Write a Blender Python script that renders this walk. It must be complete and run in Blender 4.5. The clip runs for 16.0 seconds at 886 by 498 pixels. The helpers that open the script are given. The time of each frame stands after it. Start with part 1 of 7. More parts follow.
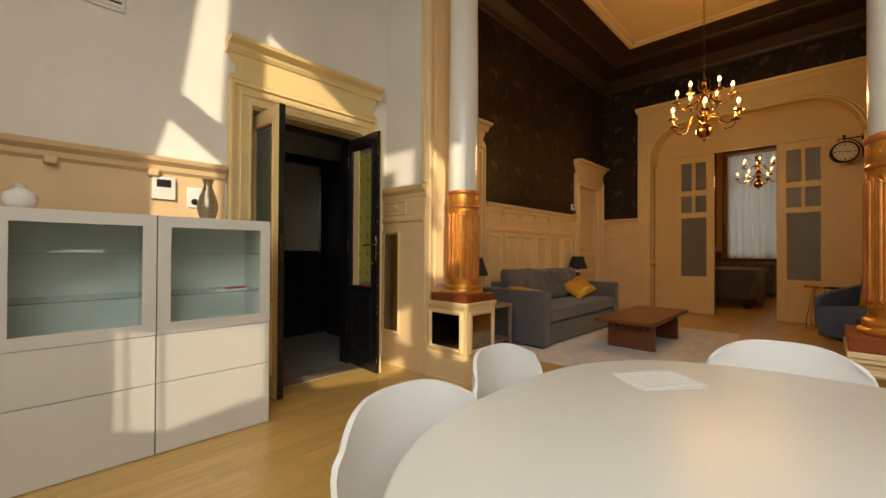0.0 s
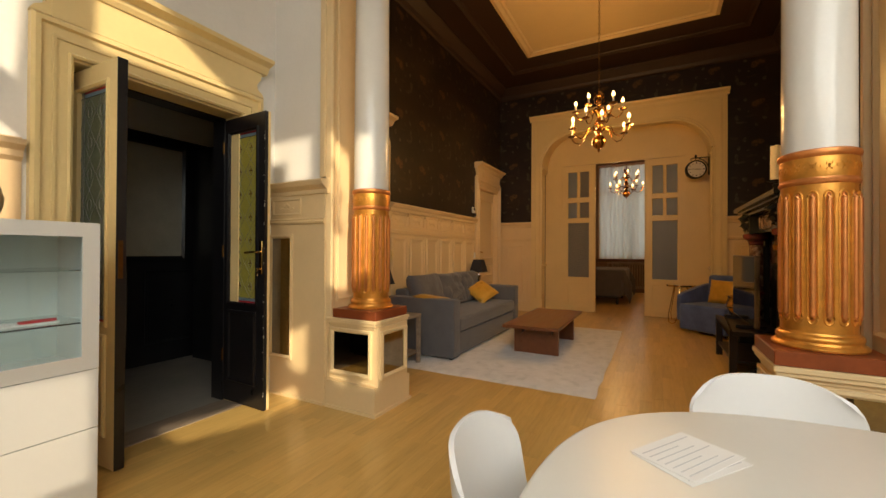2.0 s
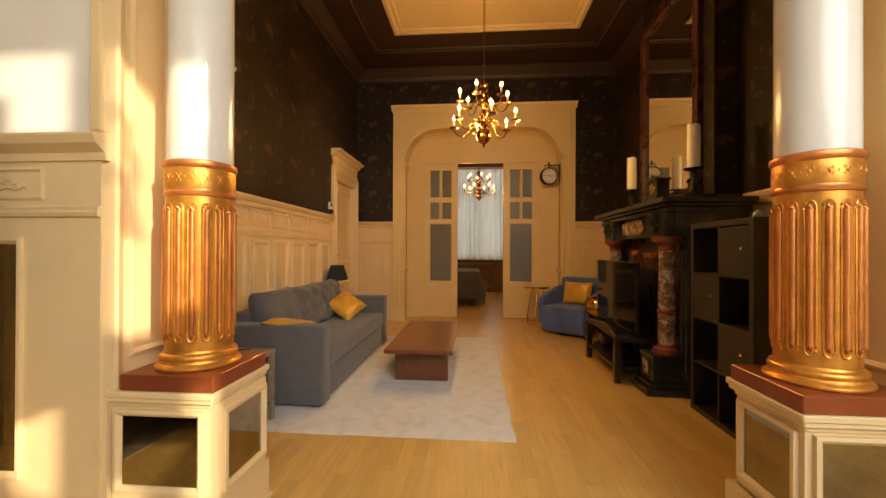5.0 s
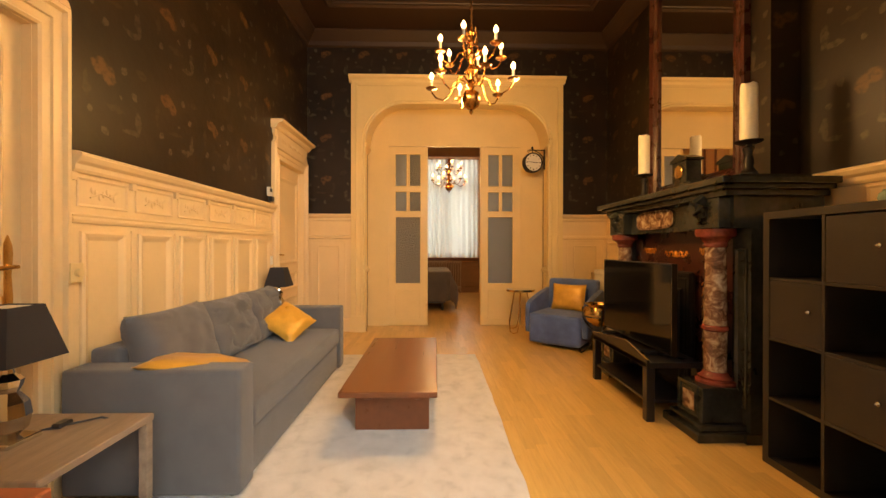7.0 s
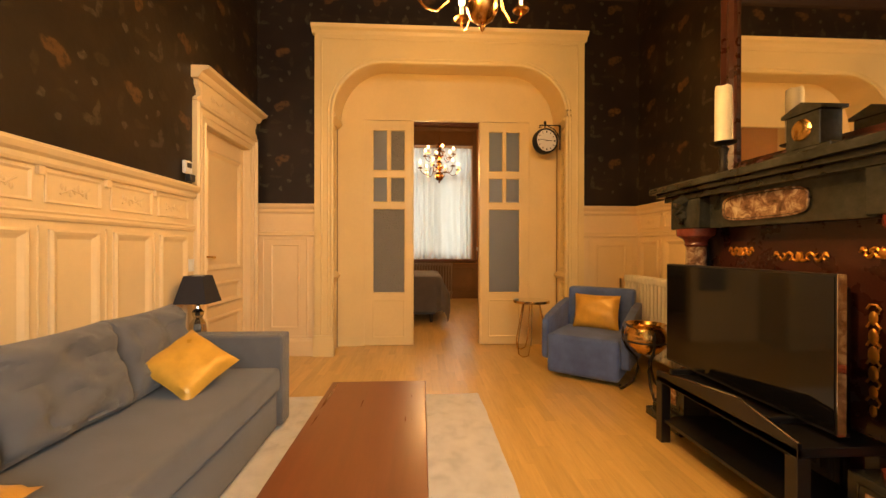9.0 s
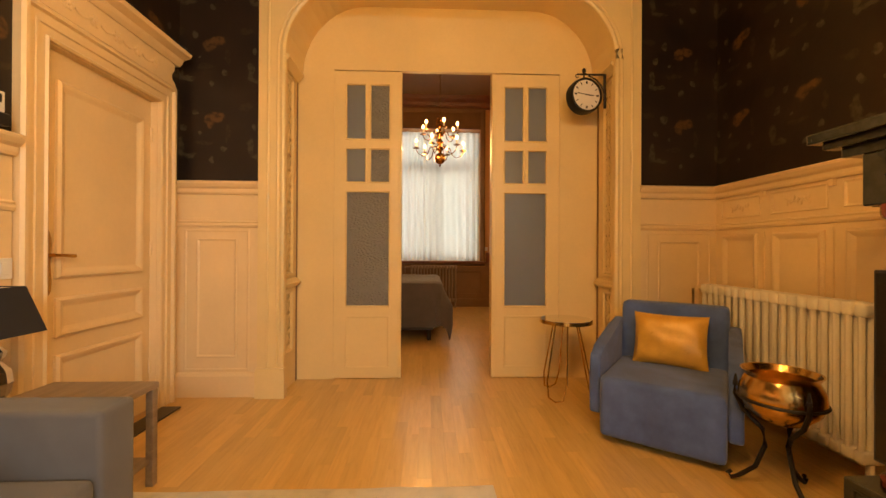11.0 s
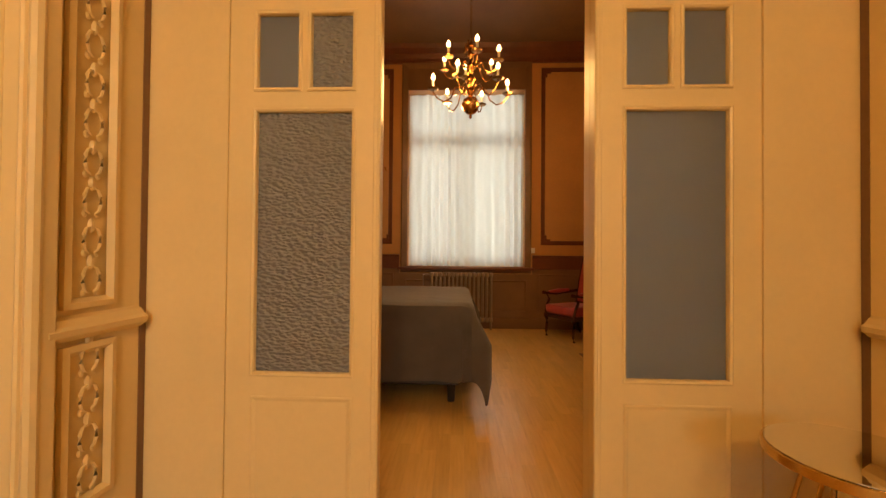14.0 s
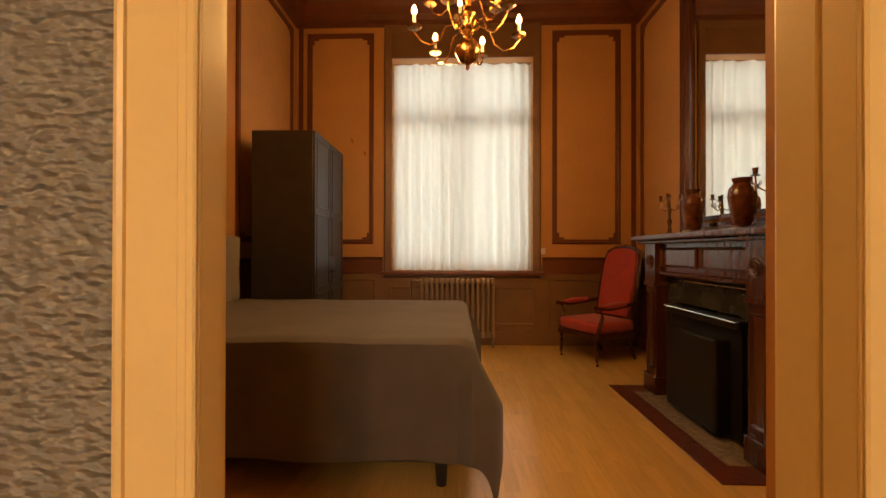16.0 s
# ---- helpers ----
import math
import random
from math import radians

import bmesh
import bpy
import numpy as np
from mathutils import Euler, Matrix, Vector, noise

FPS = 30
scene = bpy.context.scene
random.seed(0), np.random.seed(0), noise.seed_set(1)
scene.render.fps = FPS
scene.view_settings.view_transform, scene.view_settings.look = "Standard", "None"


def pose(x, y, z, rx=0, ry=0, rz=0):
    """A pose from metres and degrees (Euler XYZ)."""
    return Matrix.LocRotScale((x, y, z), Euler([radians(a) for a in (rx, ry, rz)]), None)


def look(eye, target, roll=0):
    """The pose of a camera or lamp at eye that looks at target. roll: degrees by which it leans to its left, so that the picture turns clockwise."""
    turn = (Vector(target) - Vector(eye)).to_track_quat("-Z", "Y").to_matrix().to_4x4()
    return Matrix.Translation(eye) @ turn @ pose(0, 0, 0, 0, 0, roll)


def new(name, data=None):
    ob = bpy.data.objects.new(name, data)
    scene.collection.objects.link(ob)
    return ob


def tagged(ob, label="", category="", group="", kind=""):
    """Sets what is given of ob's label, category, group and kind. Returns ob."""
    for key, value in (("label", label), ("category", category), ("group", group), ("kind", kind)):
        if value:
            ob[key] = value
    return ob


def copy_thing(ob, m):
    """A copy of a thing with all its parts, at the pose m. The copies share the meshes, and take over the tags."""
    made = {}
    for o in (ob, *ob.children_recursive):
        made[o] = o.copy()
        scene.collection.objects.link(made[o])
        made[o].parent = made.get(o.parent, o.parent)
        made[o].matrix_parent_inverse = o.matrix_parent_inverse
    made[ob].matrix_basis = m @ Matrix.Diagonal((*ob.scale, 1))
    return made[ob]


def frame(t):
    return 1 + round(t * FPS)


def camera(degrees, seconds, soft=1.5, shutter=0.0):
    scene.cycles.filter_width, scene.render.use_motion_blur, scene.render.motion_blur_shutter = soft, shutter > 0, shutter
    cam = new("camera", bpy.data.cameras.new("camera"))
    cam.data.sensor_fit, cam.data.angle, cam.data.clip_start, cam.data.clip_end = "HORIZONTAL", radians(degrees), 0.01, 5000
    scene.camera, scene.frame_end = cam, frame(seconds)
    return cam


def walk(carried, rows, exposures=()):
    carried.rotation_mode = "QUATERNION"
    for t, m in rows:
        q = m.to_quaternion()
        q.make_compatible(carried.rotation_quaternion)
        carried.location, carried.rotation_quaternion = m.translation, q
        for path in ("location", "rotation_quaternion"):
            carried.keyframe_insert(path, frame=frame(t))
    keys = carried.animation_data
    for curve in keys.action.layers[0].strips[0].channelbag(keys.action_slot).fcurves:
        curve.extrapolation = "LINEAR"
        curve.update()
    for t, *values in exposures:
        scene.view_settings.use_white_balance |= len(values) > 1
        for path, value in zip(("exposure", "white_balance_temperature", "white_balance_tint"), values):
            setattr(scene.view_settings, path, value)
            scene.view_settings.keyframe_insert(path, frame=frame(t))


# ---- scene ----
cam = camera(96.1, 16.0)
PATH = [
    (0, (-0.161, 0.066, 1.088), (1.282, 1.451, 1.105), 0.3),
    (0.5, (-0.116, 0.14, 1.138), (1.424, 1.416, 1.155), 0.2),
    (1, (-0.063, 0.225, 1.156), (1.553, 1.403, 1.169), 0.2),
    (1.5, (0.003, 0.328, 1.158), (1.694, 1.396, 1.172), 0.4),
    (2, (0.07, 0.459, 1.162), (1.835, 1.4, 1.175), 0.3),
    (2.5, (0.133, 0.582, 1.184), (1.958, 1.399, 1.197), 0.3),
    (3, (0.22, 0.723, 1.19), (2.097, 1.415, 1.201), 0.3),
    (3.5, (0.318, 0.836, 1.202), (2.245, 1.369, 1.213), 0.3),
    (4, (0.471, 0.945, 1.209), (2.433, 1.332, 1.216), 0.2),
    (4.5, (0.631, 1.049, 1.23), (2.613, 1.315, 1.238), 0.2),
    (6.8, (1.705, 1.368, 1.253), (3.705, 1.325, 1.248), 0.2),
    (7, (1.837, 1.364, 1.251), (3.836, 1.322, 1.244), 0.1),
    (7.5, (2.142, 1.39, 1.254), (4.141, 1.322, 1.248), 0.2),
    (8, (2.458, 1.381, 1.254), (4.456, 1.289, 1.249), 0.1),
    (8.5, (2.78, 1.374, 1.263), (4.777, 1.27, 1.256), 0.1),
    (9, (3.117, 1.371, 1.242), (5.114, 1.265, 1.238), 0.1),
    (11.5, (4.827, 1.2, 1.183), (6.826, 1.152, 1.196), 0.4),
    (12, (5.183, 1.193, 1.167), (7.183, 1.189, 1.182), 0.4),
    (12.5, (5.57, 1.183, 1.17), (7.57, 1.225, 1.183), 0.5),
    (13, (5.934, 1.148, 1.166), (7.933, 1.221, 1.182), 0.5),
    (13.5, (6.288, 1.171, 1.177), (8.287, 1.239, 1.183), 0.5),
    (14, (6.626, 1.162, 1.162), (8.624, 1.239, 1.188), 0.5),
    (14.5, (6.913, 1.153, 1.193), (8.911, 1.234, 1.206), 0.3),
    (15, (7.192, 1.152, 1.215), (9.19, 1.224, 1.228), 0.4),
    (15.5, (7.456, 1.147, 1.225), (9.455, 1.214, 1.235), 0.1),
    (16, (7.692, 1.139, 1.232), (9.691, 1.2, 1.241), 0.1),
]
walk(cam, [(t, look(eye, target, roll)) for t, eye, target, roll in PATH],
     [(0.0, -0.6), (1.5, -0.46), (3.5, 0.02), (4.5, 0.11), (5.7, 0.42), (6.4, 0.78), (7.0, 0.97), (9.0, 1.03), (12.0, 0.91), (14.0, 0.92), (15.2, 0.97), (16.0, 1.08)])

# ---- world, sun and lamps ----
SUN_DIR = Vector((0.8, 1.0, -0.52)).normalized()
sky_world = bpy.data.worlds.new("sky_world")
scene.world = sky_world
sky_world.use_nodes = True
wn = sky_world.node_tree
bg = wn.nodes["Background"]
sky = wn.nodes.new("ShaderNodeTexSky")
sky.sky_type = "NISHITA"
sky.sun_disc = False
sky.sun_elevation = math.asin(-SUN_DIR.z)
sky.sun_rotation = math.atan2(-SUN_DIR.x, -SUN_DIR.y)
wn.links.new(sky.outputs[0], bg.inputs[0])
bg.inputs[1].default_value = 0.05


def lamp(name, kind, energy, color, m, size=0.1, size_y=None, spread=180):
    data = bpy.data.lights.new(name, kind)
    data.energy, data.color = energy, color
    if kind == "AREA":
        data.shape, data.size, data.size_y = "RECTANGLE", size, size_y or size
        data.spread = radians(spread)
    elif kind == "POINT":
        data.shadow_soft_size = size
    elif kind == "SUN":
        data.angle = radians(0.6)
    ob = new(name, data)
    ob.matrix_world = m
    return ob


lamp("sun", "SUN", 6.2, (1.0, 0.84, 0.60), look((-8, -7, 8), Vector((-8, -7, 8)) + SUN_DIR))
# added fill lamp inside the dining wall; daylight through the bedroom window
lamp("dining_fill_light", "AREA", 172, (0.955, 0.97, 0.93), look((-1.50, -0.5, 2.5), (0.9, 0.35, 0.45)), 4.4, 3.2, 140)
lamp("bedroom_window_light", "AREA", 20, (0.93, 0.97, 0.95), look((13.55, 1.05, 2.4), (8, 1.05, 2.3)), 2.2, 3.3)
WARM = (1.0, 0.537, 0.165)
for k in range(3):
    a = radians(30 + 120 * k)
    lamp("salon_chandelier_light", "POINT", 30, WARM, pose(5.17 + 0.43 * math.cos(a), 1.06 + 0.43 * math.sin(a), 2.57), 0.09)
    lamp("bedroom_chandelier_light", "POINT", 15.5, WARM, pose(10.3 + 0.43 * math.cos(a), 1.06 + 0.43 * math.sin(a), 2.62), 0.09)


# ---- materials ----
def shader(name):
    m = bpy.data.materials.new(name)
    m.use_nodes = True
    t = m.node_tree
    return m, t, t.nodes["Principled BSDF"]


def node(t, kind, **values):
    n = t.nodes.new(kind)
    for k, v in values.items():
        n.inputs[k.replace("_", " ")].default_value = v
    return n


def ramp(t, fac, stops):
    r = t.nodes.new("ShaderNodeValToRGB")
    e = r.color_ramp.elements
    while len(e) < len(stops):
        e.new(0.5)
    for el, (p, c) in zip(e, stops):
        el.position, el.color = p, (*c, 1)
    t.links.new(fac, r.inputs[0])
    return r.outputs[0]


def surface(name, color, rough=0.5, metal=0.0, vary=0.12, scale=3.0, grain=60.0, bump=0.05, spec=0.5, stretch=(1, 1, 1), rough_vary=0.15, coat=0.0, sheen=0.0, isle=0.0):
    """A painted, woven, wooden or metal surface: blotches, fine grain, uneven gloss and relief."""
    m, t, p = shader(name)
    geo = t.nodes.new("ShaderNodeNewGeometry")
    mp = t.nodes.new("ShaderNodeMapping")
    mp.inputs["Scale"].default_value = stretch
    t.links.new(geo.outputs["Position"], mp.inputs["Vector"])
    big = node(t, "ShaderNodeTexNoise", Scale=scale, Detail=5.0, Roughness=0.6)
    fine = node(t, "ShaderNodeTexNoise", Scale=grain, Detail=4.0, Roughness=0.65)
    t.links.new(mp.outputs[0], big.inputs["Vector"])
    t.links.new(mp.outputs[0], fine.inputs["Vector"])
    lo = tuple(max(0.0, c * (1 - vary)) for c in color)
    hi = tuple(min(1.0, c * (1 + vary)) for c in color)
    col = ramp(t, big.outputs["Fac"], [(0.3, lo), (0.7, hi)])
    mix = t.nodes.new("ShaderNodeMix")
    mix.data_type, mix.blend_type = "RGBA", "MULTIPLY"
    mix.inputs[0].default_value = 0.6
    t.links.new(col, mix.inputs[6])
    t.links.new(ramp(t, fine.outputs["Fac"], [(0.3, (1 - vary,) * 3), (0.65, (1.0, 1.0, 1.0))]), mix.inputs[7])
    out = mix.outputs[2]
    if isle:
        hsv = t.nodes.new("ShaderNodeHueSaturation")
        rnd = t.nodes.new("ShaderNodeMapRange")
        rnd.inputs[3].default_value, rnd.inputs[4].default_value = 1 - isle, 1 + isle
        src = t.nodes.new("ShaderNodeObjectInfo")
        t.links.new(src.outputs["Random"], rnd.inputs[0])
        t.links.new(rnd.outputs[0], hsv.inputs["Value"])
        t.links.new(out, hsv.inputs["Color"])
        out = hsv.outputs[0]
    t.links.new(out, p.inputs["Base Color"])
    rr = t.nodes.new("ShaderNodeMapRange")
    rr.inputs[3].default_value, rr.inputs[4].default_value = max(0.02, rough - rough_vary / 2), min(1, rough + rough_vary / 2)
    t.links.new(big.outputs["Fac"], rr.inputs[0])
    t.links.new(rr.outputs[0], p.inputs["Roughness"])
    p.inputs["Metallic"].default_value = metal
    p.inputs["Specular IOR Level"].default_value = spec
    p.inputs["Coat Weight"].default_value = coat
    p.inputs["Coat Roughness"].default_value = 0.12
    p.inputs["Sheen Weight"].default_value = sheen
    if bump:
        b = node(t, "ShaderNodeBump", Strength=bump, Distance=0.01)
        t.links.new(fine.outputs["Fac"], b.inputs["Height"])
        t.links.new(b.outputs[0], p.inputs["Normal"])
    return m


def glow(name, color, strength):
    m, t, p = shader(name)
    p.inputs["Base Color"].default_value = (*color, 1)
    p.inputs["Emission Color"].default_value = (*color, 1)
    p.inputs["Emission Strength"].default_value = strength
    return m


def pane(name, color, rough, bumpy=0.0, scale=70.0, mixed=1.0, stretch=(1, 1, 1), deep=0.01):
    m, t, p = shader(name)
    p.inputs["Base Color"].default_value = (*color, 1)
    p.inputs["Roughness"].default_value = rough
    p.inputs["Transmission Weight"].default_value = mixed
    p.inputs["IOR"].default_value = 1.46
    if bumpy:
        geo = t.nodes.new("ShaderNodeNewGeometry")
        mp = t.nodes.new("ShaderNodeMapping")
        mp.inputs["Scale"].default_value = stretch
        t.links.new(geo.outputs["Position"], mp.inputs["Vector"])
        v = node(t, "ShaderNodeTexNoise", Scale=scale, Detail=0.6)
        t.links.new(mp.outputs[0], v.inputs["Vector"])
        b = node(t, "ShaderNodeBump", Strength=bumpy, Distance=deep)
        t.links.new(v.outputs["Fac"], b.inputs["Height"])
        t.links.new(b.outputs[0], p.inputs["Normal"])
    return m


CREAM = surface("cream_gloss_paint", (0.78, 0.598, 0.285), 0.38, vary=0.05, scale=1.6, grain=35, bump=0.05)
WAIN = surface("rose_cream_gloss_paint", (0.775, 0.588, 0.325), 0.38, vary=0.05, scale=1.6, grain=35, bump=0.05)
TAN = surface("tan_wall_paint", (0.70, 0.50, 0.28), 0.5, vary=0.05, scale=1.5, grain=40, bump=0.05)
WHITEWALL = surface("white_plaster", (0.78, 0.75, 0.70), 0.75, vary=0.05, scale=1.2, grain=45, bump=0.08)
CEIL_CREAM = surface("cream_ceiling_paint", (0.72, 0.54, 0.28), 0.6, vary=0.05, scale=1.0)
CEIL_DARK = surface("brown_ceiling_paint", (0.042, 0.020, 0.009), 0.5, vary=0.18, scale=1.5)
BLACKWOOD = surface("black_painted_wood", (0.012, 0.011, 0.012), 0.3, vary=0.3, scale=6, grain=80, bump=0.1)
BLACKMARBLE = surface("black_marble", (0.034, 0.036, 0.031), 0.17, vary=0.5, scale=5, grain=30, bump=0.02)
REDMARBLE = surface("red_marble", (0.20, 0.045, 0.03), 0.2, vary=0.4, scale=14, grain=60, bump=0.02)
DARKRED = surface("dark_red_wood", (0.055, 0.016, 0.010), 0.28, vary=0.35, scale=6, grain=60)
MAHOGANY = surface("mahogany", (0.075, 0.022, 0.012), 0.24, vary=0.35, scale=4, grain=50, stretch=(4, 4, 0.6), coat=0.3)
COPPER = surface("copper_paint", (0.72, 0.27, 0.075), 0.36, metal=0.65, vary=0.2, scale=9, grain=60, bump=0.08)
GOLD = surface("gold_paint", (0.74, 0.33, 0.055), 0.36, metal=0.7, vary=0.2, scale=12, grain=60, bump=0.08)
PLINTHRED = surface("copper_red_plinth", (0.30, 0.075, 0.024), 0.32, metal=0.3, vary=0.2, scale=6)
COLWHITE = surface("white_gloss_column", (0.80, 0.77, 0.70), 0.16, vary=0.04, scale=2, bump=0.02, rough_vary=0.05)
LAMPBRASS = surface("lamp_brass", (0.44, 0.215, 0.055), 0.26, metal=1.0, vary=0.3, scale=14, grain=80, bump=0.03)
BRASS = surface("brass", (0.66, 0.42, 0.14), 0.2, metal=1.0, vary=0.2, scale=14, grain=80, bump=0.03)
DARKBRASS = surface("dark_brass", (0.20, 0.10, 0.03), 0.3, metal=1.0, vary=0.3, scale=14, grain=80)
CHROME = surface("chrome", (0.65, 0.63, 0.6), 0.12, metal=1.0, vary=0.05, bump=0.0)
IRON = surface("black_iron", (0.015, 0.013, 0.012), 0.5, metal=0.4, vary=0.3, scale=20)
SOFACLOTH = surface("grey_sofa_cloth", (0.125, 0.123, 0.127), 0.9, vary=0.12, scale=6, grain=420, bump=0.35, sheen=0.2)
VELVET = surface("blue_velvet", (0.075, 0.13, 0.36), 0.75, vary=0.35, scale=5, grain=300, bump=0.2, sheen=0.25)
SATIN = surface("gold_satin", (0.67, 0.37, 0.05), 0.30, metal=0.1, vary=0.15, scale=8, grain=240, bump=0.12, sheen=0.05)
REDCLOTH = surface("red_upholstery", (0.42, 0.035, 0.025), 0.8, vary=0.15, scale=9, grain=300, bump=0.2, sheen=0.3)
TABLEWOOD = surface("red_brown_wood", (0.175, 0.058, 0.021), 0.30, vary=0.11, scale=3, grain=22, stretch=(0.35, 7, 7), bump=0.015, coat=0.15)
GREYWOOD = surface("grey_brown_wood", (0.29, 0.225, 0.165), 0.5, vary=0.25, scale=3, grain=40, stretch=(1, 8, 8))
WHITEGLOSS = surface("white_lacquer", (0.70, 0.71, 0.69), 0.14, vary=0.02, scale=1.5, bump=0.0, rough_vary=0.05)
WHITEINSIDE = surface("white_board", (0.66, 0.70, 0.66), 0.5, vary=0.03, bump=0.0)
WHITEPLASTIC = surface("white_plastic", (0.80, 0.80, 0.79), 0.36, vary=0.02, bump=0.02)
TABLETOP = surface("white_satin_tabletop", (0.76, 0.75, 0.69), 0.36, vary=0.02, scale=1.2, bump=0.01, rough_vary=0.08)
PORCELAIN = surface("white_porcelain", (0.8, 0.79, 0.76), 0.25, vary=0.04, scale=20)
BRONZEVASE = surface("brushed_bronze", (0.42, 0.36, 0.25), 0.3, metal=0.8, vary=0.15, scale=10, stretch=(1, 1, 12))
CELADON = surface("pale_green_glaze", (0.35, 0.45, 0.36), 0.25, vary=0.15, scale=20)
RADIATOR = surface("cream_radiator_enamel", (0.80, 0.74, 0.61), 0.35, vary=0.06, scale=4)
RADGREY = surface("grey_brown_radiator_enamel", (0.30, 0.21, 0.13), 0.4, vary=0.1, scale=4)
WAX = surface("ivory_wax", (0.82, 0.76, 0.60), 0.5, vary=0.05, scale=14)
BLACKSHADE = surface("black_lampshade_cloth", (0.02, 0.02, 0.026), 0.8, vary=0.2, scale=8, grain=300)
BLACKBOARD = surface("black_brown_board", (0.024, 0.019, 0.015), 0.36, vary=0.25, scale=5, grain=90)
TVGLASS = surface("tv_screen", (0.006, 0.006, 0.007), 0.07, vary=0.1, bump=0.0, rough_vary=0.02)
DARKPLASTIC = surface("black_plastic", (0.015, 0.015, 0.016), 0.3, vary=0.1, bump=0.0)
PAPER = surface("paper", (0.8, 0.79, 0.76), 0.7, vary=0.02)
INK = surface("grey_print", (0.58, 0.58, 0.58), 0.8, vary=0.05)
REDPAPER = surface("red_cover", (0.5, 0.03, 0.04), 0.4, vary=0.1)
STONE = surface("pale_stone_floor", (0.34, 0.31, 0.26), 0.35, vary=0.2, scale=2, grain=30)
BEDCLOTH = surface("brown_bedspread", (0.092, 0.078, 0.060), 0.9, vary=0.15, scale=4, grain=260, bump=0.3, sheen=0.2)
HEADCLOTH = surface("grey_headboard_cloth", (0.30, 0.27, 0.24), 0.9, vary=0.1, scale=6, grain=260, bump=0.3)
OCHRE = surface("ochre_wall_paint", (0.55, 0.27, 0.085), 0.6, vary=0.10, scale=1.3, grain=45)
OCHRE2 = surface("light_ochre_panel", (0.58, 0.31, 0.11), 0.6, vary=0.12, scale=1.0, grain=45)
BROWNTRIM = surface("brown_moulding_paint", (0.15, 0.042, 0.014), 0.45, vary=0.2, scale=4)
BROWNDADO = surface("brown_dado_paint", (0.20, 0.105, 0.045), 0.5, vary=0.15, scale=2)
URN = surface("brown_glazed_urn", (0.12, 0.035, 0.015), 0.2, vary=0.5, scale=18)
HEARTHRED = surface("red_hearth_tile", (0.12, 0.032, 0.022), 0.3, vary=0.35, scale=22)
HEARTHGREY = surface("mottled_hearth_tile", (0.26, 0.21, 0.16), 0.35, vary=0.5, scale=30)
POCKET = surface("grey_pocket_plaster", (0.30, 0.30, 0.30), 0.8, vary=0.15, scale=3)
HALLPANE = surface("obscured_hall_pane", (0.42, 0.39, 0.30), 0.3, vary=0.12, scale=4)
WHITETHING = surface("white_device_plastic", (0.75, 0.73, 0.68), 0.4, vary=0.03, bump=0.0)
GREENLEAD = surface("lead_came", (0.26, 0.26, 0.24), 0.5, metal=0.6, vary=0.2)
BULB = glow("lit_flame_bulb", (1.0, 0.56, 0.20), 9.0)
CLEAR = pane("clear_glass", (0.93, 0.97, 0.95), 0.0)
GREENISH = pane("cabinet_door_glass", (0.86, 0.93, 0.90), 0.02)
CRYSTAL = pane("crystal", (0.95, 0.95, 0.93), 0.02)
HAMMERED = pane("hammered_glass", (0.56, 0.55, 0.53), 0.10, 1.0, 58.0, 0.5, (1, 0.8, 1.7), 0.04)
FROSTED = pane("frosted_glass", (0.64, 0.67, 0.71), 0.38, 0.05, 120.0, 0.82)
STAINED = pane("yellow_green_cathedral_glass", (0.50, 0.47, 0.075), 0.28, 0.4, 22.0, 0.4)
STAINEDBLUE = pane("blue_cathedral_glass", (0.25, 0.45, 0.6), 0.35, 0.3, 30.0, 0.6)
STAINEDCLEAR = pane("pale_cathedral_glass", (0.25, 0.28, 0.17), 0.3, 0.4, 26.0, 0.6)
MIRROR = shader("mirror_silver")[0]
MIRROR.node_tree.nodes["Principled BSDF"].inputs["Metallic"].default_value = 1.0
MIRROR.node_tree.nodes["Principled BSDF"].inputs["Roughness"].default_value = 0.02
MIRROR.node_tree.nodes["Principled BSDF"].inputs["Base Color"].default_value = (0.82, 0.80, 0.76, 1)
SMOKED = surface("dark_panel_glass", (0.34, 0.29, 0.21), 0.05, metal=1.0, vary=0.2, scale=3, bump=0.0, rough_vary=0.02)


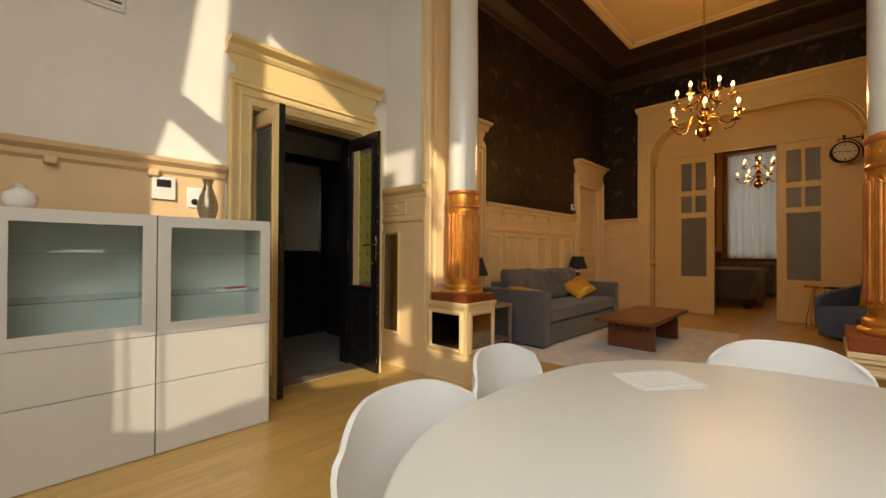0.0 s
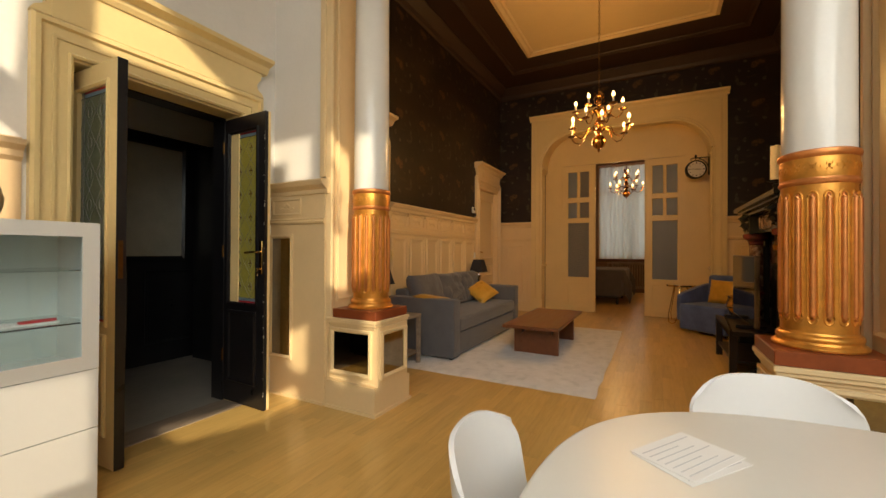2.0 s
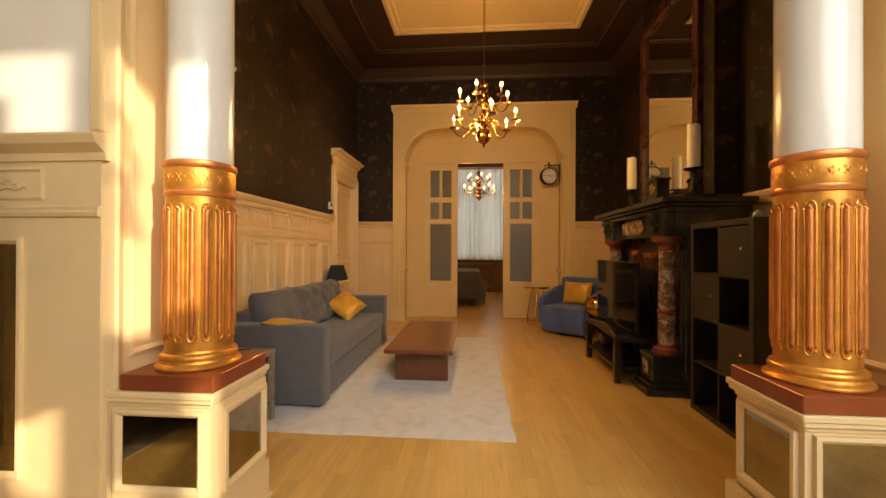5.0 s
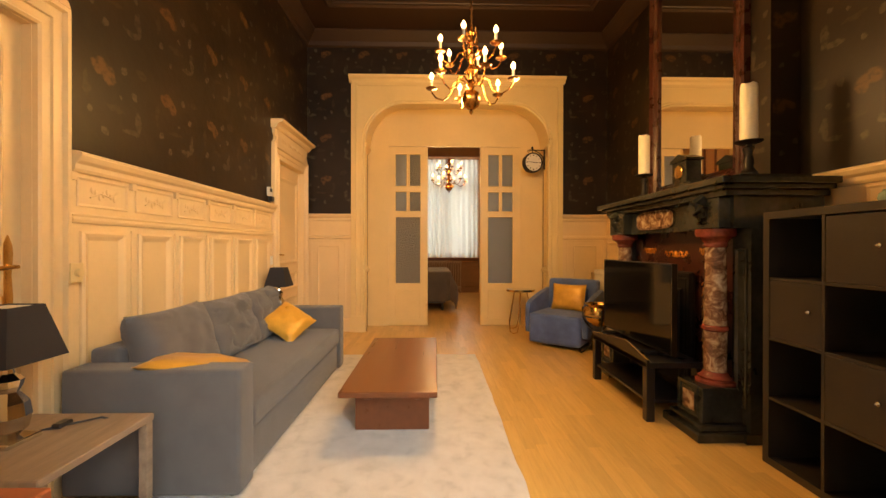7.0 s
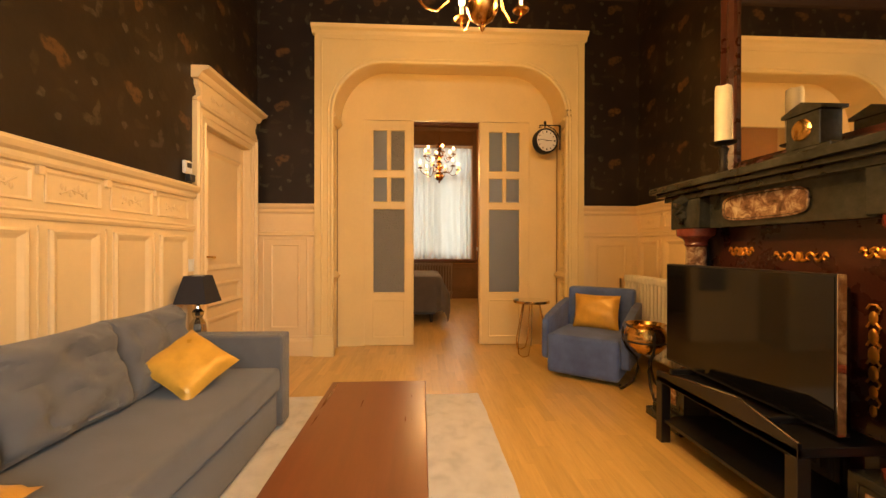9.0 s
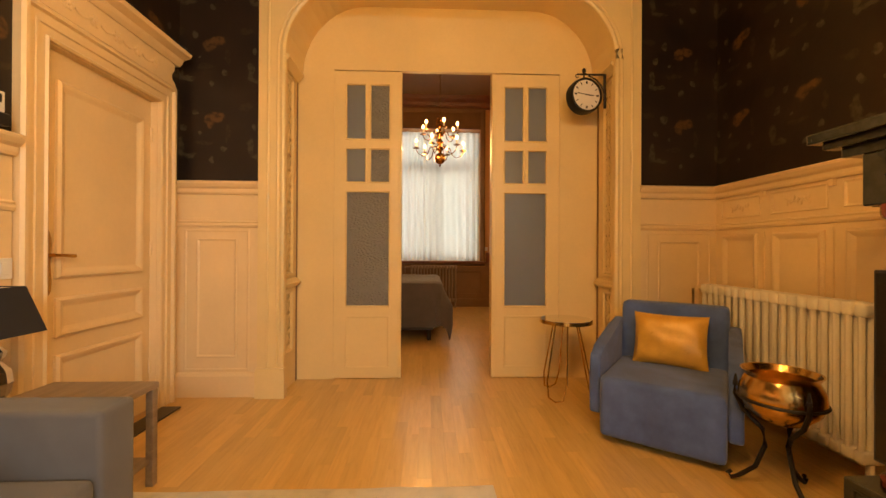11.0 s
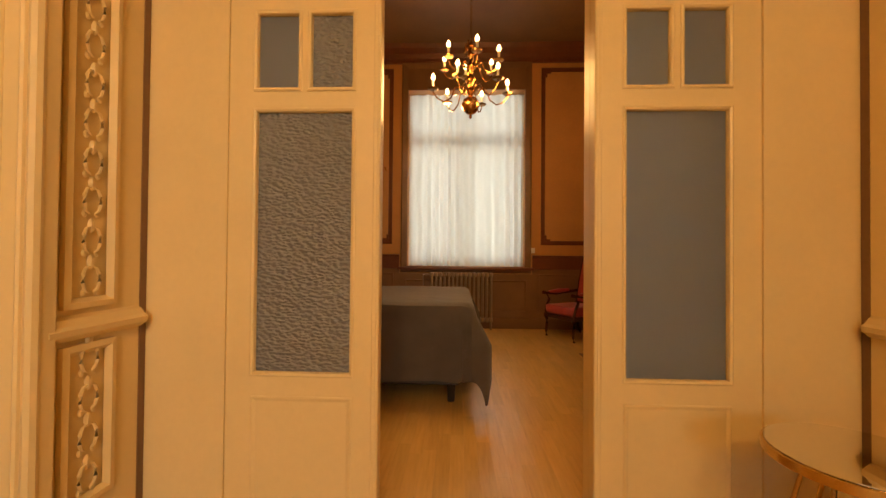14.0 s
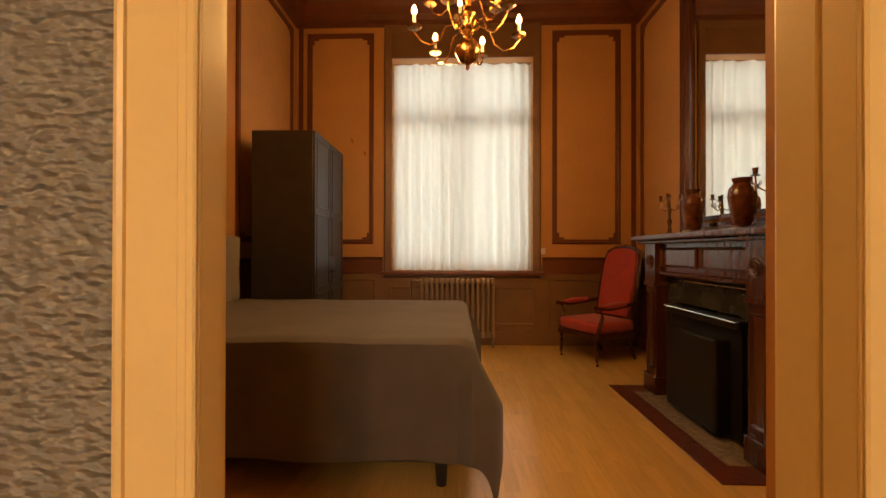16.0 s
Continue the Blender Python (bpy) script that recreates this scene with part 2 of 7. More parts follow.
def wallpaper_material():
    """Near-black brown paper with scattered ochre and grey flowers, leaves and pale berries."""
    m, t, p = shader("dark_floral_wallpaper")
    geo = t.nodes.new("ShaderNodeNewGeometry")
    sep = t.nodes.new("ShaderNodeSeparateXYZ")
    t.links.new(geo.outputs["Position"], sep.inputs[0])
    add = t.nodes.new("ShaderNodeMath")
    add.operation = "ADD"
    t.links.new(sep.outputs[0], add.inputs[0])
    t.links.new(sep.outputs[1], add.inputs[1])
    com = t.nodes.new("ShaderNodeCombineXYZ")
    t.links.new(add.outputs[0], com.inputs[0])
    t.links.new(sep.outputs[2], com.inputs[1])
    warp = node(t, "ShaderNodeTexNoise", Scale=11.0, Detail=4.0)
    t.links.new(com.outputs[0], warp.inputs["Vector"])
    vm = t.nodes.new("ShaderNodeVectorMath")
    vm.operation = "MULTIPLY_ADD"
    vm.inputs[1].default_value = (0.085, 0.085, 0.0)
    t.links.new(warp.outputs["Color"], vm.inputs[0])
    t.links.new(com.outputs[0], vm.inputs[2])
    wrap = t.nodes.new("ShaderNodeVectorMath")
    wrap.operation = "WRAP"
    wrap.inputs[1].default_value = (0.56, 0.62, 1.0)
    wrap.inputs[2].default_value = (0.0, 0.0, -1.0)
    t.links.new(vm.outputs[0], wrap.inputs[0])
    fine = node(t, "ShaderNodeTexNoise", Scale=26.0, Detail=3.0)
    t.links.new(com.outputs[0], fine.inputs["Vector"])
    petal = ramp(t, fine.outputs["Fac"], [(0.34, (0.25, 0.25, 0.25)), (0.56, (1, 1, 1))])
    ground = node(t, "ShaderNodeTexNoise", Scale=2.2, Detail=3.0)
    t.links.new(com.outputs[0], ground.inputs["Vector"])
    color = ramp(t, ground.outputs["Fac"], [(0.35, (0.012, 0.0068, 0.0034)), (0.7, (0.026, 0.0140, 0.0060))])
    ochre, grey, leaf, dim = (0.100, 0.049, 0.015), (0.072, 0.060, 0.038), (0.060, 0.048, 0.028), (0.034, 0.022, 0.010)
    # centre, half sizes and tint of each flower, berry and leaf of the repeat
    for cu, cv, ru, rv, tint in ((0.16, 0.46, 0.075, 0.045, ochre), (0.22, 0.43, 0.05, 0.06, ochre), (0.34, 0.50, 0.030, 0.032, grey), (0.42, 0.38, 0.026, 0.028, grey),
                                 (0.45, 0.22, 0.030, 0.085, leaf), (0.39, 0.15, 0.07, 0.024, leaf), (0.10, 0.20, 0.028, 0.030, grey), (0.20, 0.11, 0.024, 0.026, grey),
                                 (0.26, 0.25, 0.085, 0.022, dim), (0.07, 0.33, 0.022, 0.08, dim), (0.48, 0.54, 0.06, 0.035, dim), (0.30, 0.33, 0.016, 0.017, grey)):
        off = t.nodes.new("ShaderNodeVectorMath")
        off.operation = "SUBTRACT"
        off.inputs[1].default_value = (cu, cv, 0)
        t.links.new(wrap.outputs[0], off.inputs[0])
        scl = t.nodes.new("ShaderNodeVectorMath")
        scl.operation = "MULTIPLY"
        scl.inputs[1].default_value = (1 / ru, 1 / rv, 0)
        t.links.new(off.outputs[0], scl.inputs[0])
        far = t.nodes.new("ShaderNodeVectorMath")
        far.operation = "LENGTH"
        t.links.new(scl.outputs[0], far.inputs[0])
        mask = t.nodes.new("ShaderNodeMath")
        mask.operation = "MULTIPLY"
        t.links.new(ramp(t, far.outputs["Value"], [(0.70, (1, 1, 1)), (1.0, (0, 0, 0))]), mask.inputs[0])
        t.links.new(petal, mask.inputs[1])
        mix = t.nodes.new("ShaderNodeMix")
        mix.data_type = "RGBA"
        t.links.new(mask.outputs[0], mix.inputs[0])
        t.links.new(color, mix.inputs[6])
        mix.inputs[7].default_value = (*tint, 1)
        color = mix.outputs[2]
    t.links.new(color, p.inputs["Base Color"])
    p.inputs["Roughness"].default_value = 0.42
    p.inputs["Specular IOR Level"].default_value = 0.4
    b = node(t, "ShaderNodeBump", Strength=0.15, Distance=0.01)
    t.links.new(warp.outputs["Fac"], b.inputs["Height"])
    t.links.new(b.outputs[0], p.inputs["Normal"])
    return m


def oak_material(name, by_object):
    m, t, p = shader(name)
    geo = t.nodes.new("ShaderNodeNewGeometry")
    mp = t.nodes.new("ShaderNodeMapping")
    mp.inputs["Scale"].default_value = (1.2, 14.0, 1.0)
    t.links.new(geo.outputs["Position"], mp.inputs["Vector"])
    rnd = t.nodes.new("ShaderNodeObjectInfo").outputs["Random"] if by_object else geo.outputs["Random Per Island"]
    n = node(t, "ShaderNodeTexNoise", Scale=3.0, Detail=6.0, Roughness=0.65)
    n.noise_dimensions = "4D"
    mul = t.nodes.new("ShaderNodeMath")
    mul.operation = "MULTIPLY"
    mul.inputs[1].default_value = 40.0
    t.links.new(rnd, mul.inputs[0])
    t.links.new(mul.outputs[0], n.inputs["W"])
    t.links.new(mp.outputs[0], n.inputs["Vector"])
    grain_c = ramp(t, n.outputs["Fac"], [(0.25, (0.56, 0.345, 0.098)), (0.5, (0.67, 0.43, 0.130)), (0.75, (0.74, 0.495, 0.165))])
    tone = ramp(t, rnd, [(0.0, (0.89, 0.88, 0.86)), (0.5, (0.97, 0.97, 0.97)), (1.0, (1.07, 1.06, 1.04))])
    mix = t.nodes.new("ShaderNodeMix")
    mix.data_type, mix.blend_type = "RGBA", "MULTIPLY"
    mix.inputs[0].default_value = 1.0
    t.links.new(grain_c, mix.inputs[6])
    t.links.new(tone, mix.inputs[7])
    t.links.new(mix.outputs[2], p.inputs["Base Color"])
    wear = node(t, "ShaderNodeTexNoise", Scale=1.4, Detail=4.0)
    t.links.new(geo.outputs["Position"], wear.inputs["Vector"])
    rr = t.nodes.new("ShaderNodeMapRange")
    rr.inputs[3].default_value, rr.inputs[4].default_value = 0.24, 0.42
    t.links.new(wear.outputs["Fac"], rr.inputs[0])
    t.links.new(rr.outputs[0], p.inputs["Roughness"])
    p.inputs["Coat Weight"].default_value = 0.45
    p.inputs["Coat Roughness"].default_value = 0.22
    b = node(t, "ShaderNodeBump", Strength=0.06, Distance=0.01)
    t.links.new(n.outputs["Fac"], b.inputs["Height"])
    t.links.new(b.outputs[0], p.inputs["Normal"])
    return m


def marble_column_material():
    m, t, p = shader("mottled_brown_marble")
    geo = t.nodes.new("ShaderNodeNewGeometry")
    n = node(t, "ShaderNodeTexNoise", Scale=15.0, Detail=6.0, Roughness=0.7, Distortion=0.7)
    t.links.new(geo.outputs["Position"], n.inputs["Vector"])
    t.links.new(ramp(t, n.outputs["Fac"], [(0.32, (0.05, 0.025, 0.015)), (0.48, (0.19, 0.10, 0.06)), (0.56, (0.36, 0.25, 0.16)), (0.66, (0.55, 0.44, 0.32))]), p.inputs["Base Color"])
    p.inputs["Roughness"].default_value = 0.14
    return m


def rug_material():
    m, t, p = shader("light_grey_rug_pile")
    geo = t.nodes.new("ShaderNodeNewGeometry")
    n = node(t, "ShaderNodeTexNoise", Scale=9.0, Detail=4.0, Roughness=0.55, Distortion=0.3)
    f = node(t, "ShaderNodeTexNoise", Scale=220.0, Detail=3.0)
    t.links.new(geo.outputs["Position"], n.inputs["Vector"])
    t.links.new(geo.outputs["Position"], f.inputs["Vector"])
    t.links.new(ramp(t, n.outputs["Fac"], [(0.32, (0.57, 0.55, 0.51)), (0.46, (0.68, 0.65, 0.61)), (0.7, (0.76, 0.73, 0.69))]), p.inputs["Base Color"])
    p.inputs["Roughness"].default_value = 0.95
    p.inputs["Sheen Weight"].default_value = 0.4
    b = node(t, "ShaderNodeBump", Strength=0.6, Distance=0.01)
    t.links.new(f.outputs["Fac"], b.inputs["Height"])
    t.links.new(b.outputs[0], p.inputs["Normal"])
    return m


def curtain_material():
    m, t, p = shader("white_sheer_curtain")
    t.nodes.remove(p)
    d = t.nodes.new("ShaderNodeBsdfDiffuse")
    tr = t.nodes.new("ShaderNodeBsdfTranslucent")
    d.inputs[0].default_value = (0.82, 0.80, 0.74, 1)
    geo = t.nodes.new("ShaderNodeNewGeometry")
    n = node(t, "ShaderNodeTexNoise", Scale=160.0, Detail=2.0)
    t.links.new(geo.outputs["Position"], n.inputs["Vector"])
    t.links.new(ramp(t, n.outputs["Fac"], [(0.3, (0.78, 0.78, 0.74)), (0.7, (0.9, 0.9, 0.87))]), tr.inputs[0])
    mx = t.nodes.new("ShaderNodeMixShader")
    mx.inputs[0].default_value = 0.72
    t.links.new(d.outputs[0], mx.inputs[1])
    t.links.new(tr.outputs[0], mx.inputs[2])
    t.links.new(mx.outputs[0], t.nodes["Material Output"].inputs[0])
    return m


def sun_dimmer_material():
    m, t, p = shader("thin_sun_dimmer")
    p.inputs["Base Color"].default_value = (0.8, 0.8, 0.78, 1)
    p.inputs["Roughness"].default_value = 0.9
    p.inputs["Alpha"].default_value = 0.3
    return m


SUN_DIMMER = sun_dimmer_material()
PAPERDARK = wallpaper_material()
OAK_PIECE = oak_material("oak_strip", True)
OAK_JOINED = oak_material("oak_strip_joined", False)
MARBLE = marble_column_material()
RUG = rug_material()
SHEER = curtain_material()


# ---- mesh helpers ----
def bm_new():
    return bmesh.new()


def box(bm, x0, x1, y0, y1, z0, z1, bev=0.0, seg=2):
    vs = [bm.verts.new((x, y, z)) for x in (x0, x1) for y in (y0, y1) for z in (z0, z1)]
    fs = [bm.faces.new([vs[i] for i in q]) for q in ((0, 1, 3, 2), (4, 6, 7, 5), (0, 4, 5, 1), (2, 3, 7, 6), (0, 2, 6, 4), (1, 5, 7, 3))]
    if bev:
        es = list({e for f in fs for e in f.edges})
        bmesh.ops.bevel(bm, geom=es, offset=bev, segments=seg, affect="EDGES", profile=0.6)
    return bm


def lathe(bm, prof, cx=0.0, cy=0.0, n=24, flute=0, depth=0.0):
    rings = []
    for r, z in prof:
        rings.append([bm.verts.new((cx + r * math.cos(2 * math.pi * k / n), cy + r * math.sin(2 * math.pi * k / n), z)) for k in range(n)])
    for a, b in zip(rings, rings[1:]):
        for k in range(n):
            bm.faces.new((a[k], a[(k + 1) % n], b[(k + 1) % n], b[k]))
    bm.faces.new(list(reversed(rings[0])))
    bm.faces.new(rings[-1])
    return bm


def tube(bm, pts, r, n=8, closed=False):
    pts = [Vector(p) for p in pts]
    m = len(pts)
    rings = []
    for i, p in enumerate(pts):
        a = pts[(i - 1) % m] if (closed or i) else p
        b = pts[(i + 1) % m] if (closed or i < m - 1) else p
        d = (b - a).normalized()
        u = d.cross(Vector((0, 0, 1)))
        if u.length < 0.05:
            u = d.cross(Vector((0, 1, 0)))
        u.normalize()
        v = d.cross(u)
        rad = r[i] if isinstance(r, (list, tuple)) else r
        rings.append([bm.verts.new(p + rad * (u * math.cos(2 * math.pi * k / n) + v * math.sin(2 * math.pi * k / n))) for k in range(n)])
    last = m if closed else m - 1
    for i in range(last):
        a, b = rings[i], rings[(i + 1) % m]
        for k in range(n):
            bm.faces.new((a[k], a[(k + 1) % n], b[(k + 1) % n], b[k]))
    if not closed:
        bm.faces.new(list(reversed(rings[0])))
        bm.faces.new(rings[-1])
    return bm


def plane_map(axis, at, sign):
    """A wall's own axes: along it, up it and out of it."""
    if axis == "y":
        return lambda u, v, n: (u, at + sign * n, v)
    return lambda u, v, n: (at + sign * n, u, v)


def frame_ring(bm, f, u0, u1, v0, v1, prof):
    """A mitred moulding round a rectangle; the profile runs inwards as (inset, height)."""
    loops = [[bm.verts.new(f(*c, h)) for c in ((u0 + o, v0 + o), (u1 - o, v0 + o), (u1 - o, v1 - o), (u0 + o, v1 - o))] for o, h in prof]
    for a, b in zip(loops, loops[1:]):
        for k in range(4):
            bm.faces.new((a[k], a[(k + 1) % 4], b[(k + 1) % 4], b[k]))
    return loops[-1]


def raised_panel(bm, f, u0, u1, v0, v1, w=0.035, h=0.016, sink=0.004):
    last = frame_ring(bm, f, u0, u1, v0, v1, [(0, 0.0), (0, h * 0.6), (w * 0.25, h), (w * 0.55, h * 0.75), (w * 0.8, h * 0.35), (w, sink)])
    bm.faces.new(last)


def run_moulding(bm, f, u0, u1, prof):
    """A straight moulding along a wall: profile as (height up the wall, projection)."""
    a = [bm.verts.new(f(u0, v, n)) for v, n in prof]
    b = [bm.verts.new(f(u1, v, n)) for v, n in prof]
    k = len(prof)
    for i in range(k):
        bm.faces.new((a[i], a[(i + 1) % k], b[(i + 1) % k], b[i]))
    bm.faces.new(list(reversed(a)))
    bm.faces.new(b)


def polygon(bm, f, pts, n0, n1):
    """A flat shape with thickness, drawn in a wall's own axes."""
    a = [bm.verts.new(f(u, v, n0)) for u, v in pts]
    b = [bm.verts.new(f(u, v, n1)) for u, v in pts]
    k = len(pts)
    for i in range(k):
        bm.faces.new((a[i], a[(i + 1) % k], b[(i + 1) % k], b[i]))
    bm.faces.new(list(reversed(a)))
    bm.faces.new(b)


def blob(bm, c, r, flat=(1, 1, 1), n=8):
    lathe_rows = [(math.sin(math.pi * j / 5), -math.cos(math.pi * j / 5)) for j in range(6)]
    rings = []
    for s, z in lathe_rows:
        s = max(s, 0.05)
        rings.append([bm.verts.new((c[0] + r * flat[0] * s * math.cos(2 * math.pi * k / n), c[1] + r * flat[1] * s * math.sin(2 * math.pi * k / n), c[2] + r * flat[2] * z)) for k in range(n)])
    for a, b in zip(rings, rings[1:]):
        for k in range(n):
            bm.faces.new((a[k], a[(k + 1) % n], b[(k + 1) % n], b[k]))
    bm.faces.new(list(reversed(rings[0])))
    bm.faces.new(rings[-1])


def mesh_of(name, bm, material, smooth=False):
    bmesh.ops.recalc_face_normals(bm, faces=bm.faces[:])
    me = bpy.data.meshes.new(name)
    bm.to_mesh(me)
    bm.free()
    me.materials.append(material)
    if smooth:
        for poly in me.polygons:
            poly.use_smooth = True
        me.set_sharp_from_angle(angle=radians(38))
    return me


def part(name, bm, material, parent, label="", smooth=False):
    ob = new(name, mesh_of(name, bm, material, smooth))
    ob.parent = parent
    if label:
        ob["label"] = label
    return ob


def solid(name, bm, material, label, category="", kind="", group="", smooth=False):
    return tagged(new(name, mesh_of(name, bm, material, smooth)), label, category, group, kind)


def thing(name, m, label, category, group=""):
    ob = new(name)
    ob.empty_display_size = 0.1
    ob.matrix_world = m
    return tagged(ob, label, category, group)


def cushion(bm, w, h, t, seed=0, nx=14, ny=14, wrinkle=0.012, square=3.0):
    """A soft filled cushion, w by h, in its own x and y, t thick along z."""
    grids = []
    for s in (1, -1):
        rows = []
        for j in range(ny + 1):
            row = []
            for i in range(nx + 1):
                u, v = 2 * i / nx - 1, 2 * j / ny - 1
                pinch = 1 - 0.06 * (1 - abs(u) ** 2) * abs(v) ** 4
                pinch2 = 1 - 0.06 * (1 - abs(v) ** 2) * abs(u) ** 4
                fill = max(0.0, (1 - abs(u) ** square) * (1 - abs(v) ** square)) ** 0.5
                wr = wrinkle * noise.noise(Vector((u * 2.2 + seed * 3.1, v * 2.2 + seed, s)))
                if nx > 20:
                    ridge = abs(noise.noise(Vector((u * 1.3 + seed * 5.3, v * 2.8 + 0.8 * u, s * 2 + seed))))
                    wr -= wrinkle * 0.55 * max(0.0, 1 - 9 * ridge) * (abs(v) * 0.6 + 0.4)
                row.append((u * w / 2 * pinch2, v * h / 2 * pinch, s * (fill * t / 2) + wr * (0.3 + fill)))
            rows.append(row)
        grids.append(rows)
    for s, rows in zip((1, -1), grids):
        vs = [[bm.verts.new(p) for p in row] for row in rows]
        for j in range(ny):
            for i in range(nx):
                q = (vs[j][i], vs[j][i + 1], vs[j + 1][i + 1], vs[j + 1][i])
                bm.faces.new(q if s > 0 else tuple(reversed(q)))
    bmesh.ops.remove_doubles(bm, verts=bm.verts[:], dist=0.0035)
    return bm


def squircle(a, b, e, n):
    pts = []
    for k in range(n):
        t = 2 * math.pi * k / n
        c, s = math.cos(t), math.sin(t)
        pts.append((a * math.copysign(abs(c) ** (2 / e), c), b * math.copysign(abs(s) ** (2 / e), s)))
    return pts


# ---- the setting ----
YL, YR = 3.26, -1.24          # side walls of the whole suite
YD = -3.2                     # unseen side of the dining room, set wide to hold the sun holes
XB = -1.6                     # unseen wall behind the dining table, pierced for the sun
XS0, XS1 = 2.30, 2.74         # the partition with the two columns
XP = 7.80                     # portal wall, salon side
XE = 12.95                    # bedroom window wall
H_SALON, H_DINE = 4.42, 4.80
DADO = 1.74


def wall_blocks(bm, axis, a0, a1, n0, n1, z0, z1, holes):
    """A straight wall from a0 to a1 with rectangular openings (from, to, bottom, top) cut through it."""
    def put(u0, u1, v0, v1):
        if u1 - u0 > 1e-4 and v1 - v0 > 1e-4:
            if axis == "x":
                box(bm, u0, u1, n0, n1, v0, v1)
            else:
                box(bm, n0, n1, u0, u1, v0, v1)
    us = sorted({a0, a1, *[h[0] for h in holes], *[h[1] for h in holes]})
    for u0, u1 in zip(us, us[1:]):
        v = z0
        for h in sorted((h for h in holes if h[0] < u1 - 1e-6 and h[1] > u0 + 1e-6), key=lambda h: h[2]):
            put(u0, u1, v, h[2])
            v = h[3]
        put(u0, u1, v, z1)


# floor bed, ceilings
bm = bm_new()
box(bm, XB - 0.14, XS1, YD - 0.3, YL + 0.3, -0.2, -0.013)
box(bm, XS1, XE + 0.3, YR - 0.3, YL + 0.3, -0.2, -0.013)
solid("floor", bm, OAK_JOINED, "oak strip parquet floor with a satin varnish", "floor", "structure")
bm = bm_new()
box(bm, XB - 0.3, XS1, YD - 0.3, YL + 0.3, H_DINE, H_DINE + 0.2)
solid("ceiling_dining", bm, WHITEWALL, "plain white plaster ceiling of the dining room", "ceiling", "structure")
bm = bm_new()
box(bm, XS0, 8.36, YR - 0.3, YL + 0.3, H_SALON, H_SALON + 0.2)
for y, s in ((YL, -1), (YR, 1)):
    run_moulding(bm, plane_map("y", y, s), XS1, XP, [(4.42, 0), (4.22, 0), (4.24, 0.03), (4.29, 0.05), (4.36, 0.12), (4.40, 0.16), (4.42, 0.16)])
run_moulding(bm, plane_map("x", XP, -1), YR, YL, [(4.42, 0), (4.22, 0), (4.24, 0.03), (4.29, 0.05), (4.36, 0.12), (4.40, 0.16), (4.42, 0.16)])
f_c = lambda u, v, n: (u, v, H_SALON - n)
frame_ring(bm, f_c, 3.0, 7.1, -0.75, 2.78, [(0, 0), (0, 0.02), (0.03, 0.035), (0.06, 0.015), (0.09, 0.015), (0.10, 0)])
solid("ceiling_salon", bm, CEIL_DARK, "dark brown painted ceiling with a moulded cornice", "ceiling", "structure")
bm = bm_new()
box(bm, 3.32, 6.46, -0.24, 2.27, H_SALON - 0.028, H_SALON - 0.002)
frame_ring(bm, f_c, 3.26, 6.52, -0.30, 2.33, [(0, 0.004), (0, 0.05), (0.05, 0.065), (0.09, 0.045), (0.12, 0.05), (0.14, 0.025)])
solid("ceiling_panel", bm, CEIL_CREAM, "cream ceiling panel inside a moulded frame", "ceiling", "structure")
bm = bm_new()
box(bm, 8.36, XE + 0.3, YR - 0.3, YL + 0.3, 4.42, 4.62)
solid("ceiling_bedroom", bm, BROWNDADO, "brown painted bedroom ceiling", "ceiling", "structure")

# unseen wall behind the dining table, pierced to shape the sun patches
def lit_edge(y, z0, z1, n, amp, seed):
    """An uneven edge from z0 up to z1, shaped for a leafy shadow."""
    return [(y + amp * noise.noise(Vector((seed, 9.0 * (z0 + (z1 - z0) * k / n), 0))), z0 + (z1 - z0) * k / n) for k in range(n + 1)]


# each outline is a sun patch traced back along SUN_DIR to the wall
SUN_HOLES = [
    [(0.254, 3.582), (0.558, 3.581), (0.38, 4.69), (0.18, 4.69)],
    [(0.25, 2.55), (0.76, 2.55), (0.735, 3.04), (0.645, 3.335), (0.25, 3.30)],
    [(0.415, 1.33), (0.455, 1.32), (0.455, 1.83), (0.415, 1.83)],
    [(0.225, 1.38), (0.385, 1.34), (0.385, 1.84), (0.225, 1.90)],
    [(-0.47, 1.78), (-0.30, 1.69), (0.195, 1.385), (0.195, 1.92), (-0.47, 2.24)],
    [(-1.95, 2.50), (-1.53, 2.265), (-0.84, 1.985), (-0.53, 2.0), (-1.2, 2.30), (-1.6, 2.49), (-1.9, 2.62)],
    [(-1.22, 4.60), (-0.17, 4.06), (-0.17, 4.69), (-1.22, 4.69)],
    [(-2.07, 4.276), (-1.80, 4.276), (-1.80, 4.43), (-1.62, 4.43), (-1.62, 4.70), (-2.07, 4.70)],
    [(-2.03, 2.75), (-1.86, 2.77), (-1.80, 2.87), (-1.79, 3.02), (-2.03, 3.12)],
    [(-2.74, 2.74), (-2.60, 2.74), (-2.60, 3.24), (-2.74, 3.30)],
    [(-2.44, 2.76), (-2.40, 2.70), (-2.28, 2.80), (-2.30, 2.86)],
    [(-2.26, 3.42)] + [(-2.26, 4.70), (-2.71, 4.70)] + list(reversed(lit_edge(-2.69, 3.62, 4.66, 16, 0.035, 3.0)))]
WALL_T = 0.14
SPLAY = SUN_DIR * (-WALL_T / SUN_DIR.x)      # the reveals are splayed along the sun


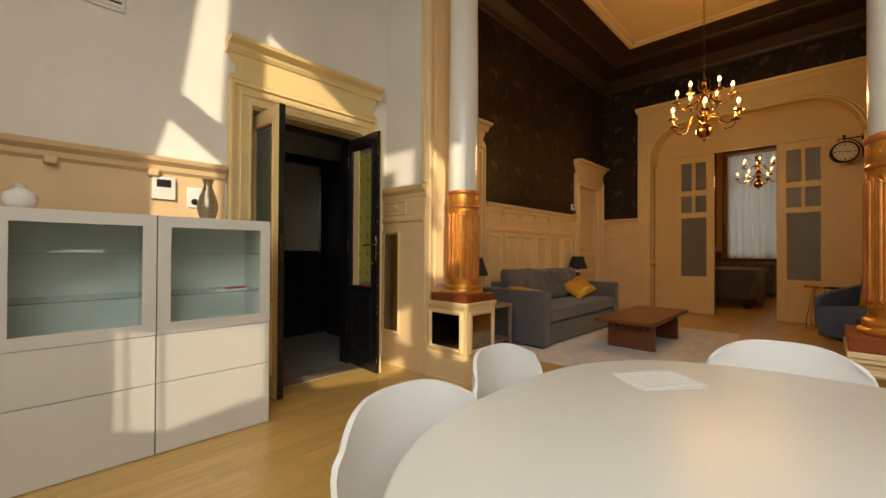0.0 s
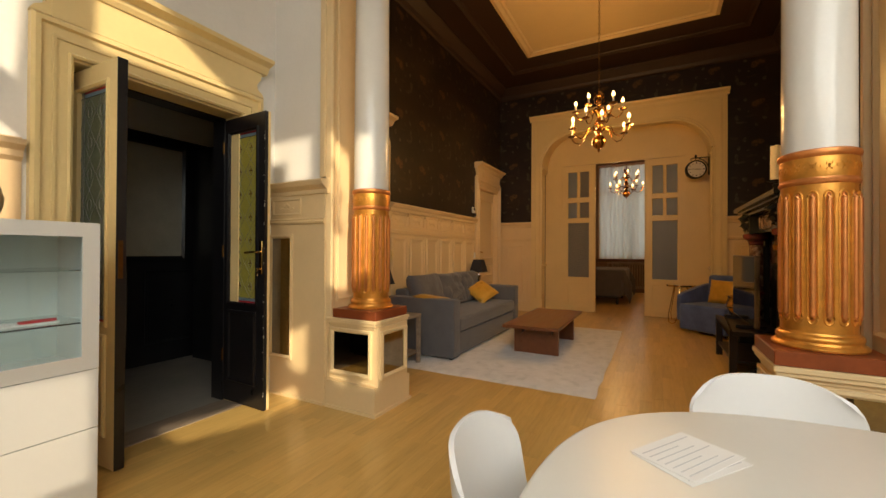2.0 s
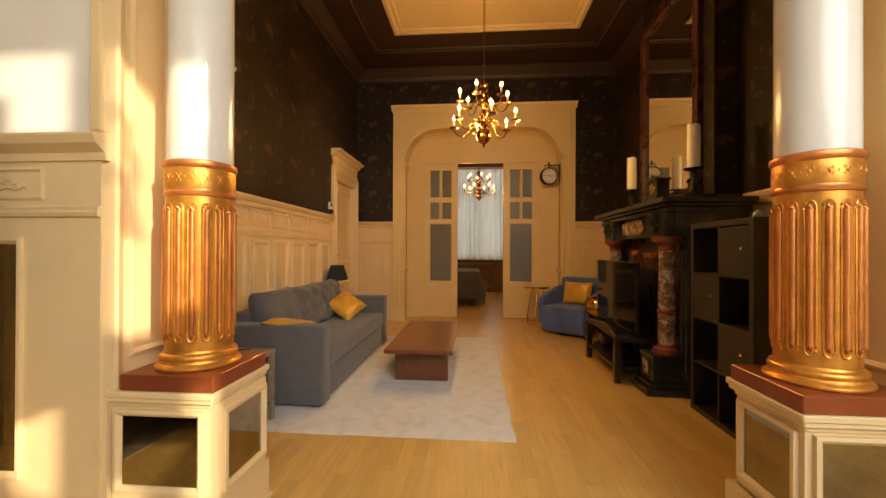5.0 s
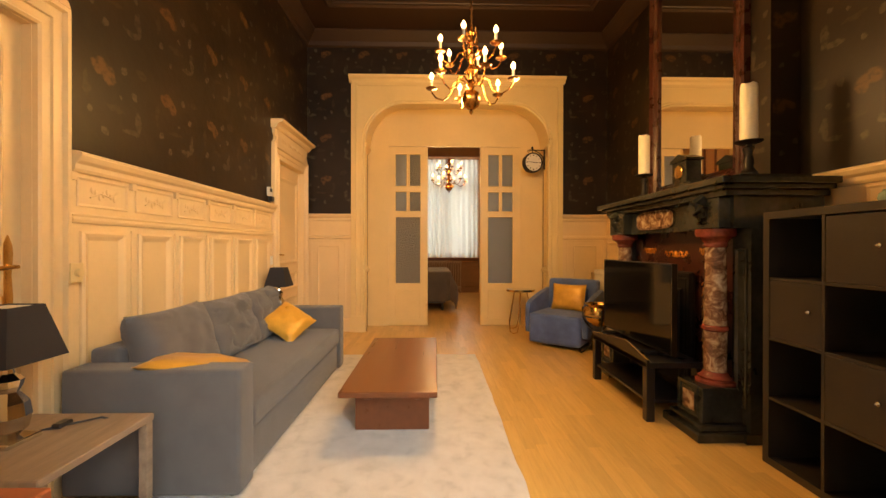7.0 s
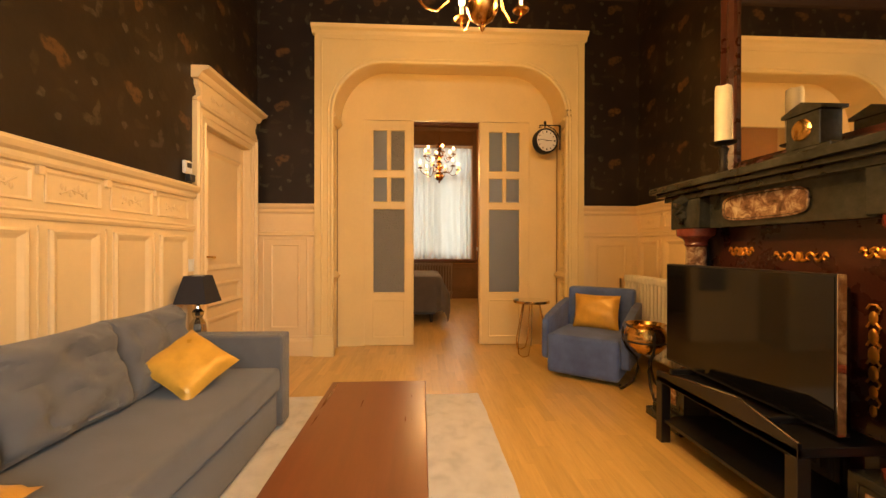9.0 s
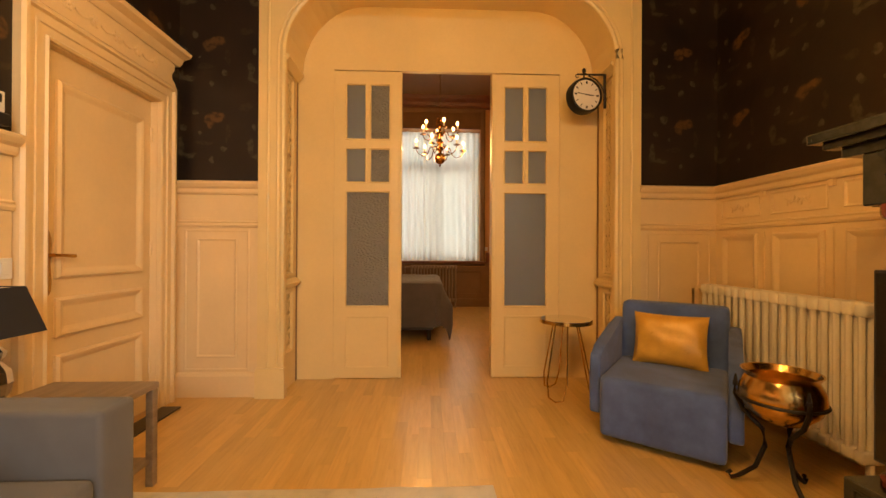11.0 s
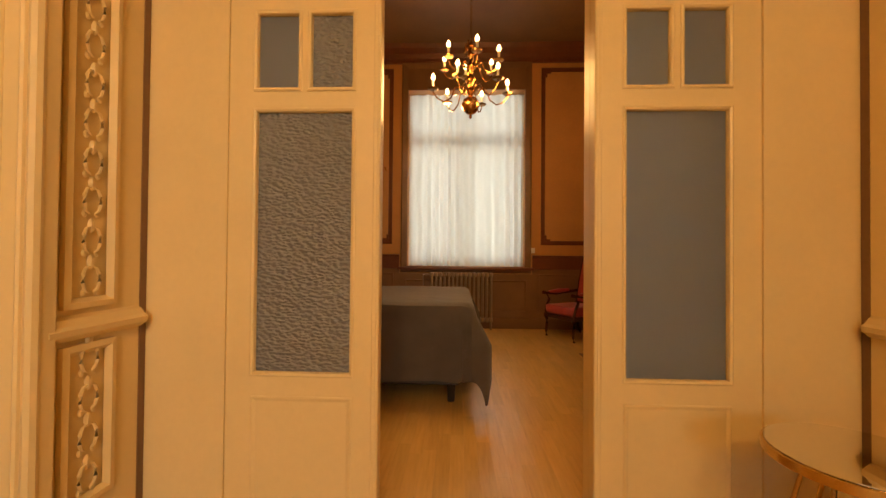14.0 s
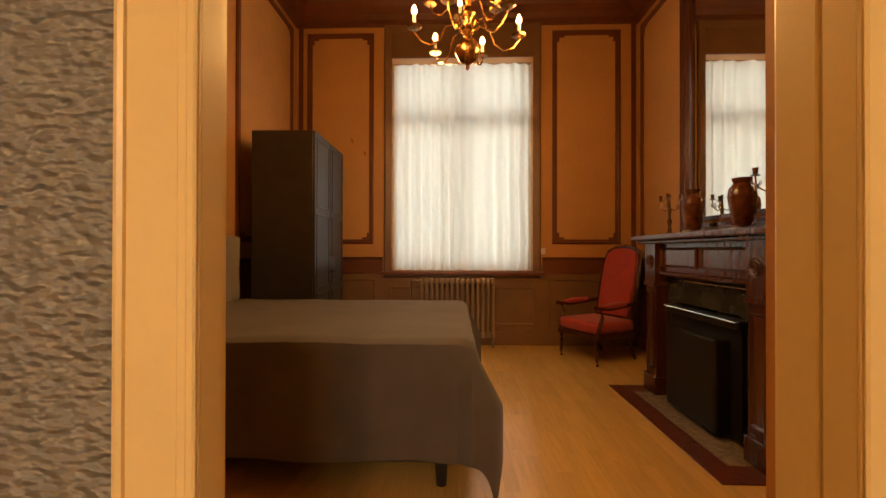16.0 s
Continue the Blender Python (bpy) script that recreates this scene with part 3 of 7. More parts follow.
def pierced_wall(y0, y1, z0, z1, loops):
    bm = bm_new()
    for shift, flip in ((Vector((XB, 0, 0)), False), (Vector((XB, 0, 0)) + SPLAY, True)):
        edges = []
        flat = Vector((shift.x, 0, 0))
        for k, loop in enumerate([[(y0, z0), (y1, z0), (y1, z1), (y0, z1)]] + loops):
            off = flat if k == 0 else shift
            vs = [bm.verts.new(off + Vector((0, y, z))) for y, z in loop]
            edges += [bm.edges.new((a, b)) for a, b in zip(vs, vs[1:] + vs[:1])]
        bmesh.ops.triangle_fill(bm, use_beauty=True, use_dissolve=False, edges=edges, normal=(1, 0, 0))
    for loop in loops:
        a = [bm.verts.new((XB, y, z)) for y, z in loop]
        b = [bm.verts.new(Vector((XB, y, z)) + SPLAY) for y, z in loop]
        for k in range(len(loop)):
            m = (k + 1) % len(loop)
            bm.faces.new((a[k], a[m], b[m], b[k]))
    return bm


solid("wall_back", pierced_wall(YD, YL, 0, H_DINE, SUN_HOLES), WHITEWALL, "unseen white plaster wall pierced with holes that shape the sun patches", "wall", "structure")
for k, loop in enumerate(SUN_HOLES):
    mid = Vector((XB, 0, 0)) + SPLAY * 0.5
    bm = bm_new()
    polygon(bm, lambda u, v, n: (mid.x + n, u + mid.y, v + mid.z), loop, -0.003, 0.003)
    w = solid("window_1", bm, CLEAR, "clear pane in a sun-shaping hole of the unseen wall", "window", "structure")
    w.visible_shadow = False
    # unseen see-through sheets added to weaken the sun on the cabinet fronts
    if k in (2, 3, 4):
        bm = bm_new()
        polygon(bm, lambda u, v, n: (mid.x + 0.02 + n, u + mid.y + 0.025, v + mid.z - 0.013), loop, -0.0005, 0.0005)
        part("net", bm, SUN_DIMMER, w, "thin unseen sheet added to dim the sun on the cabinet")
# wrought-iron scroll outside the lights beside the column
bm = bm_new()
for cz, r, s in ((4.36, 0.055, 1), (4.24, 0.075, -1), (4.10, 0.06, 1), (3.98, 0.075, -1)):
    tube(bm, [(XB - 0.17, -2.58 + s * 0.03 + r * (1 - t / 9) * math.cos(t), cz + 0.09 + r * (1 - t / 9) * math.sin(t)) for t in [q * 0.5 for q in range(14)]], 0.013, 6)
tube(bm, [(XB - 0.17, -2.56, 4.00), (XB - 0.17, -2.59, 4.25), (XB - 0.17, -2.56, 4.52)], 0.02, 6)
box(bm, XB - 0.185, XB - 0.165, -2.86, -2.38, 3.52, 3.56)
solid("window_ironwork", bm, IRON, "black scrolled ironwork outside the window", "ironwork", "structure")

# left wall: dining door, two salon doors
bm = bm_new()
D0, D1, DTOP = 1.02, 2.02, 2.20
wall_blocks(bm, "x", XB, XS0 + 0.2, YL, YL + 0.30, 0, H_DINE, [(D0, D1, 0, DTOP)])
wall_left = solid("wall_left_dining", bm, WHITEWALL, "white plaster wall above a tan dado in the dining room", "wall", "structure")
bm = bm_new()
wall_blocks(bm, "x", XS0 + 0.2, XP + 0.6, YL, YL + 0.30, DADO, H_SALON, [(2.87, 3.75, 0, 2.30), (6.66, 7.54, 0, 2.30)])
solid("wall_left_salon", bm, PAPERDARK, "salon wall in near-black floral wallpaper", "wall", "structure")
bm = bm_new()
wall_blocks(bm, "x", XS0 + 0.2, XP + 0.6, YL + 0.001, YL + 0.29, 0, DADO, [(2.87, 3.75, 0, DADO), (6.66, 7.54, 0, DADO)])
solid("wall_left_base", bm, WAIN, "cream painted lower part of the salon wall", "wall", "structure")
# right wall
bm = bm_new()
box(bm, XB, XS1, YD - 0.3, YD, 0, H_DINE)
solid("wall_right_dining", bm, WHITEWALL, "white plaster dining room wall", "wall", "structure")
bm = bm_new()
box(bm, XS0, XP + 0.6, YR - 0.3, YR, 0, H_SALON)
solid("wall_right_salon", bm, PAPERDARK, "salon wall in near-black floral wallpaper", "wall", "structure")
bm = bm_new()
box(bm, 4.62, 6.16, YR, -1.02, 0, H_SALON - 0.001)
solid("chimney_breast", bm, PAPERDARK, "chimney breast papered in near-black floral wallpaper", "wall", "structure")

# dining dado on the left wall
f = plane_map("y", YL, -1)
bm = bm_new()
box(bm, XB, 0.83, YL - 0.012, YL - 0.001, 0, 1.62)
dado = solid("dado_dining", bm, TAN, "tan painted dado under a cream moulded rail", "wall", "structure")
bm = bm_new()
run_moulding(bm, f, XB, 0.83, [(1.60, 0.012), (1.62, 0.035), (1.65, 0.04), (1.675, 0.075), (1.70, 0.085), (1.705, 0.03), (1.72, 0.012)])
for x in (-0.55, -0.08, 0.40):
    box(bm, x - 0.03, x + 0.03, YL - 0.06, YL - 0.012, 1.575, 1.62, 0.008, 1)
part("dado_rail", bm, TAN, dado)
bm = bm_new()
run_moulding(bm, f, XB, 0.83, [(0.0, 0.012), (0.0, 0.035), (0.16, 0.035), (0.19, 0.012)])
part("baseboard", bm, TAN, dado)


def door_case(name, f, u0, u1, w, top, cap, material, label, out=0.055, garland=False):
    """Door surround: two architraves on plinths, a frieze with scrolled ends and a projecting cornice."""
    bm = bm_new()
    prof = [(0.0, 0.0), (0.0, out * 0.55), (0.012, out * 0.7), (0.022, out * 0.5), (w * 0.40, out * 0.5), (w * 0.42, out * 0.72), (w * 0.5, out * 0.72), (w * 0.52, out * 0.6), (w * 0.76, out * 0.6), (w * 0.80, out), (w * 0.92, out), (w, out * 0.75), (w, 0.0)]
    loops = [[bm.verts.new(f(u, v, n)) for u, v in ((u0 - o, 0.0), (u0 - o, top + o), (u1 + o, top + o), (u1 + o, 0.0))] for o, n in prof]
    for a, b in zip(loops, loops[1:]):
        for k in range(3):
            bm.faces.new((a[k], a[k + 1], b[k + 1], b[k]))
    case = solid(name, bm, material, label, "door frame", "structure")
    bm = bm_new()
    run_moulding(bm, f, u0 - w * 0.55, u1 + w * 0.55, [(top + w + 0.001, 0), (top + w + 0.001, out * 0.8), (cap - 0.10, out * 0.8), (cap - 0.10, 0)])
    part("frieze", bm, material, case)
    bm = bm_new()
    run_moulding(bm, f, u0 - w - 0.02, u1 + w + 0.02, [(cap - 0.099, 0), (cap - 0.099, out), (cap - 0.075, out + 0.02), (cap - 0.05, out + 0.03), (cap - 0.03, out + 0.085), (cap - 0.005, out + 0.095), (cap, out + 0.08), (cap, 0)])
    part("cornice", bm, material, case)
    if garland:
        bm = bm_new()
        zc = (top + w + cap - 0.10) / 2
        for k in range(5):
            uc = u0 + (u1 - u0) * (k + 0.5) / 5
            for q in range(6):
                a = q * math.pi / 3
                blob(bm, f(uc + 0.026 * math.cos(a), zc + 0.022 * math.sin(a), out * 0.8), 0.017, (1, 0.5, 1), 6)
            blob(bm, f(uc, zc, out * 0.8 + 0.006), 0.014, (1, 0.7, 1), 6)
            if k < 4:
                tube(bm, [f(uc + 0.04 + 0.1 * q, zc - 0.02 * math.sin(q * math.pi), out * 0.8 + 0.004) for q in (0, 0.25, 0.5, 0.75, 1.0)], 0.007, 6)
        part("carved_garland", bm, material, case, "carved flower garland", smooth=True)
    for a, s in ((u0 - w * 0.55, -1), (u1 + w * 0.55, 1)):
        bm = bm_new()
        z0, z1 = top + w + 0.004, cap - 0.1
        pts = [(0, z1)] + [(s * w * 0.5 * q, z1 - (z1 - z0) * p) for p, q in ((0, 0.7), (0.25, 0.65), (0.5, 0.25), (0.7, 0.3), (0.85, 0.8), (1.0, 0.95))] + [(0, z0)]
        polygon(bm, f, [(a + u, v) for u, v in pts], 0.001, out * 0.7)
        part("scroll", bm, material, case)
    return case


case = door_case("door_frame_dining", plane_map("y", YL, -1), D0, D1, 0.17, DTOP, 2.66, CREAM, "cream moulded door surround with a cornice over the hall door")
bm = bm_new()
box(bm, D0 - 0.001, D0 + 0.012, YL - 0.002, YL + 0.16, 0, DTOP)
box(bm, D1 - 0.012, D1 + 0.001, YL - 0.002, YL + 0.16, 0, DTOP)
box(bm, D0, D1, YL - 0.002, YL + 0.16, DTOP - 0.012, DTOP + 0.001)
part("reveal", bm, CREAM, case)
bm = bm_new()
box(bm, D0 - 0.001, D0 + 0.02, YL + 0.161, YL + 0.302, 0, DTOP)
box(bm, D1 - 0.02, D1 + 0.001, YL + 0.161, YL + 0.302, 0, DTOP)
box(bm, D0, D1, YL + 0.161, YL + 0.302, DTOP - 0.02, DTOP + 0.001)
part("hall_lining", bm, BLACKWOOD, case, "black-painted lining")


def french_leaf(x, sgn, turn):
    """One leaf of the hall door: black inside, leaded stained glass above a panel; hinged at y 3.42."""
    w, h, th = 0.49, 2.16, 0.045
    d = tagged(new("door_1"), "open black-painted door leaf with leaded stained glass", "door", "", "structure")
    d.matrix_world = pose(x, YL + 0.165, 0.012, 0, 0, turn)
    gx0, gx1, gz0, gz1 = 0.075, 0.395, 0.76, 2.04
    near, far = (BLACKWOOD, CREAM) if sgn > 0 else (CREAM, BLACKWOOD)
    for a, b, m, face in ((0.0, th * 0.55, near, -1), (th * 0.55 + 0.0005, th, far, 1)):
        bm = bm_new()
        for q in ((0, w, 0, gz0), (0, w, gz1, h), (0, gx0, gz0, gz1), (gx1, w, gz0, gz1)):
            box(bm, q[0], q[1], a, b, q[2], q[3])
        f = plane_map("y", a if face < 0 else b, face)
        frame_ring(bm, f, gx0 - 0.02, gx1 + 0.02, gz0 - 0.02, gz1 + 0.02, [(0, 0), (0, 0.012), (0.01, 0.014), (0.022, 0.004), (0.022, -0.005)])
        raised_panel(bm, f, gx0 - 0.01, gx1 + 0.01, 0.16, 0.70)
        part("leaf_board", bm, m, d)
    bm = bm_new()
    box(bm, gx0, gx1, th * 0.4, th * 0.5, gz0, gz1)
    part("glass", bm, STAINED if sgn > 0 else STAINEDCLEAR, d)
    bm = bm_new()
    for q in ((gx0, gx0 + 0.032, gz0, gz1), (gx1 - 0.028, gx1, gz0, gz1)):
        box(bm, q[0], q[1], th * 0.38, th * 0.52, q[2], q[3])
    part("side_border_glass", bm, STAINEDCLEAR, d, "pale ribbed border glass")
    for z0, z1, m, lab in ((gz0, gz0 + 0.012, REDPAPER, "red glass strip"), (gz0 + 0.012, gz0 + 0.035, STAINEDBLUE, "blue glass strip"), (gz1 - 0.035, gz1 - 0.012, STAINEDBLUE, "blue glass strip"), (gz1 - 0.012, gz1, REDPAPER, "red glass strip")):
        part("border_strip", box(bm_new(), gx0 + 0.032, gx1 - 0.028, th * 0.38, th * 0.52, z0, z1), m, d, lab)
    y = th * 0.36
    ix0, ix1, iz0, iz1 = gx0 + 0.032, gx1 - 0.028, gz0 + 0.035, gz1 - 0.035
    for yy in (y, th * 0.54):
        bm = bm_new()
        for q in (ix0, ix1):
            tube(bm, [(q, yy, gz0), (q, yy, gz1)], 0.0028, 4)
        for q in (iz0, iz1):
            tube(bm, [(gx0, yy, q), (gx1, yy, q)], 0.0028, 4)
        cx = (ix0 + ix1) / 2
        n = 7
        for k in range(n):
            z0, z1 = iz0 + (iz1 - iz0) * k / n, iz0 + (iz1 - iz0) * (k + 1) / n
            zm = (z0 + z1) / 2
            tube(bm, [(gx0, yy, z0), (ix0, yy, zm), (gx0, yy, z1)], 0.002, 4)
            tube(bm, [(gx1, yy, z0), (ix1, yy, zm), (gx1, yy, z1)], 0.002, 4)
            for s in (-1, 1):
                c2 = cx + s * (ix1 - ix0) / 4
                hw = (ix1 - ix0) / 4
                tube(bm, [(c2, yy, z0), (c2 + hw * 0.95, yy, zm), (c2, yy, z1)], 0.002, 4)
                tube(bm, [(c2, yy, z0), (c2 - hw * 0.95, yy, zm), (c2, yy, z1)], 0.002, 4)
                tube(bm, [(c2 + 0.022 * math.cos(q * math.pi / 6), yy, zm + 0.034 * math.sin(q * math.pi / 6)) for q in range(12)], 0.002, 4, True)
        part("lead_came", bm, GREENLEAD, d)
    if sgn > 0:
        bm = bm_new()
        for k in range(n):
            zm = iz0 + (iz1 - iz0) * (k + 0.5) / n
            for s in (-1, 1):
                c2 = cx + s * (ix1 - ix0) / 4
                for du, dv, ru, rv in ((0, 0.012, 0.6, 1.5), (-0.011, 0.0, 1.0, 0.7), (0.011, 0.0, 1.0, 0.7), (0, -0.016, 0.5, 1.0)):
                    blob(bm, (c2 + du, th * 0.40, zm + dv), 0.009, (ru, 0.25, rv), 6)
        part("painted_lily", bm, DARKBRASS, d, "small brown-gold lily motifs")
    if sgn > 0:
        bm = bm_new()
        box(bm, w - 0.055, w - 0.02, -0.006, 0.0, 0.98, 1.22, 0.003, 1)
        tube(bm, [(w - 0.038, 0, 1.14), (w - 0.038, -0.045, 1.14), (w - 0.05, -0.05, 1.14), (w - 0.15, -0.05, 1.135)], 0.008)
        tube(bm, [(w - 0.038, 0, 1.02), (w - 0.038, -0.03, 1.02), (w - 0.038, -0.032, 0.97)], 0.007)
        part("door_handle", bm, BRASS, d, smooth=True)
    else:
        bm = box(bm_new(), w - 0.0005, w + 0.004, -0.001, th + 0.001, 0, h, 0.001, 1)
        part("closing_edge", bm, BLACKWOOD, d, "black-painted edge")
        bm = bm_new()
        box(bm, w + 0.002, w + 0.007, 0.008, 0.03, 1.0, 1.2)
        part("lock_plate", bm, DARKBRASS, d)
    bm = bm_new()
    crng = random.Random(4 + sgn)
    for k in range(26):
        z, r = crng.uniform(0.1, 2.1), crng.uniform(0.002, 0.006)
        x = w - abs(crng.gauss(0, 0.004)) - 0.002
        blob(bm, (x, 0.0 if sgn > 0 else th, z), r, (0.8, 0.12, crng.uniform(0.8, 2.2)), 6)
    part("paint_wear", bm, RADIATOR, d, "pale chips in the black paint")
    bm = bm_new()
    for z in (0.3, 1.1, 1.9):
        lathe(bm, [(0.009, z), (0.009, z + 0.09)], -0.004, -0.006, 8)
    part("hinge", bm, DARKBRASS, d)
    return d


french_leaf(D1 - 0.014, 1, -92)
french_leaf(D0 + 0.060, -1, -88)

# hall seen through the open door
bm = bm_new()
box(bm, 0.2, 3.2, YL + 0.17, 5.4, -0.16, -0.004)
solid("floor_hall", bm, STONE, "pale stone hall floor in the shade", "floor", "structure")
bm = bm_new()
box(bm, 1.0, 2.04, YL - 0.06, YL + 0.17, -0.01, 0.004, 0.003, 1)
solid("door_sill", bm, GREYWOOD, "worn wooden door sill", "door sill", "structure")
bm = bm_new()
box(bm, 0.2, 3.2, 5.0, 5.2, 0, 2.35)
box(bm, 0.2, 0.35, YL + 0.3, 5.0, 0, 4)
box(bm, 3.05, 3.2, YL + 0.3, 5.0, 0, 4)
f = plane_map("y", 5.0, -1)
for u in (0.5, 1.35, 2.2):
    raised_panel(bm, f, u, u + 0.7, 0.2, 0.95)
raised_panel(bm, f, 0.5, 1.12, 1.1, 2.2)
frame_ring(bm, f, 1.96, 2.58, 1.05, 2.27, [(0, 0), (0, 0.04), (0.02, 0.045), (0.04, 0.035), (0.05, 0.03), (0.05, 0.0)])
hall = solid("wall_hall", bm, BLACKWOOD, "black-painted hall panelling", "wall", "structure")
bm = bm_new()
box(bm, 0.2, 3.2, 5.02, 5.2, 2.351, 4.0)
box(bm, 0.2, 3.2, YL + 0.3, 5.2, 4.0, 4.1)
part("upper_wall", bm, WHITEWALL, hall)
bm = bm_new()
box(bm, 2.01, 2.53, 4.965, 4.975, 1.10, 2.22)
part("pane", bm, HALLPANE, hall, "pale obscured hall window pane")
bm = bm_new()
box(bm, 2.62, 2.68, 3.9, 4.9, 0, 2.25)
part("panel", bm, BLACKWOOD, hall)


# ---- partition with pedestals and columns ----
def stub(name, y_wall, y_jamb, y_ped, s):
    """One side of the partition; s is the way from the wall towards the opening."""
    lo, hi = sorted((y_wall, y_jamb))
    bm = bm_new()
    box(bm, XS0 + 0.03, XS1 - 0.03, lo, hi, 0, H_DINE)
    st = solid(name, bm, WHITEWALL, "white partition wall above a cream panelled dado", "wall", "structure")
    f = plane_map("x", XS0 + 0.03, -1)
    fb = plane_map("x", XS1 - 0.03, 1)
    bm = bm_new()
    box(bm, XS0, XS0 + 0.03, lo, hi, 0, 1.60)
    frame_ring(bm, plane_map("x", XS0, -1), lo + (0.34 if s < 0 else 0.08), lo + (0.60 if s < 0 else 0.34), 0.30, 1.29, [(0, 0), (0, 0.016), (0.012, 0.018), (0.025, 0.008), (0.03, 0.0), (0.03, -0.012)])
    run_moulding(bm, plane_map("x", XS0, -1), lo, hi, [(1.37, 0), (1.375, 0.014), (1.39, 0.02), (1.40, 0.012), (1.41, 0.016), (1.42, 0)])
    run_moulding(bm, plane_map("x", XS0, -1), lo, hi, [(0.0, 0), (0.0, 0.012), (0.02, 0.012), (0.022, 0.0)])
    q0 = lo + (0.25 if s < 0 else 0.05)
    frame_ring(bm, plane_map("x", XS0, -1), q0, q0 + 0.32, 1.445, 1.575, [(0, 0), (0, 0.008), (0.008, 0.010), (0.018, 0.0)])
    part("dado_board", bm, WAIN, st)
    bm = bm_new()
    for k in range(7):
        a = (k - 3) / 3
        blob(bm, (XS0 - 0.002, q0 + 0.16 + 0.065 * a, 1.512 + 0.018 * math.cos(a * 4)), 0.015 - 0.004 * abs(a), (0.5, 1.3, 0.9), 6)
    tube(bm, [(XS0 - 0.003, q0 + 0.08, 1.50), (XS0 - 0.004, q0 + 0.12, 1.485), (XS0 - 0.004, q0 + 0.16, 1.495), (XS0 - 0.004, q0 + 0.20, 1.485), (XS0 - 0.003, q0 + 0.24, 1.50)], 0.005, 6)
    part("carved_flowers", bm, WAIN, st, "carved flower relief", smooth=True)
    bm = bm_new()
    ends = (lo, hi + 0.03) if s > 0 else (lo - 0.03, hi)
    run_moulding(bm, f, ends[0], ends[1], [(1.60, 0.0), (1.60, 0.04), (1.63, 0.045), (1.66, 0.085), (1.69, 0.10), (1.70, 0.095), (1.715, 0.02), (1.72, 0)])
    part("dado_cap", bm, WAIN, st)
    bm = bm_new()
    u0 = lo + (0.37 if s < 0 else 0.11)
    box(bm, XS0 - 0.004, XS0 - 0.001, u0, u0 + 0.20, 0.33, 1.26)
    part("glass_panel", bm, SMOKED, st, "dark reflecting glass panel")
    # jamb casing that faces the opening, up to the beam
    bm = bm_new()
    fj = plane_map("y", y_jamb, s)
    box(bm, XS0 + 0.012, XS1 - 0.012, min(y_jamb, y_jamb + s * 0.02), max(y_jamb, y_jamb + s * 0.02), 0, H_DINE - 0.002)
    for a in (XS0 + 0.012, XS1 - 0.072):
        run = [(a, 0.02), (a, 0.05), (a + 0.015, 0.055), (a + 0.04, 0.045), (a + 0.06, 0.03), (a + 0.06, 0.02)]
        v0 = [bm.verts.new(fj(u, 0.62, n)) for u, n in run]
        v1 = [bm.verts.new(fj(u, H_DINE - 0.01, n)) for u, n in run]
        for i in range(len(run)):
            bm.faces.new((v0[i], v0[(i + 1) % len(run)], v1[(i + 1) % len(run)], v1[i]))
    frame_ring(bm, plane_map("y", y_jamb + s * 0.02, s), XS0 + 0.11, XS1 - 0.11, 0.78, 3.4, [(0, 0), (0, 0.01), (0.012, 0.014), (0.03, 0.0)])
    part("jamb_casing", bm, WAIN, st)
    # front edge trim on the dining side
    bm = bm_new()
    e0, e1 = sorted((y_jamb, y_jamb - s * 0.05))
    box(bm, XS0 - 0.008, XS0 + 0.03, e0, e1, 1.722, H_DINE - 0.002, 0.008, 2)
    part("edge_trim", bm, WAIN, st)
    # pedestal
    p0, p1 = sorted((y_jamb + s * 0.022, y_ped))
    bm = bm_new()
    ped = solid("pedestal", box(bm, XS0 + 0.035, XS1 - 0.035, p0 - 0.0, p1 - 0.03 if s > 0 else p1, 0.20, 0.62), WAIN, "cream square pedestal with dark glass panels carrying a column", "pedestal", "structure")
    ped_in = (p0, p1 - 0.035) if s > 0 else (p0 + 0.035, p1)
    bm = bm_new()
    box(bm, XS0, XS1, p0, p1, 0.0, 0.20)
    base_y = p1 if s > 0 else p0
    box(bm, XS0 - 0.012, XS1 + 0.012, min(p0, p1) - (0.012 if s < 0 else 0), max(p0, p1) + (0.012 if s > 0 else 0), 0.0, 0.022)
    part("base", bm, WAIN, ped)
    bm = bm_new()
    for k, (o, z0, z1) in enumerate(((0.030, 0.20, 0.215), (0.018, 0.185, 0.2005), (0.025, 0.600, 0.622), (0.008, 0.6215, 0.642), (0.0, 0.6415, 0.668))):
        q0, q1 = (p0, p1 - o) if s > 0 else (p0 + o, p1)
        box(bm, XS0 + o, XS1 - o, q0, q1, z0, z1, 0.004, 1)
    part("cap", bm, WAIN, ped)
    bm = bm_new()
    q0, q1 = ped_in
    frame_ring(bm, plane_map("x", XS0 + 0.035, -1), q0 + 0.02, q1 - 0.02, 0.25, 0.59, [(0, 0), (0, 0.02), (0.014, 0.022), (0.028, 0.01), (0.03, 0.0)])
    face = p1 - 0.03 if s > 0 else p0
    frame_ring(bm, plane_map("y", face, s), XS0 + 0.06, XS1 - 0.06, 0.25, 0.59, [(0, 0), (0, 0.02), (0.014, 0.022), (0.028, 0.01), (0.03, 0.0)])
    part("panel_frame", bm, WAIN, ped)
    bm = bm_new()
    box(bm, XS0 + 0.030, XS0 + 0.0345, q0 + 0.05, q1 - 0.05, 0.28, 0.56)
    part("glass_panel", bm, SMOKED, ped, "dark reflecting glass panel")
    bm = bm_new()
    box(bm, XS0 + 0.09, XS1 - 0.09, min(face, face + s * 0.004), max(face, face + s * 0.004), 0.28, 0.56)
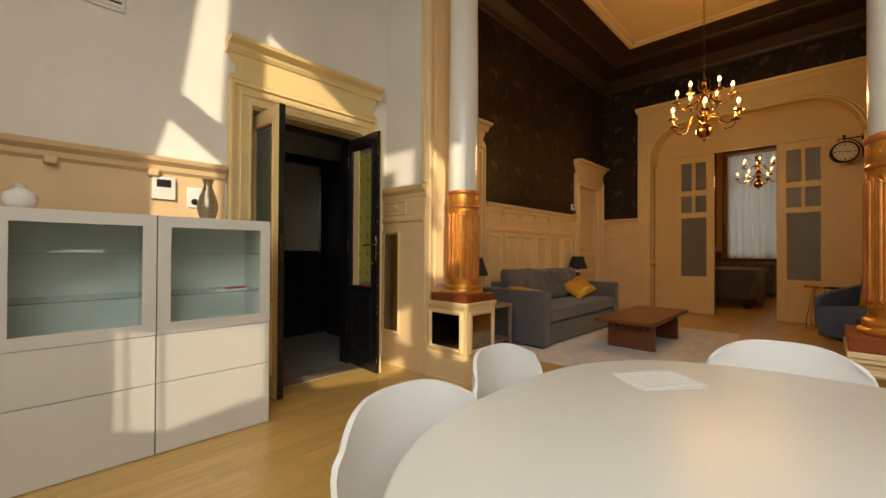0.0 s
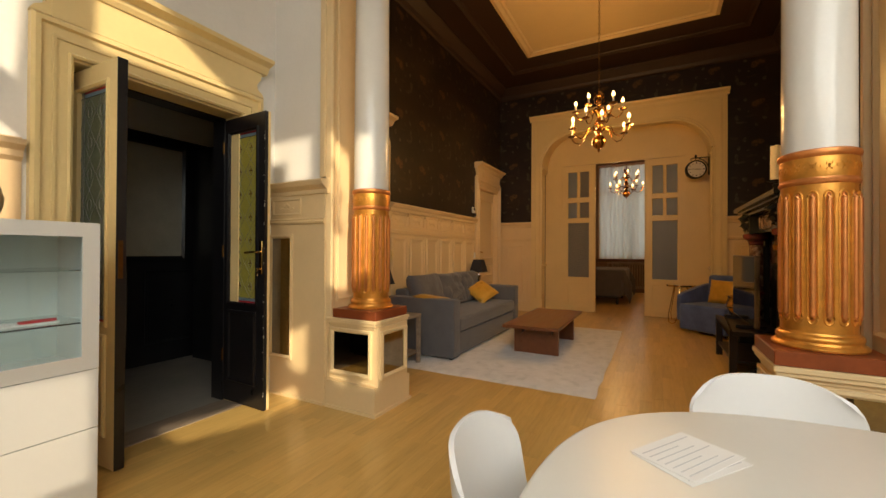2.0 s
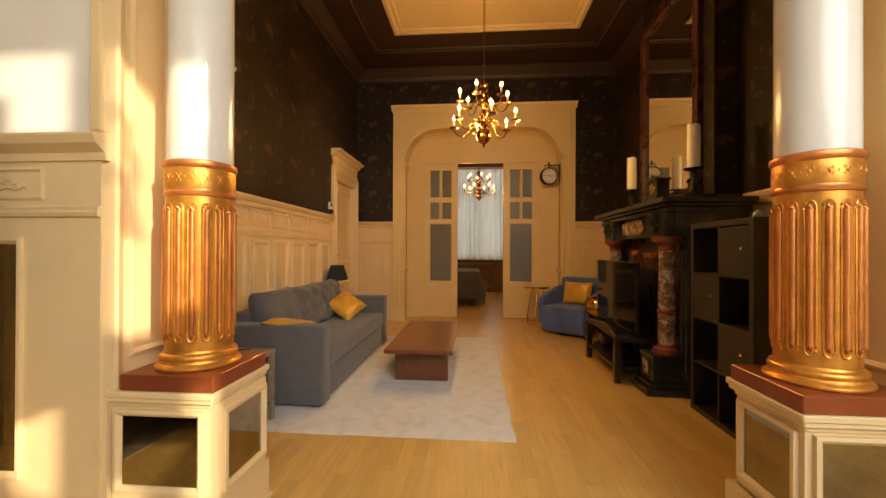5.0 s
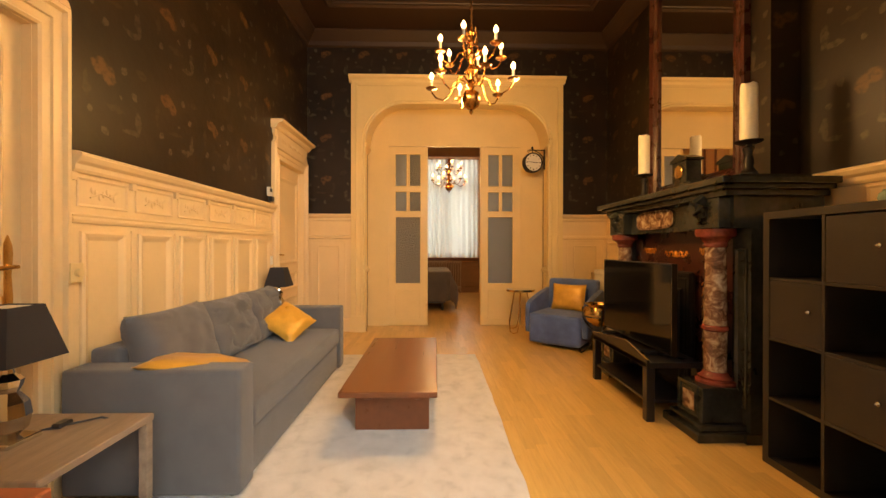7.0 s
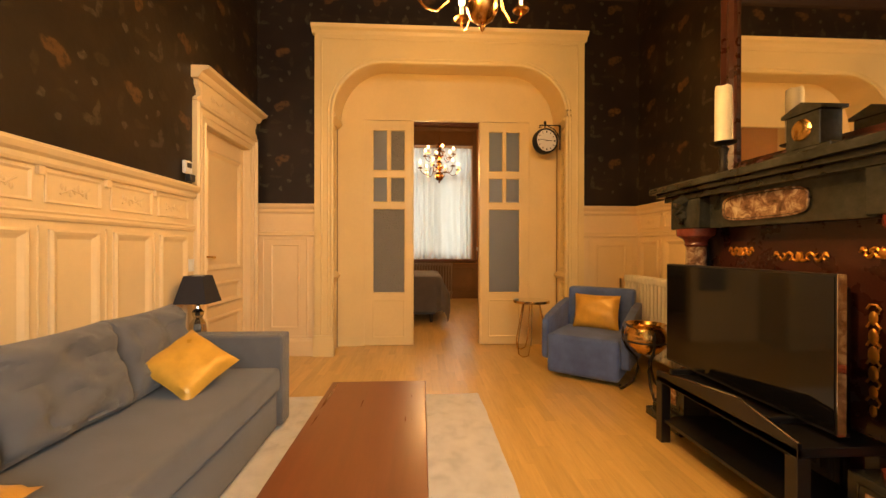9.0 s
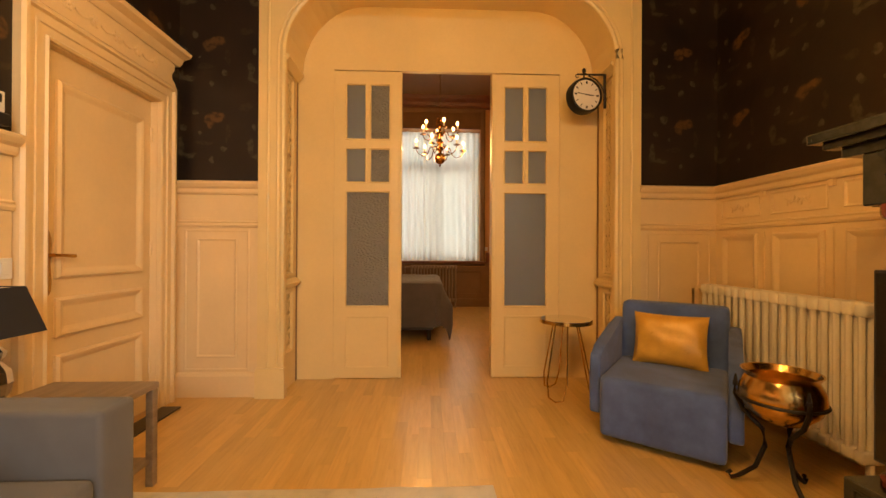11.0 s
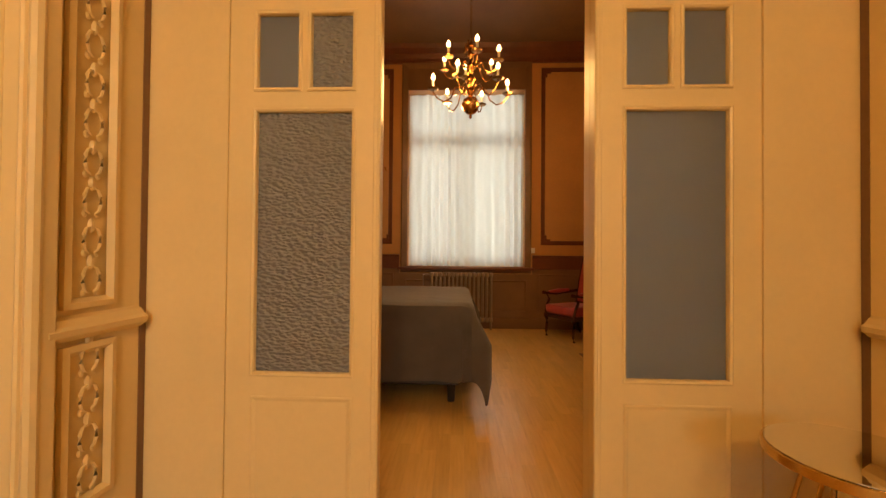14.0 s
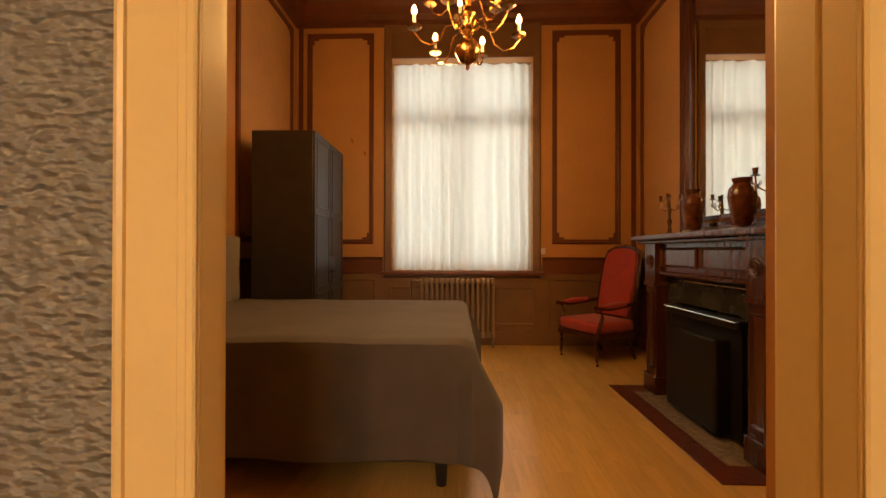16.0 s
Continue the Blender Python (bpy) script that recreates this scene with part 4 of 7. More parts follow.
    part("glass_panel", bm, SMOKED, ped, "dark reflecting glass panel")
    return st


def column(y, x=2.51):
    col = thing("column", pose(x, y, 0.669), "white column with a fluted copper and gold lower drum on a red plinth", "column", "columns of the partition")
    part("plinth", box(bm_new(), -0.20, 0.20, -0.20, 0.20, 0, 0.066, 0.004, 1), PLINTHRED, col, "copper-red square plinth")
    bm = lathe(bm_new(), [(0.160, 0.0665), (0.168, 0.069), (0.170, 0.077), (0.164, 0.086), (0.153, 0.092), (0.150, 0.102), (0.153, 0.108), (0.154, 0.118), (0.148, 0.128), (0.139, 0.133), (0.136, 0.142)], n=56)
    part("base_ring", bm, GOLD, col, "gold moulded base ring", smooth=True)
    bm = lathe(bm_new(), [(0.134, 0.1425), (0.1335, 0.80)], n=56)
    part("drum", bm, GOLD, col, smooth=True)
    n = 16
    rod, edge = None, None
    for k in range(n):
        turn = pose(0, 0, 0, 0, 0, 360 * k / n)
        if rod is None:
            bm = bm_new()
            tube(bm, [(0.130, 0, 0.196), (0.1345, 0, 0.206), (0.135, 0, 0.22), (0.135, 0, 0.735), (0.1345, 0, 0.750), (0.130, 0, 0.760)], [0.004, 0.0095, 0.0115, 0.0115, 0.0095, 0.004], 10)
            rod = part("flute_rod", bm, COPPER, col, "copper rod in the flute", smooth=True)
            bm = bm_new()
            hw, r = 0.128, 0.1345
            loop = [(-hw, 0.215 + (0.735 - 0.215) * q / 4) for q in range(5)]
            loop += [(-hw * math.cos(q), 0.742 + 0.026 * math.sin(q)) for q in (0.35, 0.8, 1.2, 1.57, 1.94, 2.34, 2.79)]
            loop += [(hw, 0.735 - (0.735 - 0.215) * q / 4) for q in range(5)]
            loop += [(hw * math.cos(q), 0.208 - 0.026 * math.sin(q)) for q in (0.35, 0.8, 1.2, 1.57, 1.94, 2.34, 2.79)]
            tube(bm, [(r * math.cos(a), r * math.sin(a), z) for a, z in loop], 0.0042, 6, True)
            edge = part("flute_edge", bm, GOLD, col, "raised gold edge of the flute", smooth=True)
        else:
            for src in (rod, edge):
                ob = new(src.name.split(".")[0], src.data)
                ob.parent = col
                ob.matrix_basis = turn
                ob["label"] = src["label"]
    bm = lathe(bm_new(), [(0.134, 0.8005), (0.141, 0.806), (0.143, 0.815), (0.138, 0.822), (0.137, 0.83)], n=56)
    part("lower_band", bm, COPPER, col, smooth=True)
    bm = lathe(bm_new(), [(0.137, 0.8305), (0.1385, 0.84), (0.1385, 0.915), (0.137, 0.92)], n=56)
    for k in range(16):
        a = 2 * math.pi * k / 16
        for da, dz, r in ((0, 0, 0.011), (0.07, 0.012, 0.007), (-0.07, 0.012, 0.007), (0.06, -0.014, 0.006), (-0.06, -0.014, 0.006), (0.19, 0.0, 0.006)):
            blob(bm, (0.1375 * math.cos(a + da), 0.1375 * math.sin(a + da), 0.877 + dz), r, (0.5, 0.5, 1.0), 6)
    part("ornament_band", bm, GOLD, col, "gold band with raised flower ornament", smooth=True)
    bm = lathe(bm_new(), [(0.137, 0.9205), (0.144, 0.928), (0.147, 0.938), (0.144, 0.95), (0.133, 0.956)], n=56)
    part("upper_band", bm, COPPER, col, smooth=True)
    bm = lathe(bm_new(), [(0.132, 0.9565), (0.131, 1.6), (0.126, 2.4), (0.118, 3.28)], n=56)
    part("shaft", bm, COLWHITE, col, "glossy white shaft", smooth=True)
    bm = lathe(bm_new(), [(0.14, 3.281), (0.17, 3.30), (0.18, 3.34), (0.16, 3.36), (0.20, 3.42), (0.22, 3.45)], n=32)
    part("capital", bm, GOLD, col, smooth=True)
    return col


stub("wall_partition_left", YL, 2.66, 2.18, -1)
stub("wall_partition_right", YD, -0.46, 0.0, 1)
column(2.385)
column(-0.205)
bm = bm_new()
box(bm, XS0, XS1, YD, YL, 4.13, H_DINE - 0.001)
solid("beam", bm, CREAM, "cream beam over the two columns", "beam", "structure")


# ---- salon wainscot ----
def wainscot(name, f, u0, u1, edges, material, label, carved=True, flat=False):
    bm = bm_new()
    polygon(bm, f, [(u0, 0.0), (u1, 0.0), (u1, DADO - 0.005), (u0, DADO - 0.005)], 0.001, 0.015)
    w = solid(name, bm, material, label, "wainscot", "structure")
    g = lambda u, v, n: f(u, v, n + 0.015)
    bm = bm_new()
    run_moulding(bm, g, u0, u1, [(1.64, 0), (1.645, 0.02), (1.66, 0.028), (1.685, 0.03), (1.70, 0.05), (1.725, 0.065), (1.74, 0.065), (1.75, 0.04), (1.755, -0.014), (1.64, -0.01)])
    part("dado_cap", bm, material, w)
    bm = bm_new()
    run_moulding(bm, g, u0, u1, [(1.375, 0), (1.38, 0.014), (1.395, 0.02), (1.41, 0.012), (1.42, 0.018), (1.43, 0)])
    part("rail", bm, material, w)
    bm = bm_new()
    run_moulding(bm, g, u0, u1, [(0.0, 0), (0.0, 0.02), (0.17, 0.02), (0.19, 0.012), (0.2, 0)])
    part("baseboard", bm, material, w)
    for a, b in edges:
        bm = bm_new()
        if flat:
            frame_ring(bm, g, a - 0.10, b + 0.10, 0.21, 1.36, [(0, 0), (0, 0.004), (0.012, 0.006), (0.02, 0.002), (0.02, 0)])
            raised_panel(bm, g, a, b, 0.32, 1.285, 0.022, 0.009, 0.001)
            part("panel", bm, material, w)
            continue
        raised_panel(bm, g, a, b, 0.26, 1.335, 0.05, 0.022, 0.002)
        part("panel", bm, material, w)
        bm = bm_new()
        raised_panel(bm, g, a - 0.02, b + 0.02, 1.465, 1.625, 0.018, 0.010, 0.001)
        c = (a + b) / 2
        for k in range(-3, 4) if carved else ():
            x = c + k * min(0.026, (b - a) / 12)
            blob(bm, g(x, 1.545 + 0.018 * math.sin(k * 1.7), 0.003), 0.016, (0.8, 0.35, 1.2) if f(1, 0, 0)[0] == 1 else (0.35, 0.8, 1.2), 6)
        if carved:
            tube(bm, [g(c - 0.09, 1.52, 0.004), g(c - 0.03, 1.55, 0.006), g(c + 0.04, 1.535, 0.006), g(c + 0.1, 1.57, 0.004)], 0.005, 5)
        part("relief_panel", bm, material, w)
        bm = bm_new()
        m = (a + b) / 2
        for x in (a - 0.05,):
            polygon(bm, g, [(x - 0.016, 1.60), (x + 0.016, 1.60), (x + 0.016, 1.642), (x - 0.016, 1.642)], 0, 0.022)
            polygon(bm, g, [(x - 0.006, 0.24), (x + 0.006, 0.24), (x + 0.006, 1.35), (x - 0.006, 1.35)], 0, 0.010)
        part("bead", bm, material, w)
    return w


wainscot("wainscot_left", plane_map("y", YL, -1), 3.93, 6.49,
         [(3.985, 4.29), (4.395, 4.71), (4.81, 5.11), (5.215, 5.525), (5.635, 5.965), (6.065, 6.39)], WAIN, "cream panelled wainscot with carved relief frieze panels")
wainscot("wainscot_left_short", plane_map("y", YL, -1), XS1 - 0.03, 2.69 + 0.02, [], WAIN, "cream panelled wainscot beside the door")
wainscot("wainscot_right_far", plane_map("y", YR, 1), 6.17, XP, [(6.35, 6.72), (6.85, 7.22), (7.35, 7.70)], WAIN, "cream panelled wainscot behind the radiator")
wainscot("wainscot_right_near", plane_map("y", YR, 1), XS1, 4.61, [(2.95, 3.25), (3.4, 3.7), (3.85, 4.15)], WAIN, "cream panelled wainscot behind the shelf unit")


def panel_door(name, u0, u1, top, handle_left):
    f = plane_map("y", YL + 0.045, -1)
    bm = bm_new()
    box(bm, u0 + 0.003, u1 - 0.003, YL + 0.045, YL + 0.085, 0.006, top - 0.003)
    d = solid(name, bm, WAIN, "closed cream three-panel door with a brass lever handle", "door", "structure")
    for z0, z1 in ((0.16, 0.60), (0.70, 0.92), (1.03, 2.14)):
        bm = bm_new()
        raised_panel(bm, f, u0 + 0.115, u1 - 0.095, z0, z1, 0.055, 0.026, 0.003)
        part("panel", bm, WAIN, d)
    bm = bm_new()
    for q in ((u0 - 0.002, u0 + 0.003), (u1 - 0.003, u1 + 0.002)):
        box(bm, q[0], q[1], YL - 0.004, YL + 0.12, 0, top)
    box(bm, u0, u1, YL - 0.004, YL + 0.12, top - 0.003, top + 0.002)
    part("lining", bm, WAIN, d)
    x = u0 + 0.075 if handle_left else u1 - 0.065
    s = 1 if handle_left else -1
    bm = bm_new()
    polygon(bm, f, [(x + a, 1.12 + b) for a, b in ((-0.018, -0.16), (0, -0.185), (0.018, -0.16), (0.022, -0.1), (0.014, 0), (0.022, 0.1), (0.018, 0.14), (0, 0.185), (-0.018, 0.14), (-0.022, 0.1), (-0.014, 0), (-0.022, -0.1))], 0.0, 0.006)
    tube(bm, [f(x, 1.16, 0), f(x, 1.16, 0.05), f(x + s * 0.02, 1.16, 0.055), f(x + s * 0.11, 1.155, 0.055)], [0.011, 0.009, 0.009, 0.011], 8)
    part("door_handle", bm, BRASS, d, "brass lever on a shaped plate", smooth=True)
    bm = bm_new()
    hx = u1 - 0.006 if handle_left else u0 + 0.006
    for z in (0.28, 1.15, 2.0):
        lathe(bm, [(0.004, z - 0.012), (0.01, z), (0.01, z + 0.09), (0.004, z + 0.105)], hx, YL + 0.036, 8)
    part("hinge", bm, WAIN, d)
    door_case(name + "_frame", plane_map("y", YL, -1), u0, u1, 0.16, top, 2.74, WAIN, "cream moulded door surround with a projecting cornice", garland=True)


panel_door("door_2", 6.66, 7.54, 2.30, True)
panel_door("door_3", 2.87, 3.75, 2.30, False)

# ---- portal wall ----
PY0, PY1 = -0.38, 2.44        # clear width of the arch
bm = bm_new()
wall_blocks(bm, "y", YR, YL, XP, XP + 0.56, DADO, H_SALON, [(PY0, PY1, 0, 3.735)])
solid("wall_portal", bm, PAPERDARK, "end wall of the salon in near-black floral wallpaper", "wall", "structure")
bm = bm_new()
wall_blocks(bm, "y", YR, YL, XP + 0.001, XP + 0.559, 0, DADO, [(PY0, PY1, 0, DADO)])
solid("wall_portal_base", bm, WAIN, "cream lower part of the end wall", "wall", "structure")
wainscot("wainscot_end_left", plane_map("x", XP, -1), 2.60, YL, [(2.78, 3.10)], WAIN, "cream panelled wainscot beside the portal", False, True)
wainscot("wainscot_end_right", plane_map("x", XP, -1), YR, -0.54, [(-1.08, -0.72)], WAIN, "cream panelled wainscot beside the portal", False, True)


def arch_points(y0, y1, spring, top, rx, n=12):
    pts = [(y0, spring)]
    for k in range(1, n + 1):
        a = math.pi / 2 * k / n
        pts.append((y0 + rx * (1 - math.cos(a)), spring + (top - spring) * math.sin(a)))
    for k in range(0, n + 1):
        a = math.pi / 2 * (1 - k / n)
        pts.append((y1 - rx * (1 - math.cos(a)), spring + (top - spring) * math.sin(a)))
    return pts


f = plane_map("x", XP, -1)
bm = bm_new()
AY0, AY1 = -0.33, 2.39
arch = arch_points(AY0, AY1, 2.80, 3.38, 0.60)
outer = [(-0.55, 0.0), (-0.55, 3.74), (2.60, 3.74), (2.60, 0.0), (AY1, 0.0)] + list(reversed(arch)) + [(AY0, 0.0)]
polygon(bm, f, outer, 0.0, 0.055)
portal = solid("portal", bm, CREAM, "wide cream arched portal with sliding doors behind it", "portal", "structure")
bm = bm_new()
run_moulding(bm, f, -0.58, 2.63, [(3.70, 0), (3.70, 0.06), (3.73, 0.075), (3.75, 0.11), (3.785, 0.125), (3.79, 0.10), (3.79, 0)])
part("cornice", bm, CREAM, portal)
bm = bm_new()
for off, r, d in ((0.012, 0.020, 0.058), (0.055, 0.012, 0.056)):
    a2 = arch_points(AY0 - off, AY1 + off, 2.80, 3.38 + off, 0.60 + off)
    path = [f(AY0 - off, 0.26, d), f(AY0 - off, 1.5, d)] + [f(u, v, d) for u, v in a2] + [f(AY1 + off, 1.5, d), f(AY1 + off, 0.26, d)]
    tube(bm, path, r, 8)
part("arch_moulding", bm, CREAM, portal, smooth=True)
bm = bm_new()
g = lambda u, v, n: f(u, v, n + 0.055)
tube(bm, [g(-0.47, 0.25, 0.002), g(-0.47, 3.65, 0.002)], 0.011, 8)
tube(bm, [g(2.52, 0.25, 0.002), g(2.52, 3.65, 0.002)], 0.011, 8)
tube(bm, [g(-0.47, 3.65, 0.002), g(2.52, 3.65, 0.002)], 0.011, 8)
part("outer_moulding", bm, CREAM, portal)
bm = bm_new()
for a, b in ((-0.56, AY0 + 0.012), (AY1 - 0.012, 2.61)):
    polygon(bm, f, [(a, 0.0), (b, 0.0), (b, 0.2), (b - 0.006, 0.24), (a + 0.006, 0.24), (a, 0.2)], 0.0, 0.075)
part("plinth", bm, CREAM, portal)
# jambs with carved strips, and the soffit
for y, s in ((AY1 + 0.045, -1), (AY0 - 0.045, 1)):
    fj = plane_map("y", y, s)
    bm = bm_new()
    lo, hi = sorted((y, y - s * 0.06))
    box(bm, XP + 0.001, 8.205, lo, hi, 0, 3.6)
    frame_ring(bm, fj, XP + 0.05, XP + 0.25, 0.30, 0.85, [(0, 0), (0, 0.018), (0.02, 0.022), (0.035, 0.004)])
    frame_ring(bm, fj, XP + 0.05, XP + 0.25, 0.97, 2.70, [(0, 0), (0, 0.018), (0.02, 0.022), (0.035, 0.004)])
    j = part("jamb", bm, CREAM, portal)
    bm = bm_new()
    run_moulding(bm, fj, XP - 0.02, XP + 0.36, [(0.87, 0), (0.87, 0.02), (0.89, 0.045), (0.91, 0.05), (0.92, 0.035), (0.94, 0.02), (0.95, 0)])
    run_moulding(bm, fj, XP - 0.02, XP + 0.36, [(2.72, 0), (2.72, 0.02), (2.75, 0.045), (2.78, 0.07), (2.805, 0.06), (2.81, 0)])
    part("impost", bm, CREAM, j)
    # no recess is cut; its shade is put into a flat brown strip
    lo, hi = sorted((y + s * 0.004, y - s * 0.01))
    part("recess_shade_strip", box(bm_new(), XP + 0.372, 8.203, lo, hi, 0, 2.79), BROWNDADO, j, "brown strip painted as the shade of a recess beside the screen")
    bm = bm_new()
    cx = XP + 0.15
    z = 0.38
    k = 0
    while z < 2.66:
        if not 0.80 < z < 1.01:
            for q in (-1, 1):
                pts = [fj(cx + q * (0.006 + 0.026 * math.sin(t)), z + 0.055 * math.cos(t) + 0.02 * t / 3, 0.012) for t in (0.0, 0.6, 1.2, 1.8, 2.4, 3.0)]
                tube(bm, pts, [0.003, 0.0055, 0.0065, 0.006, 0.005, 0.003], 6)
                blob(bm, fj(cx + q * 0.024, z - 0.035, 0.006), 0.011, (1, 0.6, 1.2), 6)
            blob(bm, fj(cx, z + (0.07 if k % 2 else 0.06), 0.008), 0.017, (0.8, 0.6, 1.5), 6)
        z += 0.135
        k += 1
    part("carved_strip", bm, CREAM, j, "carved scroll and leaf relief", smooth=True)
bm = bm_new()
ring = []
for x, top in ((XP, 3.38), (8.205, 3.46)):
    apts = arch_points(AY0, AY1, 2.80, top, 0.60)
    ring.append([bm.verts.new((x, u, v)) for u, v in apts] + [bm.verts.new((x, u, v + 0.05 if abs(u - 1.03) < 1.3 else v)) for u, v in reversed(apts)])
k = len(ring[0])
for i in range(k):
    bm.faces.new((ring[0][i], ring[0][(i + 1) % k], ring[1][(i + 1) % k], ring[1][i]))
part("soffit", bm, CREAM, portal)
# screen that carries the doors
SX0, SX1 = 8.205, 8.245
bm = bm_new()
LY0, LY1, LTOP = -0.01, 2.10, 2.865
box(bm, SX0, SX1, LY1, PY1 + 0.03, 0, 3.80)
box(bm, SX0, SX1, PY0 - 0.03, LY0, 0, 3.80)
box(bm, SX0, SX1, LY0, LY1, LTOP, 3.80)
screen = part("screen", bm, CREAM, portal)
bm = bm_new()
for y in (LY0 - 0.003, LY1 + 0.003):
    box(bm, SX0 - 0.006, SX0 + 0.002, y - 0.004, y + 0.004, 0, LTOP)
box(bm, SX0 - 0.008, SX0 + 0.002, LY0 - 0.01, LY1 + 0.01, LTOP, LTOP + 0.014)
for a, b in ((AY0, LY0 - 0.01), (LY1 + 0.01, AY1)):
    box(bm, SX0 - 0.0025, SX0 + 0.002, a, b, 1.146, 1.151)
part("bead", bm, CREAM, screen)
# wall on the bedroom side
bm = bm_new()
wall_blocks(bm, "y", YR, YL, 8.34, 8.40, 0, 4.42, [(0.60, 1.58, 0, 2.95)])
solid("wall_bedroom_portal", bm, OCHRE, "ochre bedroom wall round the sliding doors", "wall", "structure")
bm = bm_new()
for a, b in ((LY0, 0.598), (1.582, LY1)):
    box(bm, 8.332, 8.339, a, b, 0, 2.94)
solid("pocket_lining", bm, POCKET, "grey plaster inside the sliding door pocket", "lining", "structure")
bm = bm_new()
box(bm, 8.265, 8.345, 0.56, 0.630, 0, 2.95, 0.006, 2)
box(bm, 8.34, 8.42, 1.565, 1.60, 0, 2.95)
solid("trim", bm, CREAM, "cream trim of the sliding door slot", "trim", "structure")


def sliding_leaf(name, y0, y1, big, small, edge):
    """Glazed sliding leaf: one tall pane under four small ones; edge: the side of the passage."""
    x0, x1 = SX0 + 0.006, SX0 + 0.052
    ya, yb = (1.595, 1.985) if y0 > 1 else (0.115, 0.505)
    ym = (ya + yb) / 2
    rows = ((0.68, 1.735), (1.835, 2.135), (2.235, 2.735))
    bm = bm_new()
    holes = [(ya, yb, *rows[0])] + [(a, b, *r) for r in rows[1:] for a, b in ((ya, ym - 0.027), (ym + 0.027, yb))]
    us = sorted({y0, y1, *[h[0] for h in holes], *[h[1] for h in holes]})
    vs = sorted({0.008, LTOP - 0.004, *[h[2] for h in holes], *[h[3] for h in holes]})
    for u0, u1 in zip(us, us[1:]):
        for v0, v1 in zip(vs, vs[1:]):
            cu, cv = (u0 + u1) / 2, (v0 + v1) / 2
            if not any(h[0] < cu < h[1] and h[2] < cv < h[3] for h in holes):
                box(bm, x0, x1, u0, u1, v0, v1)
    bmesh.ops.remove_doubles(bm, verts=bm.verts[:], dist=1e-5)
    d = solid(name, bm, CREAM, "cream sliding door leaf with one tall and four small panes", "door", "structure")
    for a, b, c, e in holes:
        bm = bm_new()
        frame_ring(bm, plane_map("x", x0, -1), a - 0.016, b + 0.016, c - 0.016, e + 0.016, [(0, 0), (0, 0.006), (0.006, 0.009), (0.014, 0.005), (0.017, -0.008)])
        part("glazing_bead", bm, CREAM, d)
        left_small = small and e > 1.8 and (a + b) / 2 > ym
        m = big if e < 1.8 or not left_small else FROSTED
        part("pane", box(bm_new(), x0 + 0.018, x0 + 0.024, a, b, c, e), m, d, "hammered glass" if m is HAMMERED else "frosted glass")
    bm = bm_new()
    raised_panel(bm, plane_map("x", x0, -1), ya - 0.01, yb + 0.01, 0.10, 0.585, 0.02, 0.006, 0.0005)
    part("panel", bm, CREAM, d)
    bm = bm_new()
    s = 1 if edge == y1 else -1
    box(bm, x0 - 0.008, x0 + 0.002, min(edge, edge - s * 0.03), max(edge, edge - s * 0.03), 0.008, LTOP - 0.004, 0.003, 1)
    box(bm, x0 - 0.014, x0 - 0.006, min(edge, edge - s * 0.014), max(edge, edge - s * 0.014), 0.008, LTOP - 0.004, 0.003, 1)
    part("edge_moulding", bm, CREAM, d)
    return d


sliding_leaf("door_4", 1.476, LY1, HAMMERED, True, 1.476)
sliding_leaf("door_5", LY0, 0.632, FROSTED, False, 0.632)


# ---- bedroom ----
WY0, WY1, WZ0, WZ1 = 0.12, 1.98, 0.97, 3.78
bm = bm_new()
wall_blocks(bm, "y", YR - 0.0, YL + 0.06, XE, XE + 0.30, 0, 4.42, [(WY0, WY1, WZ0, WZ1)])
wall_e = solid("wall_bedroom_window", bm, OCHRE, "ochre bedroom wall with brown painted panel borders", "wall", "structure")
bm = bm_new()
box(bm, 8.40, XE, YL + 0.001, YL + 0.3, 0, 4.42)
wall_bl = solid("wall_bedroom_left", bm, OCHRE, "ochre bedroom wall with brown painted panel borders", "wall", "structure")
bm = bm_new()
box(bm, 8.40, XE, YR - 0.3, YR, 0, 4.42)
wall_br = solid("wall_bedroom_right", bm, OCHRE, "ochre bedroom wall with brown painted panel borders", "wall", "structure")
bm = bm_new()
box(bm, 9.75, 11.55, YR, -1.0, 0, 4.419)
solid("chimney_breast_bedroom", bm, OCHRE2, "ochre painted chimney breast", "wall", "structure")


def border_panel(f, u0, u1, v0, v1, owner):
    bm = bm_new()
    polygon(bm, f, [(u0, v0), (u1, v0), (u1, v1), (u0, v1)], 0.002, 0.005)
    pn = part("panel", bm, OCHRE2, owner)
    bm = bm_new()
    frame_ring(bm, f, u0, u1, v0, v1, [(-0.04, 0.002), (-0.04, 0.018), (-0.02, 0.028), (0.0, 0.02), (0.02, 0.022), (0.025, 0.005)])
    for u, s in ((u0 + 0.02, 1), (u1 - 0.02, -1)):
        for v, t in ((v0 + 0.02, 1), (v1 - 0.02, -1)):
            polygon(bm, f, [(u, v), (u + s * 0.09, v), (u + s * 0.09, v + t * 0.03), (u + s * 0.03, v + t * 0.03), (u + s * 0.03, v + t * 0.09), (u, v + t * 0.09)], 0.004, 0.016)
    part("border_moulding", bm, BROWNTRIM, pn)


